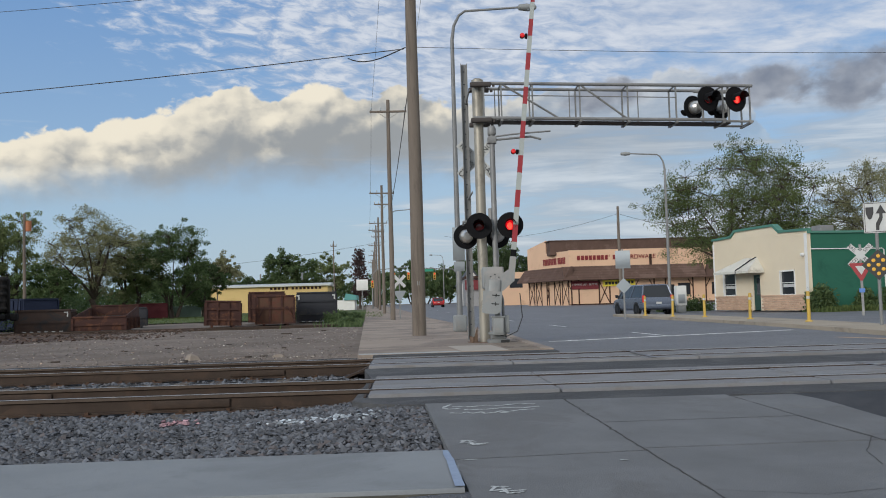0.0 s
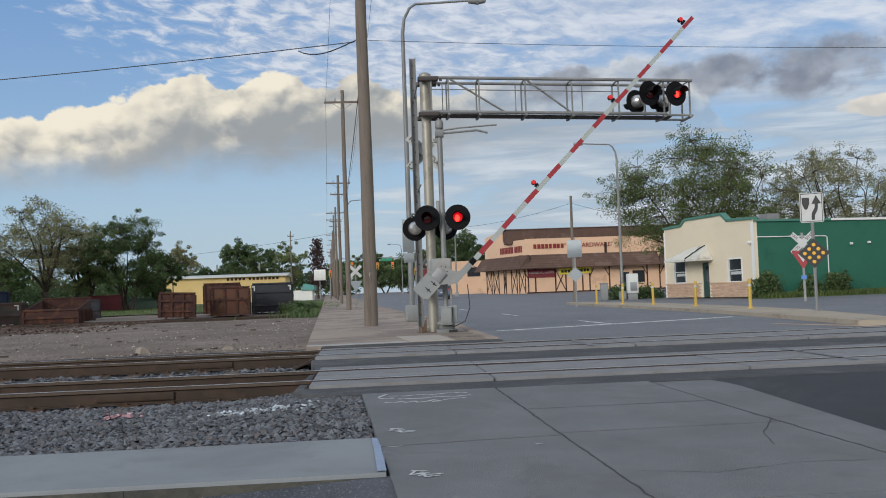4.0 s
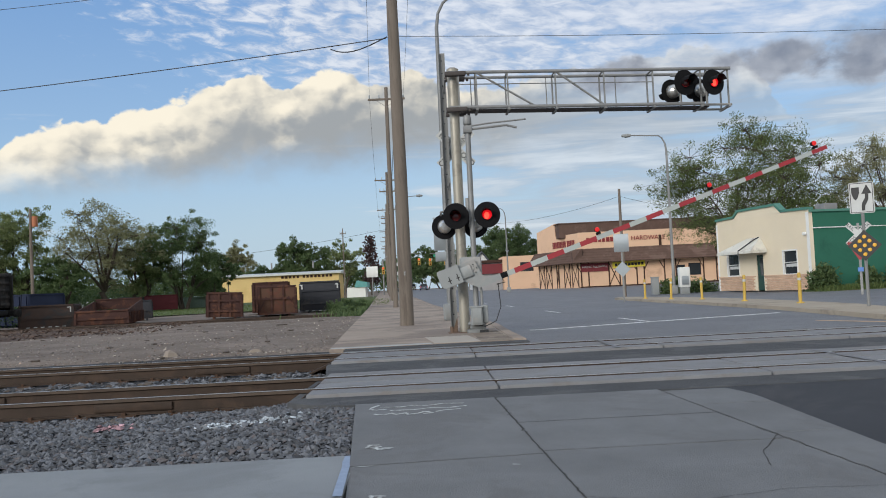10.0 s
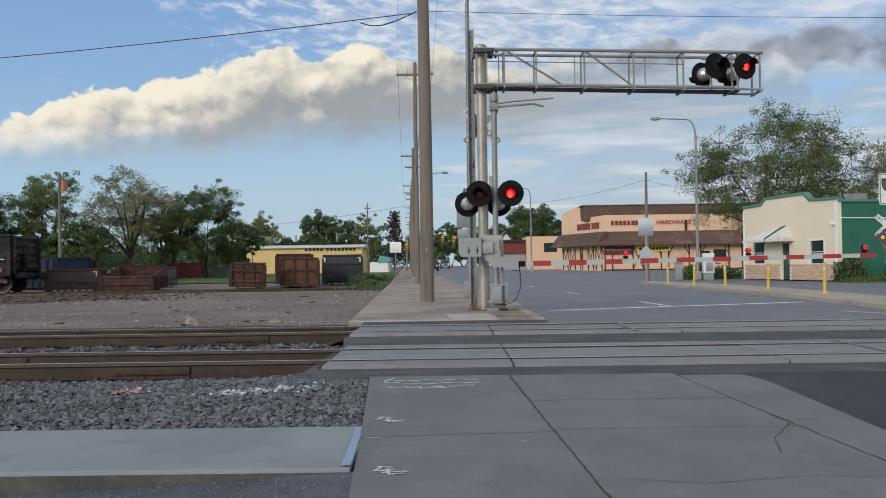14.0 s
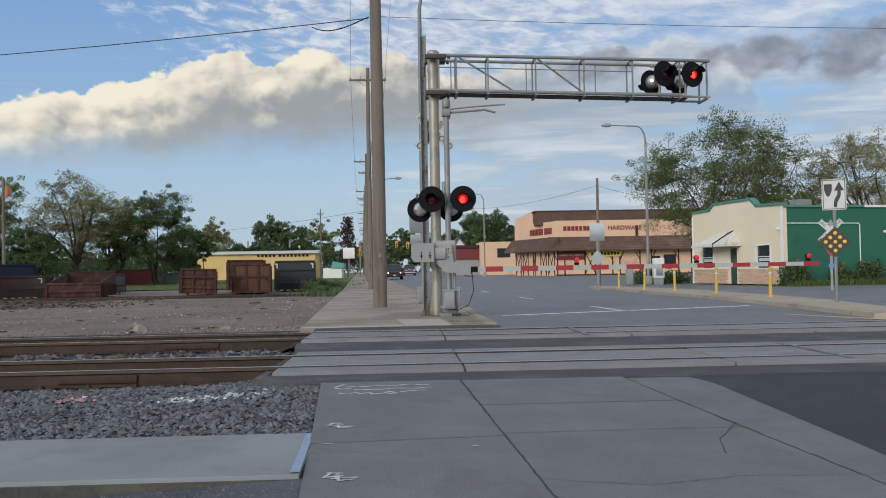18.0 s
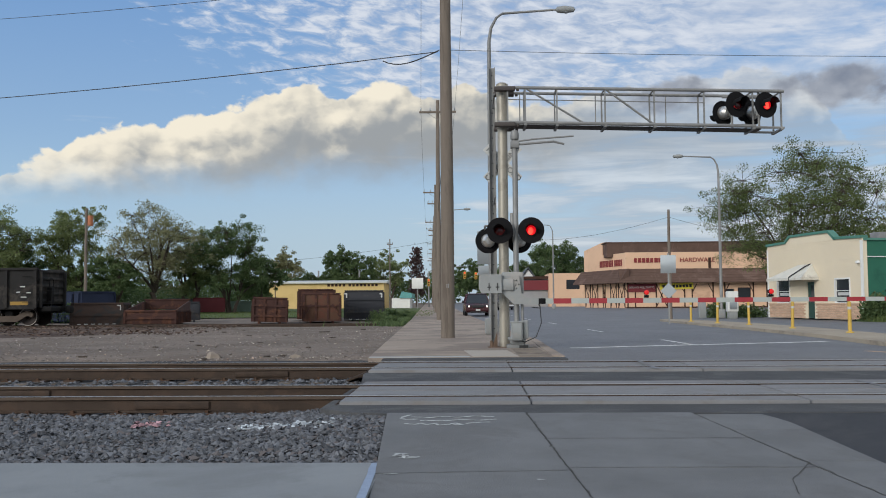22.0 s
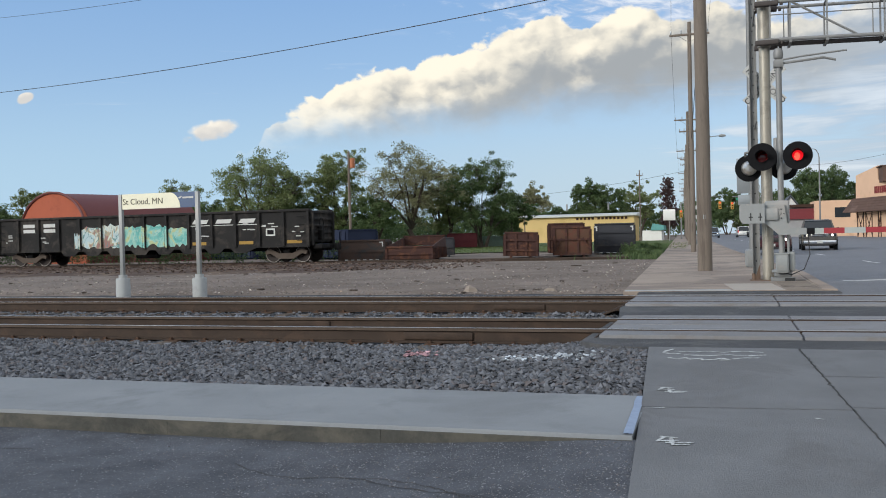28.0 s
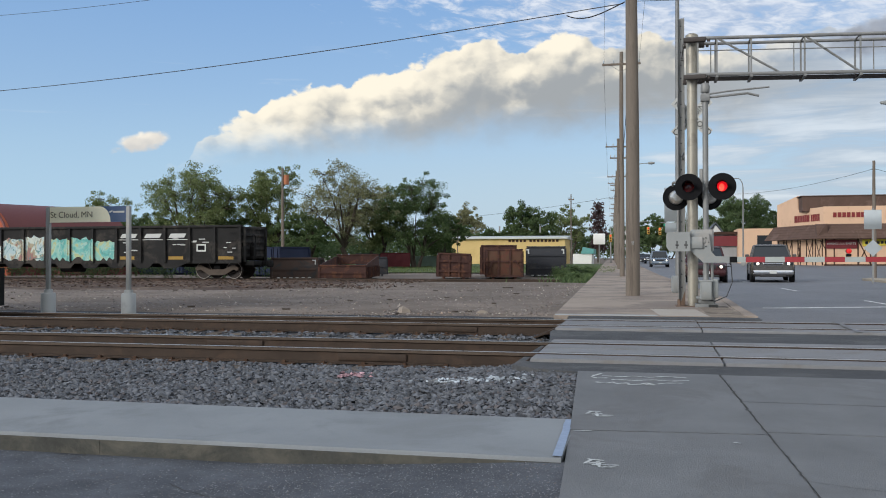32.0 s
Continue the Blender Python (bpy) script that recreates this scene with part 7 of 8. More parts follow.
def kerb_grass(rs):
    k = rs.rand()
    v = 24 + 40 * rs.rand()
    p = street(-1.7 - abs(rs.normal(0, 0.9)), v).translation
    return (p.x, p.y, land(p.x, p.y))


m = Mesh()
m.prism([(-62, 66), (-30, 70), (-3.6, 66), (-4.3, 128), (-60, 128)], 0.0, 0.001)
gv = plane_grid(-62, -4.6, 68, 128, 6, lambda x, y: land(x, y) + 0.06)
structure("lot_grass_ground", gv, GRASS_BED, "patchy grass at the back of the lot", "grass")
grass("lot_grass", "patchy green grass at the back of the lot", lot_grass, 9000, 5, 0.06, 0.24)
grass("pavement_weeds", "weeds and tall grass along the pavement edge", kerb_grass, 4500, 6, 0.08, 0.35, LEAF_DARK)
for i in range(7):
    p = street(-2.4 - 0.6 * (i % 3), 27 + i * 4.5).translation
    bush(p.x, p.y, 0.9 + 0.4 * (i % 2), 0.8, 0.45 + 0.12 * (i % 3), 40 + i, "scrubby weeds beside the pavement", LEAF_DARK, 0.07, 80, "weed_clump")

# ---- rail yard: siding, wagons, containers ----
WAGON_BLACK = mat("wagon_black", (0.02, 0.0195, 0.019), 0.8, 0.0, 0.45, 0.9, 0.25, 20, (0.05, 0.044, 0.038), 0.3, 0.8)
WAGON_DARK = mat("wagon_underframe", (0.01, 0.01, 0.01), 0.85, 0.1, 0.3, 2, 0.2, 20)
WHEEL_STEEL = mat("wheel_steel", (0.04, 0.033, 0.03), 0.7, 0.2, 0.2, 4, 0.1, 30)
RUST_BIN = mat("rust_red_steel", (0.062, 0.032, 0.027), 0.85, 0.1, 0.25, 1.4, 0.3, 25, (0.12, 0.055, 0.035), 0.25, 1.6)
RUST_ORANGE = mat("rust_orange_steel", (0.1, 0.055, 0.037), 0.85, 0.1, 0.25, 1.4, 0.3, 25, (0.12, 0.05, 0.035), 0.28, 1.6)
BLACK_BIN = mat("black_container", (0.022, 0.024, 0.03), 0.6, 0.1, 0.2, 1.2, 0.15, 25, (0.05, 0.045, 0.04), 0.2, 1.2)

sid = thing("siding_track", "old rusty siding track across the dirt lot", "railway track", pose(0, 0, 0))
for y in (44.9, 46.35):
    part("rail", rail_bar(-90, -4, y), RAIL_RUST, sid, "", pose(0, 0, 0.07))
m = Mesh()
x = -70
while x < -5:
    m.box(x, 44.4, -0.28, x + 0.22, 46.9, -0.07)
    x += 0.62
part("ties", m, TIE, sid)


def truck(parent, x):
    """One bogie of a wagon."""
    for s in (-1, 1):
        part("side_frame", Mesh().prism([(-1.25, 0.62), (-0.95, 0.75), (-0.4, 0.5), (0.4, 0.5), (0.95, 0.75), (1.25, 0.62), (1.2, 0.42), (0.95, 0.5), (0.45, 0.2), (-0.45, 0.2), (-0.95, 0.5), (-1.2, 0.42)], -0.08, 0.08, pose(x, s * 0.98, 0, 90)), mat("bogie_rust", (0.1, 0.08, 0.065), 0.8, 0.2, 0.25, 3, 0.2, 30) if "bogie_rust" not in bpy.data.materials else bpy.data.materials["bogie_rust"], parent, "rust-brown bogie frame")
        for k in (-0.13, 0.0, 0.13):
            part("spring", Mesh().tube([(x + k, s * 1.0, 0.24), (x + k, s * 1.0, 0.5)], 0.05, 8), WAGON_DARK, parent)
        for a in (-0.88, 0.88):
            w = part("wheel", Mesh().lathe([(0.0, -0.05), (0.12, -0.07), (0.16, -0.02), (0.36, -0.03), (0.42, -0.06), (0.455, -0.06), (0.455, 0.06), (0.48, 0.06), (0.48, 0.08), (0.0, 0.08)], pose(x + a, s * 0.74, 0.455, 90 * s), 24), WHEEL_STEEL, parent)
            part("tread", Mesh().lathe([(0.425, -0.064), (0.452, -0.064), (0.452, -0.061), (0.425, -0.061)], pose(x + a, s * 0.74, 0.455, 90 * s), 24), mat("wheel_rim", (0.26, 0.24, 0.22), 0.55, 0.4) if "wheel_rim" not in bpy.data.materials else bpy.data.materials["wheel_rim"], w, "worn bright wheel rim")
    part("bolster", Mesh().box(x - 0.2, -1.0, 0.45, x + 0.2, 1.0, 0.75, None, 0.03), WAGON_DARK, parent)
    for a in (-0.88, 0.88):
        part("axle", Mesh().tube([(x + a, -0.9, 0.455), (x + a, 0.9, 0.455)], 0.08, 10), WAGON_DARK, parent)


def spray_material(name, cols):
    """Sprayed letters: bent colour fields with pale outlines."""
    m = bpy.data.materials.new(name)
    m.use_nodes = True
    N = Nodes(m.node_tree)
    p = N.n("ShaderNodeBsdfPrincipled", i_Roughness=0.65)
    out = N.n("ShaderNodeOutputMaterial")
    N.put(out.inputs[0], p.outputs[0])
    co = N.n("ShaderNodeTexCoord").outputs["Object"]
    co = N.vec("MULTIPLY", co, (1.0, 0.0, 0.7))
    n1 = N.noise(co, 1.15, 2, 0.5, 1.4)
    n2 = N.noise(N.vec("ADD", co, (9.0, 0.0, 4.0)), 1.5, 2, 0.5, 1.2)
    c = cols[0]
    for i, k in enumerate(cols[1:-1]):
        c = N.mix(N.ramp(n2, 0.42 + 0.07 * i, 0.44 + 0.07 * i), c, k)
    band = N.math("ABSOLUTE", N.math("SUBTRACT", N.math("FRACT", N.math("MULTIPLY", n1, 5.0)), 0.5))
    c = N.mix(N.ramp(band, 0.06, 0.1, 0.85, 0.0), c, cols[-1])
    fade = N.noise(co, 7, 4)
    c = N.mix(N.ramp(fade, 0.5, 0.75, 0.0, 0.5), c, (0.1, 0.12, 0.12))
    N.put(p.inputs["Base Color"], c)
    return m


SPRAY_A = spray_material("spray_pale", [(0.38, 0.5, 0.52), (0.5, 0.56, 0.5), (0.35, 0.3, 0.2), (0.28, 0.14, 0.12), (0.06, 0.2, 0.2)])
SPRAY_B = spray_material("spray_teal", [(0.09, 0.36, 0.32), (0.14, 0.42, 0.38), (0.24, 0.48, 0.4), (0.4, 0.46, 0.24), (0.32, 0.52, 0.46)])


def spray(t, k, xa, xb, W, zb, rnd):
    """Sprayed lettering on one panel and on the rib beside it."""
    mt = SPRAY_A if k < 6 else SPRAY_B
    if k == 3:
        xa = xa + 0.75 * (xb - xa)
    hi = zb + (0.95, 1.3, 1.42, 1.25, 1.3, 1.15)[k - 3]
    lo = zb - 0.1
    n = 7
    top = [(xb - (xb - xa) * i / n, hi - rnd.uniform(0, 0.22)) for i in range(n + 1)]
    bot = [(xa + (xb - xa) * i / n, lo + rnd.uniform(0.0, 0.3)) for i in range(n + 1)]
    part("graffiti", Mesh().prism(bot + top, 0.002, 0.004, pose(0, -W - 0.002, 0, 90)), mt, t, "sprayed colour lettering")
    if k < 8 and k != 5:
        x = xb + 0.09
        part("graffiti", Mesh().prism([(x - 0.062, lo + 0.1), (x + 0.062, lo + 0.05), (x + 0.06, hi - 0.15), (x - 0.06, hi - 0.1)], 0.002, 0.004, pose(0, -W - 0.122, 0, 90)), mt, t, "sprayed colour lettering")


def wagon(x0, x1, label, graffiti):
    L = x1 - x0
    t = thing("gondola_wagon", label, "railway wagon", pose(x0, 45.62, 0.073), "gondola wagons")
    W, zb, zt = 1.42, 0.98, 2.72
    part("side", Mesh().box(0.4, -W, zb, L - 0.4, -W + 0.06, zt), WAGON_BLACK, t)
    part("side", Mesh().box(0.4, W - 0.06, zb, L - 0.4, W, zt), WAGON_BLACK, t)
    part("floor_pan", Mesh().box(0.4, -W + 0.07, zb, L - 0.4, W - 0.07, zb + 0.1), WAGON_DARK, t)
    for xe in (0.4, L - 0.46):
        e = part("end_wall", Mesh().box(xe, -W, zb, xe + 0.06, W, zt + 0.05), WAGON_BLACK, t)
        for k in range(5):
            z = zb + 0.2 + k * 0.36
            part("end_rib", Mesh().box(xe - 0.08 if xe < 1 else xe + 0.06, -W, z, xe if xe < 1 else xe + 0.14, W, z + 0.14, None, 0.02), WAGON_BLACK, e)
    part("top_rail", Mesh().box(0.35, -W - 0.1, zt, L - 0.35, -W + 0.08, zt + 0.13, None, 0.02), WAGON_BLACK, t)
    part("top_rail", Mesh().box(0.35, W - 0.08, zt, L - 0.35, W + 0.1, zt + 0.13, None, 0.02), WAGON_BLACK, t)
    n = 14
    for k in range(n + 1):
        x = 0.46 + (L - 0.92) * k / n
        for s in (-1, 1):
            m = Mesh()
            m.prism([(x - 0.09, zb - 0.1), (x + 0.09, zb - 0.1), (x + 0.07, zt), (x - 0.07, zt)], 0.0, 0.12, pose(0, s * W if s < 0 else W + 0.12, 0, 90))
            part("side_rib", m, WAGON_BLACK, t)
    pts = [(L - 0.4, zb), (L - 0.4, zb - 0.16), (L - 3.6, zb - 0.16)]
    x = L - 4.2
    while x > 4.6:
        pts += [(x, zb - 0.42), (x - 0.7, zb - 0.42), (x - 0.95, zb - 0.16), (x - 1.35, zb - 0.16)]
        x -= 1.6
    pts += [(0.4, zb - 0.16), (0.4, zb)]
    part("side_sill", Mesh().prism(pts, 0, 0.05, pose(0, -W + 0.02, 0, 90)), WAGON_BLACK, t)
    part("centre_sill", Mesh().box(-0.1, -0.25, 0.62, L + 0.1, 0.25, 0.97), WAGON_DARK, t)
    for xe, s in ((0, -1), (L, 1)):
        part("coupler", Mesh().box(xe, -0.12, 0.68, xe + s * 0.5, 0.12, 0.92, None, 0.03).box(xe + s * 0.42, -0.2, 0.62, xe + s * 0.75, 0.16, 0.98, None, 0.06), WAGON_DARK, t)
        for k in range(5):
            z = 0.75 + k * 0.42
            part("ladder_rung", Mesh().tube([(xe - s * 0.6, -W - 0.16, z), (xe - s * 1.05, -W - 0.16, z)], 0.015, 5), WAGON_DARK, t)
    for s in (-1, 1):
        part("end_sill", Mesh().box(L - 0.3, s * 0.75 - 0.5, 0.72, L + 0.25, s * 0.75 + 0.5, 0.95, None, 0.02), WAGON_DARK, t)
        part("corner_stanchion", Mesh().box(L - 0.34, s * 1.3 - 0.06, 0.9, L - 0.2, s * 1.3 + 0.06, 2.72, None, 0.01), WAGON_BLACK, t)
        part("grab_iron", Mesh().tube([(L + 0.22, s * 1.2, 0.95), (L + 0.26, s * 1.2, 1.7), (L - 0.2, s * 1.2, 1.75)], 0.02, 6), WAGON_DARK, t)
    part("brake_wheel", Mesh().lathe([(0.24, -0.02), (0.28, 0.0), (0.24, 0.02), (0.22, 0.0)], pose(L - 0.12, -0.5, 2.1, 0, 90), 20), WAGON_DARK, t, "brake wheel")
    part("brake_gear", Mesh().box(L - 0.3, -0.6, 1.2, L - 0.05, -0.3, 1.9, None, 0.03), WAGON_DARK, t)
    part("air_tank", Mesh().tube([(L * 0.45, -0.6, 0.55), (L * 0.45 + 1.4, -0.6, 0.55)], 0.2, 12), WAGON_DARK, t)
    truck(t, 2.3)
    truck(t, L - 2.0)
    if graffiti:
        rnd = random.Random(12)
        cell = (L - 0.92) / n
        for k in range(n):
            xa, xb = 0.46 + cell * k + 0.09, 0.46 + cell * (k + 1) - 0.09
            if 3 <= k <= 8:
                spray(t, k, xa, xb, W, zb, rnd)
            if k in (0, 2, 9, 11, 12, 13):
                for j in range(4):
                    z = zb + 0.3 + rnd.random() * 0.9
                    w2 = rnd.uniform(0.12, 0.4)
                    x2 = xa + rnd.random() * max(0.01, xb - xa - w2 - 0.1)
                    part("stencil_bar", Mesh().box(x2, -W - 0.006, z, x2 + w2, -W - 0.002, z + 0.05), WHITE_SHEET, t, "small white stencil bar")
            if k in (9, 10, 11):
                part("logo_bar", Mesh().prism([(xa + 0.1, 2.2), (xb - 0.25, 2.2), (xb - 0.12, 2.42), (xa + 0.25, 2.42)], 0.002, 0.005, pose(0, -W - 0.002, 0, 90)), WHITE_SHEET, t, "plain white slanted mark")
                part("logo_line", Mesh().box(xa, -W - 0.006, 2.08, xb, -W - 0.002, 2.12), WHITE_SHEET, t)
            if k in (1, 2):
                for z in (2.28, 1.98):
                    part("number_bar", Mesh().box(xa + 0.25, -W - 0.006, z, xb - 0.2, -W - 0.002, z + 0.2), WHITE_SHEET, t, "plain white bar in place of numbers")
            if k == 12:
                part("white_plate", Mesh().box(xa + 0.3, -W - 0.008, 1.45, xa + 0.85, -W - 0.002, 1.85), WHITE_SHEET, t)
                part("plate_centre", Mesh().box(xa + 0.38, -W - 0.012, 1.53, xa + 0.77, -W - 0.009, 1.77), BLACK, t)
            if k in (9, 11, 13):
                part("yellow_strip", Mesh().box(xa + 0.1, -W - 0.006, zb + 0.05, xb - 0.3, -W - 0.002, zb + 0.22), mat("ochre_strip", (0.32, 0.2, 0.05), 0.7) if "ochre_strip" not in bpy.data.materials else bpy.data.materials["ochre_strip"], t, "faded ochre strip")
    return t


wagon(-41.6, -20.3, "black open gondola wagon covered in teal graffiti on the siding", True)
wagon(-64.2, -42.9, "black open gondola wagon coupled behind the first", False)


def container(at, L, W, H, material, label, ribs=3, bars=2, rib_mat=None, arch=False):
    """An open-topped roll-off container: its end faces -y, its length runs along +y."""
    rib_mat = rib_mat or material
    t = thing("roll_off_container", label, "waste container", at, "roll-off containers")
    part("end_panel", Mesh().box(-W / 2, 0, 0.15, W / 2, 0.06, H, None, 0.01), material, t)
    part("back_panel", Mesh().box(-W / 2, L - 0.06, 0.15, W / 2, L, H, None, 0.01), material, t)
    for s in (-1, 1):
        sd = part("side_panel", Mesh().box(s * W / 2 - 0.03, 0.06, 0.15, s * W / 2 + 0.03, L - 0.06, H), material, t)
        for k in range(max(3, int(L / 0.6))):
            y = 0.2 + (L - 0.4) * k / (max(3, int(L / 0.6)) - 1)
            part("side_rib", Mesh().box(s * W / 2 + (0.03 if s > 0 else -0.11), y - 0.04, 0.15, s * W / 2 + (0.11 if s > 0 else -0.03), y + 0.04, H - 0.05), rib_mat, sd)
        part("top_rim", Mesh().box(s * W / 2 - 0.06, 0, H, s * W / 2 + 0.06, L, H + 0.08, None, 0.01), rib_mat, t)
        part("skid", Mesh().box(s * W * 0.32 - 0.06, 0.05, 0.0, s * W * 0.32 + 0.06, L, 0.15), rib_mat, t)
    part("end_rim", Mesh().box(-W / 2 - 0.02, -0.05, H - 0.02, W / 2 + 0.02, 0.08, H + 0.08, None, 0.01), rib_mat, t)
    part("floor_plate", Mesh().box(-W / 2 + 0.04, 0.06, 0.16, W / 2 - 0.04, L - 0.06, 0.22), material, t)
    for k in range(ribs + 2):
        x = -W / 2 + W * k / (ribs + 1)
        part("end_post", Mesh().box(x - 0.05, -0.07, 0.15, x + 0.05, -0.002, H - 0.03), rib_mat, t)
    for k in range(bars):
        z = 0.2 + (H - 0.3) * (k + 0.5) / bars if not arch else (0.2, H * 0.62)[k % 2]
        part("end_bar", Mesh().box(-W / 2, -0.09, z - 0.05, W / 2, -0.075, z + 0.05), rib_mat, t)
    if arch:
        for s in (-1, 1):
            part("brace", Mesh().box(-0.04, -0.1, 0, 0.04, -0.08, 0.75, pose(s * W * 0.48, 0, H * 0.28, 0, -s * 28 + 0, 0)), rib_mat, t)
    return t


def yard(az, D, lean=0.0, turn=0.0):
    x, y = at_az(az, D)
    return pose(x, y, land(x, y) - 0.02, 0, lean, -az + turn)


c1 = container(yard(-6.7, 57.0), 5.5, 2.35, 1.9, BLACK_BIN, "black steel roll-off container with white corner marks", 0, 2)
for s in (-1, 1):
    part("corner_mark", Mesh().box(s * 1.1 - 0.14, -0.1, 1.72, s * 1.1 + 0.04, -0.092, 1.8).box(s * 1.1 - 0.04, -0.1, 1.5, s * 1.1 + 0.04, -0.092, 1.72), WHITE_SHEET, c1, "white reflective corner mark")
for k in range(5):
    part("reflector", Mesh().box(-0.95 + k * 0.42, -0.1, 0.12, -0.75 + k * 0.42, -0.092, 0.17), WHITE_SHEET, c1)
container(yard(-9.35, 51.0), 5.0, 1.98, 1.66, RUST_ORANGE, "rusty orange-brown roll-off container with braced end", 2, 2, RUST_BIN, True)
container(yard(-9.75, 58.5), 4.0, 2.15, 2.0, RUST_BIN, "rust-red container standing behind another", 1, 1)
container(yard(-12.6, 49.5, 2.0), 4.6, 1.75, 1.4, RUST_BIN, "small tilted rust-red open container", 2, 2)
low = container(yard(-19.7, 49.5, 0, -9), 6.2, 2.55, 0.8, RUST_BIN, "low open rust-brown container with ribbed sides", 0, 1, RUST_BIN)
for s in (-1, 1):
    part("side_wedge", Mesh().prism([(0.3, 0.88), (6.2, 0.88), (6.2, 1.35), (5.6, 1.35)], s * 1.275 - 0.03, s * 1.275 + 0.03, pose(0, 0, 0, 90, 0, 90)), RUST_BIN, low, "side rising to the back")
part("back_gate", Mesh().box(-1.24, 6.1, 0.88, 1.24, 6.16, 1.4), RUST_BIN, low, "higher back gate")
part("back_rim", Mesh().box(-1.3, 6.06, 1.4, 1.3, 6.2, 1.48, None, 0.01), RUST_BIN, low)
brown_bin = container(yard(-22.7, 50.5, 0, -5), 6.2, 2.5, 1.22, mat("brown_container", (0.08, 0.055, 0.045), 0.8, 0.1, 0.25, 1.2, 0.2, 25, (0.05, 0.05, 0.05), 0.3, 1.0), "low dark brown container beside the wagon", 0, 1)
for k in range(6):
    part("reflector", Mesh().box(-0.95 + k * 0.34, -0.1, 0.16, -0.78 + k * 0.34, -0.092, 0.2), WHITE_SHEET, brown_bin, "white reflective dash")
part("corner_mark", Mesh().box(0.98, -0.1, 1.12, 1.18, -0.092, 1.17).box(1.13, -0.1, 0.9, 1.18, -0.092, 1.12), WHITE_SHEET, brown_bin, "white corner mark")
container(yard(-17.6, 60, 0, 0), 3.0, 1.5, 1.25, BLACK_BIN, "dark blue-black container behind the others", 0, 1)
container(pose(-22.6, 56.0, -0.06, 0, 0, 60), 7.0, 2.4, 1.9, mat("navy_container", (0.02, 0.028, 0.055), 0.7, 0.1, 0.2, 1, 0.15, 25), "long navy container parked behind the wagon", 0, 1)
container(pose(-33, 62.0, -0.06, 0, 0, 60), 7.0, 2.4, 1.9, bpy.data.materials["navy_container"], "long navy container parked behind the wagon", 0, 1)
container(yard(-16.3, 95), 2.5, 3.0, 1.55, mat("maroon_container", (0.11, 0.025, 0.03), 0.7, 0.1, 0.2, 1, 0.15, 25), "maroon shipping container under the trees", 3, 1)
container(yard(-18.0, 96), 2.5, 2.5, 1.5, mat("slate_container", (0.06, 0.075, 0.08), 0.7, 0.1, 0.2, 1, 0.15, 25), "slate grey shipping container under the trees", 3, 1)
container(yard(-14.2, 100), 2.5, 2.8, 1.2, mat("pale_green_container", (0.2, 0.27, 0.22), 0.7, 0.1, 0.2, 1, 0.15, 25), "pale green container under the trees", 2, 1)

# poles at the back of the lot
x, y = at_az(-23.4, 72)
pole_b = utility_pole(pose(x, y, 0), 8.3, 0.13, [], "wooden pole with an orange box at the back of the lot")
part("transformer", Mesh().tube([(0.3, 0, 7.0), (0.3, 0, 7.75)], 0.2, 12), plain("orange_box", (0.4, 0.14, 0.06), 0.6), pole_b, "small orange transformer")
x, y = at_az(-45.1, 100)
utility_pole(pose(x, y, 0), 8.2, 0.15, [(7.6, 2.2), (6.6, 1.5)], "wooden utility pole with crossarms beyond the wagons")
x, y = at_az(-5.1, 120)
utility_pole(pose(x, y, 0.3), 9.3, 0.1, [(8.6, 0.8)], "slim pole beyond the workshop")
x, y = at_az(-12.3, 118)
utility_pole(pose(x, y, 0.3), 4.5, 0.08, [], "thin short pole beside the workshop")
x, y = at_az(33.3, 78)
utility_pole(pose(x, y, 0), 7.6, 0.12, [(7.2, 1.6)], "wooden utility pole beyond the green wing")
brown = thing("brown_roof_house", "low house with brown roof beyond the green wing", "house", pose(41, 62, 0))
part("wall", Mesh().box(0, 0, -0.1, 14, 8, 2.9), mat("dull_wall", (0.25, 0.22, 0.2), 0.85), brown)
part("roof", Mesh().prism([(-0.6, 2.8), (4, 4.6), (8.6, 2.8)], -0.5, 14.5, pose(0, 0, 0, 90, 0, 90)), BROWN_ROOF, brown)

# far end of the street: signals and a board
for u, v, w in ((-0.6, 118, 5.5), (12.8, 122, -6.0)):
    m0 = street(u, v, lift(138))
    tl = thing("traffic_signal", "traffic signal on a curved mast arm far up the street", "traffic signal", m0, "distant traffic signals")
    part("mast", Mesh().tube([(0, 0, 0), (0, 0, 5.2), (w * 0.12, 0, 5.9), (w, 0, 6.2)], [0.12, 0.09, 0.07, 0.05], 8), STEEL, tl)
    if w < 0:
        part("street_plate", Mesh().box(w * 0.75 - 0.95, -0.12, 5.6, w * 0.75 + 0.75, -0.1, 6.0), plain("plate_green", (0.03, 0.26, 0.15), 0.5), tl, "blank green street plate")
    for x in (0.0, w * 0.6, w):
        hd = part("signal_head", Mesh().box(x - 0.2, -0.3, 4.3 if x else 3.2, x + 0.2, -0.1, 5.4 if x else 4.3, None, 0.03), mat("signal_yellow", (0.5, 0.3, 0.05), 0.6) if "signal_yellow" not in bpy.data.materials else bpy.data.materials["signal_yellow"], tl, "yellow signal head")
        for k in range(3):
            part("signal_lens", Mesh().lathe([(0.0, 0.02), (0.12, 0.0)], pose(x, -0.31, (4.5 if x else 3.4) + 0.35 * k, 90), 10), RED_LIT if k == 2 else RED_OFF, hd)
x, y = at_az(-3.35, 118)
bb = thing("white_board", "blank white sign board on a post beside the pavement", "sign board", pose(x, y, lift(y)))
part("board", Mesh().box(-0.75, -0.1, 2.6, 0.75, 0.1, 4.0, None, 0.02), WHITE_TRIM, bb)
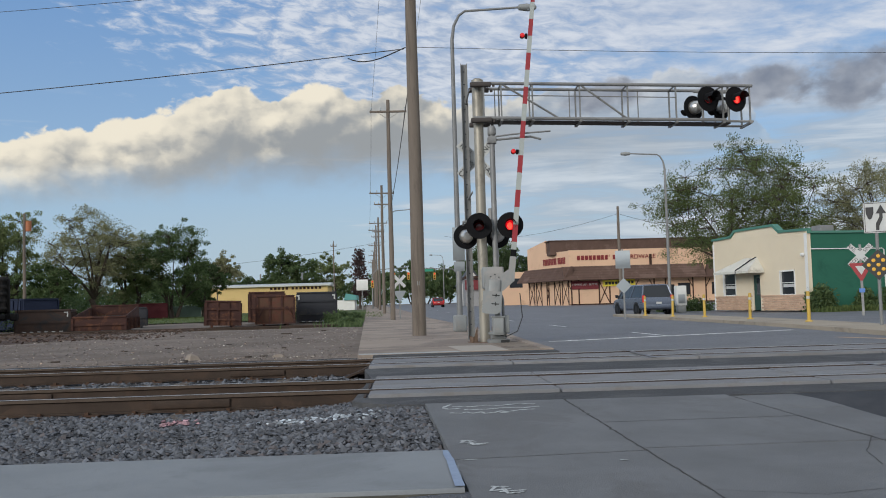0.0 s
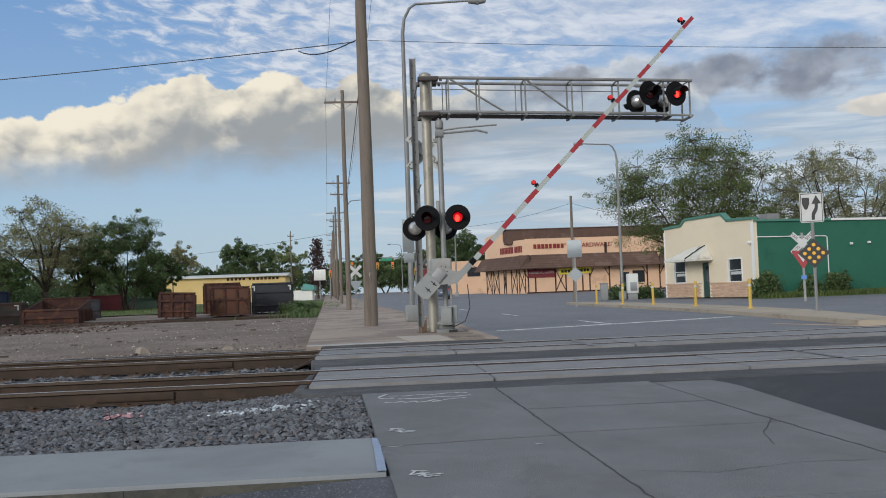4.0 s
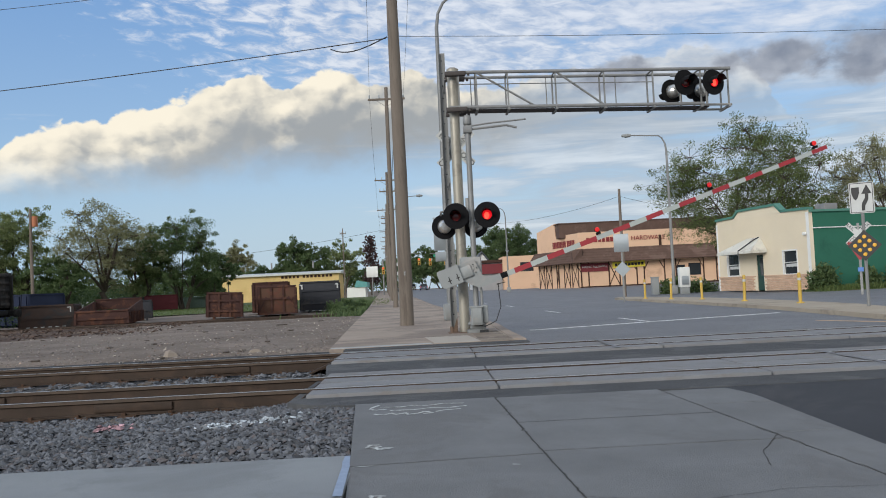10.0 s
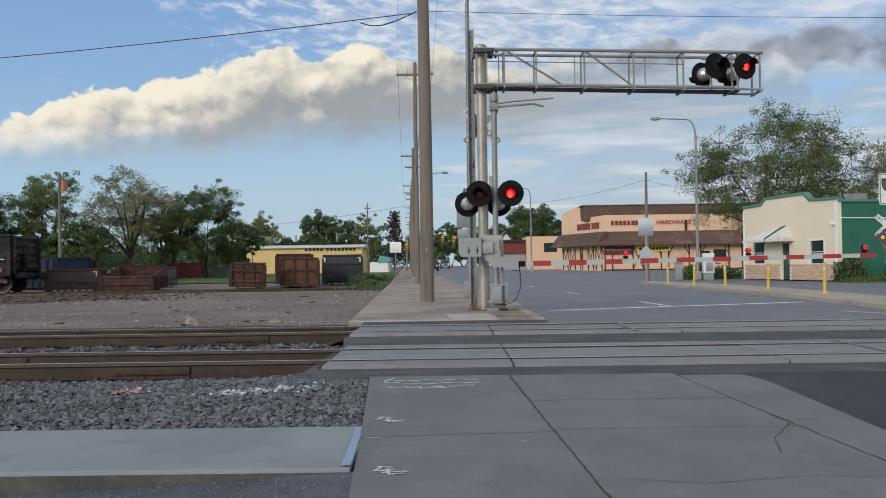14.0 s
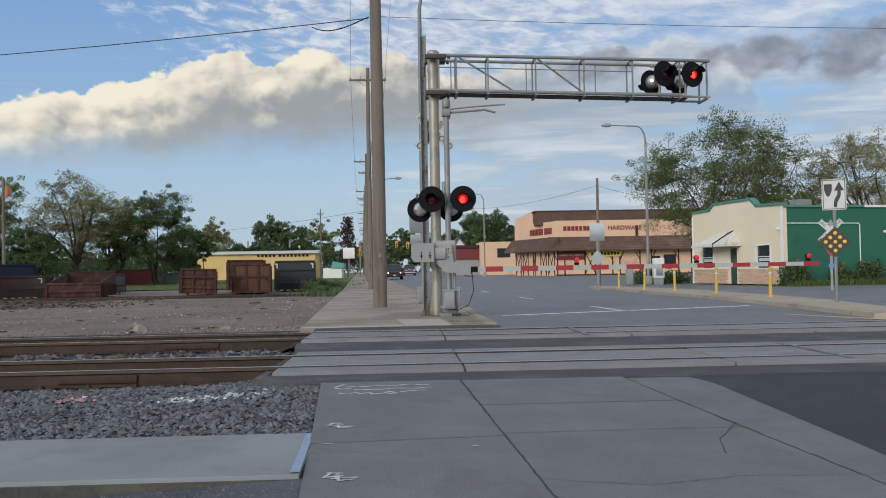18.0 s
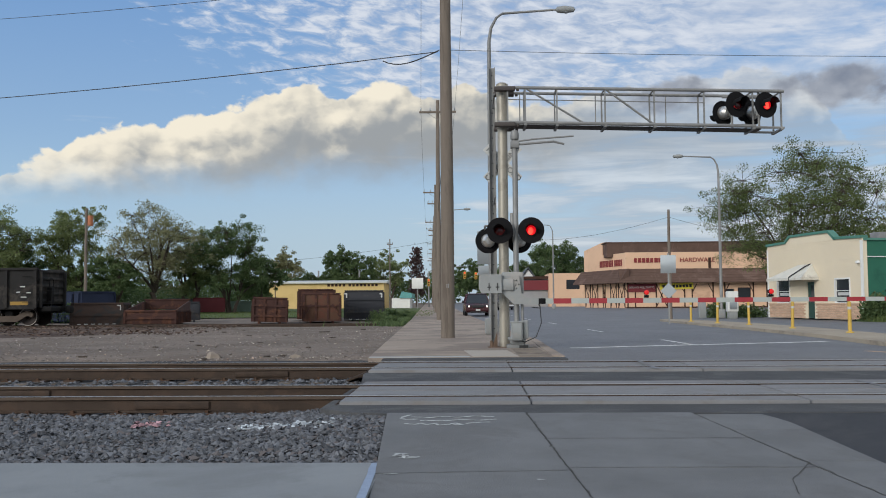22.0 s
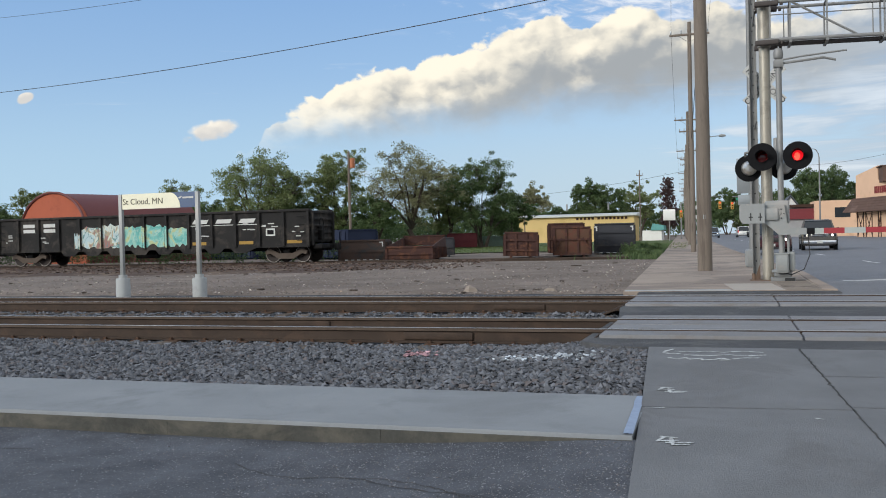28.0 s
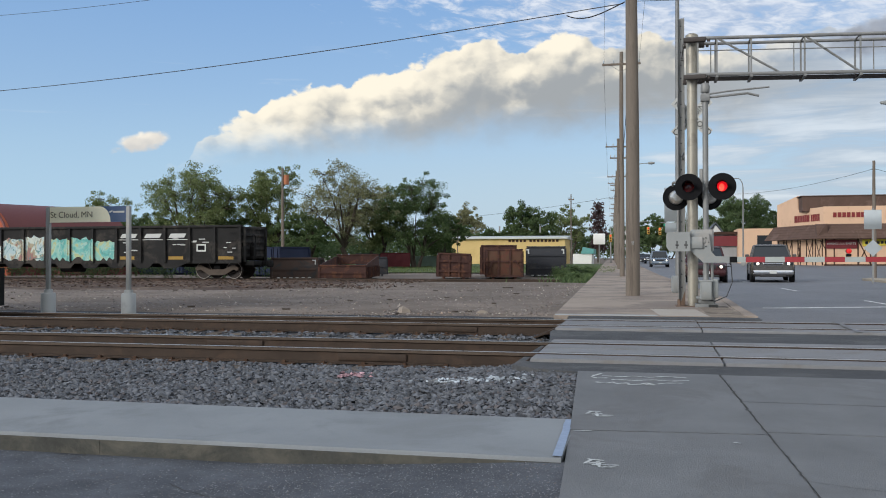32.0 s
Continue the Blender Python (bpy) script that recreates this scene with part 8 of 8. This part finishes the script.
part("post", Mesh().tube([(0, 0, 0), (0, 0, 2.6)], 0.07, 8), STEEL, bb)
cbk = thing("yield_crossbuck", "white crossbuck over the pale back of a yield sign", "road sign", street(0.72, 40, lift(60)))
part("post", Mesh().box(-0.045, -0.03, 0, 0.045, 0.03, 2.9), STEEL, cbk)
part("crossbuck", Mesh().box(-0.52, -0.06, -0.1, 0.52, -0.045, 0.1, pose(0, 0, 2.48, 0, 45, 0)).box(-0.52, -0.044, -0.1, 0.52, -0.032, 0.1, pose(0, 0, 2.48, 0, -45, 0)), WHITE_SHEET, cbk, "white crossbuck board")
part("yield_back", Mesh().prism([(-0.38, 0.3), (0.38, 0.3), (0.41, 0.25), (0.04, -0.38), (-0.04, -0.38), (-0.41, 0.25)], 0, 0.008, pose(0, -0.05, 1.55, 90)), SIGN_BACK, cbk, "pale triangular sign back")
for u, v in ((1.3, 78),):
    rs_ = thing("diamond_sign", "white-backed diamond road sign on a thin post", "road sign", street(u, v, lift(20 + v)), "small signs along the pavement")
    part("post", Mesh().tube([(0, 0, 0), (0, 0, 2.9)], 0.03, 6), STEEL, rs_)
    part("board", Mesh().box(-0.3, -0.05, -0.3, 0.3, -0.04, 0.3, pose(0, 0, 2.5, 0, 45, 0)), SIGN_BACK, rs_)

# lot debris
def band_z(x, y):
    return land(x, y) + 0.05 + 0.035 * max(0.0, 1 - ((y - 41.5) / 3.5) ** 2) + 0.03 * noise.noise(Vector((x, y * 2, 3)))


def spoil_z(x, y):
    edge = max(0.0, (33.5 - y) / 3.0) + max(0.0, (x + 16) / 5.0) + max(0.0, y - 44.2)
    return land(x, y) + 0.05 + 0.06 * noise.noise(Vector((x * 0.5, y * 0.9, 3))) - 0.1 * edge


structure("siding_spoil", plane_grid(-75, -9, 30, 44.6, 0.7, spoil_z), mat("rusty_soil", (0.075, 0.05, 0.037), 0.95, 0, 0.45, 0.7, 0.9, 9, (0.15, 0.11, 0.08), 0.3, 0.3), "reddish-brown soil and bark beside the siding", "soil")
stones("siding_debris", "dark bark and rusty debris along the siding", lambda rs: (-10 - 45 * rs.rand(), rs.uniform(33.0, 44.5)), 5000, (0.03, 0.1), band_z, 33, stone_material("bark_debris", (0.085, 0.055, 0.04)), 0.4)
def lot_area(rs):
    x = -1.7 - 31 * rs.rand() ** 1.1
    y = 19.2 + 24 * rs.rand() ** 1.4
    return (min(x, -1.75 - 0.05 * (y - 20) - 0.5 * rs.rand() ** 2), y)


stones("lot_gravel", "scattered stones and rubble on the dirt lot", lot_area, 14000, (0.009, 0.036), land, 9, stone_material("lot_stone", (0.215, 0.185, 0.165)), 0.5)
stones("lot_rubble", "pale broken rubble on the dirt lot", lot_area, 900, (0.012, 0.045), land, 10, stone_material("pale_rubble", (0.42, 0.37, 0.31)), 0.5)
rnd = random.Random(77)
PLANK = mat("dark_scrap_wood", (0.075, 0.06, 0.05), 0.95, 0, 0.3, 3, 0.3, 30)
plank = Mesh().prism([(-0.5, -0.05), (-0.1, -0.075), (0.46, -0.06), (0.5, 0.03), (0.3, 0.07), (-0.2, 0.06), (-0.47, 0.075)], -0.01, 0.035).data("scrap_timber", PLANK)
for k in range(46):
    x, y = -3.5 - rnd.random() * 24, 19.8 + rnd.random() ** 1.3 * 21
    if x > -2.6 - 0.05 * (y - 20):
        continue
    ob = tagged(part("scrap_timber", plank, None), "dark broken timber scrap lying on the dirt", "timber scrap", "timber scraps on the lot")
    s = rnd.uniform(0.12, 0.45) if k < 10 else rnd.uniform(0.06, 0.2)
    ob.matrix_basis = pose(x, y, land(x, y) + 0.0, 0, 0, rnd.uniform(-60, 60)) @ Matrix.Diagonal((s, rnd.uniform(0.4, 1.0), rnd.uniform(0.5, 1.2), 1))
rock = Mesh()
q = [(0.5, 0, 0.0), (0.3, 0.3, 0.02), (-0.2, 0.35, 0), (-0.5, 0.05, 0.02), (-0.3, -0.3, 0), (0.25, -0.3, 0.0)]
rock.add([(a, b, -0.05) for a, b, c in q] + [(a * 0.75 + 0.03, b * 0.7, 0.14 + 0.1 * math.sin(i * 2.3)) for i, (a, b, c) in enumerate(q)] + [(0.05, 0.02, 0.3)], [(i, (i + 1) % 6, 6 + (i + 1) % 6, 6 + i) for i in range(6)] + [(6 + i, 6 + (i + 1) % 6, 12) for i in range(6)])
rk = mat("tan_rock", (0.27, 0.225, 0.18), 0.9, 0, 0.2, 3, 0.3, 25)
for x, y, s in ((-5.2, 20.6, 0.6), (-3.3, 20.2, 0.3)):
    r = tagged(part("rock", rock.data("rock", rk, False), None), "tan broken rock on the gravel by the track", "rock", "rocks by the track")
    r.matrix_basis = pose(x, y, land(x, y), 0, 0, x * 50) @ Matrix.Diagonal((s, s, s * 0.8, 1))
# chalky and pink sprayed stones beside the near rail
def chalk_area(rs):
    return (rs.uniform(-1.8, -0.95) + rs.normal(0, 0.12), 9.78 + rs.normal(0, 0.11) + 0.05 * rs.rand())


stones("chalked_stones", "ballast stones dusted with white marking paint", chalk_area, 110, (0.016, 0.038), lambda x, y: ballast_z(x, y) + 0.025, 21, stone_material("chalked_stone", (0.38, 0.42, 0.45)), 0.5)
stones("pink_stones", "ballast stones sprayed with pink marking paint", lambda rs: (-2.95 + rs.normal(0, 0.1), 10.4 + rs.normal(0, 0.09)), 34, (0.02, 0.045), lambda x, y: ballast_z(x, y) + 0.025, 22, stone_material("pink_stone", (0.4, 0.24, 0.26)), 0.5)

# ---- vehicles ----
TYRE = mat("tyre_rubber", (0.02, 0.02, 0.02), 0.85, 0, 0.2, 4, 0.1, 30, None, 0, 1, False)
RIM = mat("alloy_rim", (0.45, 0.45, 0.46), 0.35, 0.8, 0.1, 4, 0.03, 30, None, 0, 1, False)
CAR_GLASS = mat("car_glass", (0.02, 0.025, 0.03), 0.05, 0, 0.05, 1, 0.0, 10, None, 0, 1, False)
HEADLIGHT = plain("headlight_glow", (1.0, 0.93, 0.8), 0.2, 0, 2.0)
TAIL = plain("tail_lamp", (0.4, 0.01, 0.01), 0.3, 0, 0.6)
CHROME = mat("chrome", (0.7, 0.7, 0.7), 0.15, 1.0, 0.05, 4, 0.0, 30, None, 0, 1, False)
TRIM_BLACK = plain("trim_black", (0.015, 0.015, 0.016), 0.6)


def loft(rows, n_mirror=True):
    """A skin through cross-sections: rows of (y, [(x, z), ...]) with x >= 0, mirrored."""
    m = Mesh()
    vs, cols = [], None
    for y, sec in rows:
        full = [(x, z) for x, z in sec] + [(-x, z) for x, z in reversed(sec)]
        cols = len(full)
        vs += [(x, y, z) for x, z in full]
    fs = []
    for r in range(len(rows) - 1):
        fs += [(r * cols + i, r * cols + (i + 1) % cols, (r + 1) * cols + (i + 1) % cols, (r + 1) * cols + i) for i in range(cols)]
    fs += [tuple(range(cols - 1, -1, -1)), tuple((len(rows) - 1) * cols + i for i in range(cols))]
    return m.add(vs, fs)


def vehicle(name, label, paint, kind, category):
    """A car whose front faces -y, standing on z = 0 at its middle."""
    spec = {"suv": (4.7, 0.93, 1.72, 0.98), "van": (5.0, 0.98, 1.75, 1.0), "pickup": (5.7, 1.0, 1.85, 1.15), "sedan": (4.7, 0.9, 1.45, 0.9)}[kind]
    L, W, H, belt = spec
    t = thing(name, label, category)
    h = L / 2
    hood = belt - (0.04 if kind != "sedan" else 0.08)

    def sec(w, zb, zm, zt):
        return [(w * 0.86, zb), (w * 0.98, zb + 0.12), (w, zm), (w * 0.97, zt - 0.06), (w * 0.88, zt)]
    rows = [(-h, sec(W * 0.8, 0.42, 0.6, hood - 0.22)), (-h + 0.12, sec(W * 0.93, 0.3, 0.6, hood - 0.1)), (-h + 0.55, sec(W, 0.26, 0.6, hood - 0.02)), (-h + 1.25, sec(W, 0.26, 0.62, belt)),
            (h - 1.2, sec(W, 0.26, 0.62, belt + 0.02)), (h - 0.35, sec(W, 0.3, 0.64, belt + 0.02)), (h - 0.06, sec(W * 0.95, 0.34, 0.64, belt)), (h, sec(W * 0.88, 0.45, 0.66, belt - 0.08))]
    body = part("body", loft(rows), paint, t)
    # glasshouse
    if kind == "pickup":
        cab = [(-h + 1.55, -h + 2.15), (-h + 3.45, -h + 3.55)]
    elif kind == "sedan":
        cab = [(-h + 1.3, -h + 2.0), (h - 1.5, h - 0.75)]
    elif kind == "van":
        cab = [(-h + 0.95, -h + 1.75), (h - 0.35, h - 0.12)]
    else:
        cab = [(-h + 1.25, -h + 1.85), (h - 0.55, h - 0.12)]
    (f0, f1), (r1, r0) = cab
    gw, rw = W * 0.93, W * 0.74
    gl = Mesh()
    gl.add([(gw, f0, belt - 0.02), (-gw, f0, belt - 0.02), (-gw, r0, belt - 0.02), (gw, r0, belt - 0.02), (rw, f1, H - 0.06), (-rw, f1, H - 0.06), (-rw, r1, H - 0.06), (rw, r1, H - 0.06)],
           [(0, 1, 5, 4), (1, 2, 6, 5), (2, 3, 7, 6), (3, 0, 4, 7)])
    part("windows", gl, CAR_GLASS, t, "dark glass", None, False)
    rf = Mesh()
    rf.add([(rw, f1 - 0.06, H - 0.07), (-rw, f1 - 0.06, H - 0.07), (-rw, r1 + 0.03, H - 0.07), (rw, r1 + 0.03, H - 0.07), (rw * 0.85, f1 + 0.1, H), (-rw * 0.85, f1 + 0.1, H), (-rw * 0.85, r1 - 0.1, H), (rw * 0.85, r1 - 0.1, H)],
           [(0, 1, 5, 4), (1, 2, 6, 5), (2, 3, 7, 6), (3, 0, 4, 7), (4, 5, 6, 7), (3, 2, 1, 0)])
    part("roof", rf, paint, t)
    for s in (-1, 1):
        for a, b in (((gw * s, f0, belt - 0.02), (rw * s, f1, H - 0.05)), ((gw * s, r0, belt - 0.02), (rw * s, r1, H - 0.05)), ((gw * 1.0 * s, (f0 + r0) / 2 + 0.1, belt - 0.02), (rw * s, (f1 + r1) / 2 + 0.1, H - 0.05))):
            part("pillar", Mesh().tube([a, b], 0.045, 6), paint, t)
        part("mirror", Mesh().box(s * (W + 0.02), f0 + 0.25, belt + 0.02, s * (W + 0.2), f0 + 0.38, belt + 0.2, None, 0.03), TRIM_BLACK if kind != "pickup" else paint, t)
        hl = part("headlight", Mesh().box(s * W * 0.5, -h + 0.0, hood - 0.3, s * W * 0.88, -h + 0.22, hood - 0.12, None, 0.04), CAR_GLASS, t)
        part("bulb", Mesh().lathe([(0.0, 0.02), (0.055, 0.01), (0.07, 0.0)], pose(s * W * 0.69, -h - 0.005, hood - 0.21, 90), 12), HEADLIGHT, hl, "lit headlight")
        part("tail_light", Mesh().box(s * W * 0.78, h - 0.1, belt - 0.28, s * W * 0.96, h + 0.005, belt + 0.12, None, 0.03), TAIL, t)
        for yy in (-h + 0.95, h - 0.95):
            r = 0.34 if kind != "pickup" else 0.4
            ar = part("wheel_arch", Mesh().lathe([(r + 0.08, -0.02), (r + 0.08, 0.03), (0.0, 0.03)], pose(s * (W - 0.02), yy, r, 90, 0, 90 * s), 20), TRIM_BLACK, t)
            wh = part("wheel", Mesh().lathe([(r * 0.6, -0.11), (r * 0.92, -0.11), (r, -0.08), (r, 0.08), (r * 0.92, 0.11), (r * 0.6, 0.11)], pose(s * (W - 0.1), yy, r, 90, 0, 90 * s), 24), TYRE, t)
            part("rim", Mesh().lathe([(0.0, 0.1), (r * 0.2, 0.11), (r * 0.5, 0.08), (r * 0.62, 0.1), (r * 0.62, -0.1)], pose(s * (W - 0.1), yy, r, 90, 0, 90 * s), 12), RIM, wh)
    part("grille", Mesh().box(-W * 0.46, -h - 0.015, hood - 0.32, W * 0.46, -h + 0.1, hood - 0.12, None, 0.02), TRIM_BLACK if kind != "pickup" else CHROME, t)
    if kind == "pickup":
        part("grille_mesh", Mesh().box(-W * 0.42, -h - 0.025, hood - 0.3, W * 0.42, -h - 0.016, hood - 0.23).box(-W * 0.42, -h - 0.025, hood - 0.2, W * 0.42, -h - 0.016, hood - 0.14), TRIM_BLACK, t)
        part("bed_well", Mesh().box(-W * 0.8, -h + 3.75, belt + 0.0, W * 0.8, h - 0.15, belt + 0.025), TRIM_BLACK, t)
    part("bumper", Mesh().box(-W * 0.92, -h - 0.06, 0.38, W * 0.92, -h + 0.15, 0.58, None, 0.05), paint if kind != "pickup" else CHROME, t)
    part("lower_intake", Mesh().box(-W * 0.6, -h - 0.03, 0.26, W * 0.6, -h + 0.2, 0.37, None, 0.02), TRIM_BLACK, t)
    part("rear_bumper", Mesh().box(-W * 0.92, h - 0.15, 0.38, W * 0.92, h + 0.06, 0.6, None, 0.05), paint if kind != "pickup" else CHROME, t)
    part("plate_bar", Mesh().box(-0.16, -h - 0.075, 0.42, 0.16, -h - 0.063, 0.54), WHITE_SHEET, t, "plain white plate bar")
    part("plate_bar", Mesh().box(-0.16, h + 0.063, 0.62, 0.16, h + 0.075, 0.74), WHITE_SHEET, t, "plain white plate bar")
    return t


def car_paint(name, c):
    return mat(name, c, 0.28, 0.35, 0.05, 3, 0.0, 30, None, 0, 1, False)


P_MAROON, P_PEWTER, P_BLUE, P_SILVER, P_DARK, P_RED, P_WHITE = (car_paint(n, c) for n, c in (("paint_maroon", (0.06, 0.018, 0.02)), ("paint_pewter", (0.1, 0.093, 0.085)), ("paint_blue", (0.2, 0.25, 0.31)), ("paint_silver", (0.36, 0.39, 0.43)), ("paint_dark", (0.03, 0.035, 0.045)), ("paint_red", (0.35, 0.03, 0.03)), ("paint_white", (0.6, 0.6, 0.58))))
car_a = vehicle("minivan", "dark maroon minivan with lit headlights approaching the gate", P_MAROON, "van", "minivan")
car_b = vehicle("pickup_truck", "pewter pickup truck with lit headlights approaching the gate", P_PEWTER, "pickup", "pickup truck")
car_c = vehicle("sport_utility_car", "blue-grey sport utility car coming down the street", P_BLUE, "suv", "car")
car_d = vehicle("sedan", "silver sedan following far up the street", P_SILVER, "sedan", "car")
car_e = vehicle("sedan", "dark sedan with lit headlights far up the street", P_DARK, "sedan", "car")
car_v = vehicle("minivan", "steel-blue minivan driving away past the shops", car_paint("paint_steel_blue", (0.13, 0.155, 0.2)), "van", "minivan")
car_w = vehicle("minivan", "white minivan with red tail lamps driving away", P_WHITE, "van", "minivan")
car_r = vehicle("sedan", "red sedan driving away far up the street", P_RED, "sedan", "car")
parked = vehicle("sedan", "grey sedan parked beyond the green wing", P_SILVER, "sedan", "car")
px, py = shop_pt(24.5, 1.2)
parked.matrix_basis = pose(px, py, -0.04, 0, 0, 150)
pw = vehicle("pickup_truck", "white truck parked under the trees", P_WHITE, "pickup", "pickup truck")
x, y = at_az(-20.7, 118)
pw.matrix_basis = pose(x, y, 0.35, 0, 0, 60)

# the arriving train's front end, still beyond the left edge until the end
loco = thing("locomotive_nose", "dark locomotive coupler and front sheet arriving on the far track", "locomotive", pose(-80, 16.74, 0))
part("front_sheet", Mesh().box(-6.0, -1.45, 0.95, -0.55, 1.45, 4.2, None, 0.2), WAGON_DARK, loco)
part("pilot", Mesh().prism([(-1.5, -1.4), (-0.45, -1.4), (-0.25, -0.3), (-0.25, 0.3), (-0.45, 1.4), (-1.5, 1.4)], 0.1, 0.94), WAGON_DARK, loco)
part("coupler", Mesh().box(-0.4, -0.13, 0.5, 0.25, 0.13, 0.8, None, 0.04).box(0.12, -0.22, 0.42, 0.5, 0.2, 0.86, None, 0.1), mat("coupler_rust", (0.1, 0.055, 0.035), 0.8, 0.2, 0.2, 4, 0.2, 30), loco, "rusty knuckle coupler")


def road_pose(u, v, turn=0.0):
    m = street(u, v, 0, turn)
    y = m.translation.y
    m.translation.z = -0.035 + lift(y)
    return m


def motions():
    # gate arm comes down
    angles = [(0, 83.0), (1, 72.0), (2, 60.8), (3, 50.2), (4, 45.6), (5, 40.0), (6, 35.5), (7, 31.3), (8, 26.5), (9, 22.6), (10, 18.8), (11, 14.8), (12, 10.2), (13, 5.0), (13.6, 1.8), (14.2, 0.3), (15, 0.0), (32, 0.0)]
    walk(arm, [(t, pose(*PIVOT, 0, -a - 0.9 * (1 - math.cos(radians(a))), -3.5)) for t, a in angles])
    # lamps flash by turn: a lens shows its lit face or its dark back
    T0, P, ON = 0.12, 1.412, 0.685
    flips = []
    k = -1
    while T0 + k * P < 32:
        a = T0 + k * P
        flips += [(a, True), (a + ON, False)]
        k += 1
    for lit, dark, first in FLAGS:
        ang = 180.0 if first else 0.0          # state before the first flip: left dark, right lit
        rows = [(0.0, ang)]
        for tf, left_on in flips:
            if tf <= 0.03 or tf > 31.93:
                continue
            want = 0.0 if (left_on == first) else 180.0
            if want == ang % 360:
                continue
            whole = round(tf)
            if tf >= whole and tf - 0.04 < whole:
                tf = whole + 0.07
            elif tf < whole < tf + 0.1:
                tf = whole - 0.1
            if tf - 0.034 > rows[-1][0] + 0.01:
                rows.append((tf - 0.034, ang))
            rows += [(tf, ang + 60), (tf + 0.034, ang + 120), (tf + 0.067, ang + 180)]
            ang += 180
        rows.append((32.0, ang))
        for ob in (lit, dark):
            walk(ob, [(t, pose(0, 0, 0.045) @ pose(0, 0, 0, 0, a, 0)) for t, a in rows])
    # traffic
    walk(car_a, [(t, road_pose(u, v, r)) for t, u, v, r in ((0, 3.4, 330, 0), (9, 3.4, 190, 0), (13, 3.4, 135, 0), (16, 3.3, 102, 0), (19, 3.2, 75, 0), (21, 3.2, 58, 0), (23, 3.4, 46.5, 0), (24, 3.75, 42.2, 0), (26, 4.1, 36.2, -2), (28, 4.0, 31.4, -3), (30, 3.9, 28.5, -4), (32, 4.1, 27.3, -4))])
    walk(car_b, [(t, road_pose(u, v, r)) for t, u, v, r in ((0, 7.4, 420, 0), (9, 7.4, 260, 0), (13, 7.6, 190, 0), (19, 7.9, 125, 0), (21, 8.0, 95, 0), (23, 8.0, 72, 0), (24, 8.0, 66, -2), (26, 7.9, 52.5, -4), (28, 7.65, 41, -5), (30, 7.5, 32.4, -6), (32, 7.4, 28.6, -6))])
    walk(car_c, [(t, road_pose(u, v, 0)) for t, u, v in ((0, 4.2, 560), (19, 4.2, 290), (23, 4.2, 200), (26, 4.3, 160), (30, 4.4, 105), (32, 4.5, 79))])
    walk(car_d, [(t, road_pose(u, v, 0)) for t, u, v in ((0, 7.4, 620), (19, 7.4, 380), (26, 6.2, 230), (30, 5.6, 165), (32, 5.4, 135))])
    walk(car_e, [(t, road_pose(u, v, 0)) for t, u, v in ((0, 3.6, 600), (19, 3.6, 340), (26, 3.6, 200), (30, 3.6, 140), (32, 3.6, 116))])
    walk(car_v, [(t, pose(x, y, -0.035 + lift(y), 0, 0, a)) for t, x, y, a in ((0, 13.4, 54.2, 187), (0.5, 11.7, 56.0, 189), (1, 10.2, 58.4, 190), (1.6, 9.2, 62.2, 186), (2, 8.6, 65.2, 180), (2.6, 8.2, 71, 180), (3, 7.8, 76, 181), (4, 6.8, 92, 183), (7, 3.5, 160, 183), (14, -4, 330, 183), (32, -8, 420, 183))])
    walk(car_w, [(t, road_pose(u, v, a)) for t, u, v, a in ((0, 38, 116, 90), (18, 38, 116, 90), (23, 22, 116, 95), (25, 12.5, 119, 130), (26.2, 9.8, 124, 172), (28, 9.0, 134, 180), (30, 8.6, 146, 180), (32, 8.4, 162, 180))])
    walk(car_r, [(t, road_pose(u, v, 180)) for t, u, v in ((0, 9.4, 120), (4, 8.5, 175), (14, 8.0, 330), (32, 8.0, 420))])
    walk(loco, [(t, pose(x, 16.74, 0)) for t, x in ((0, -390), (20, -151), (30, -35.0), (31.6, -17.9), (32, -13.4))])


motions()
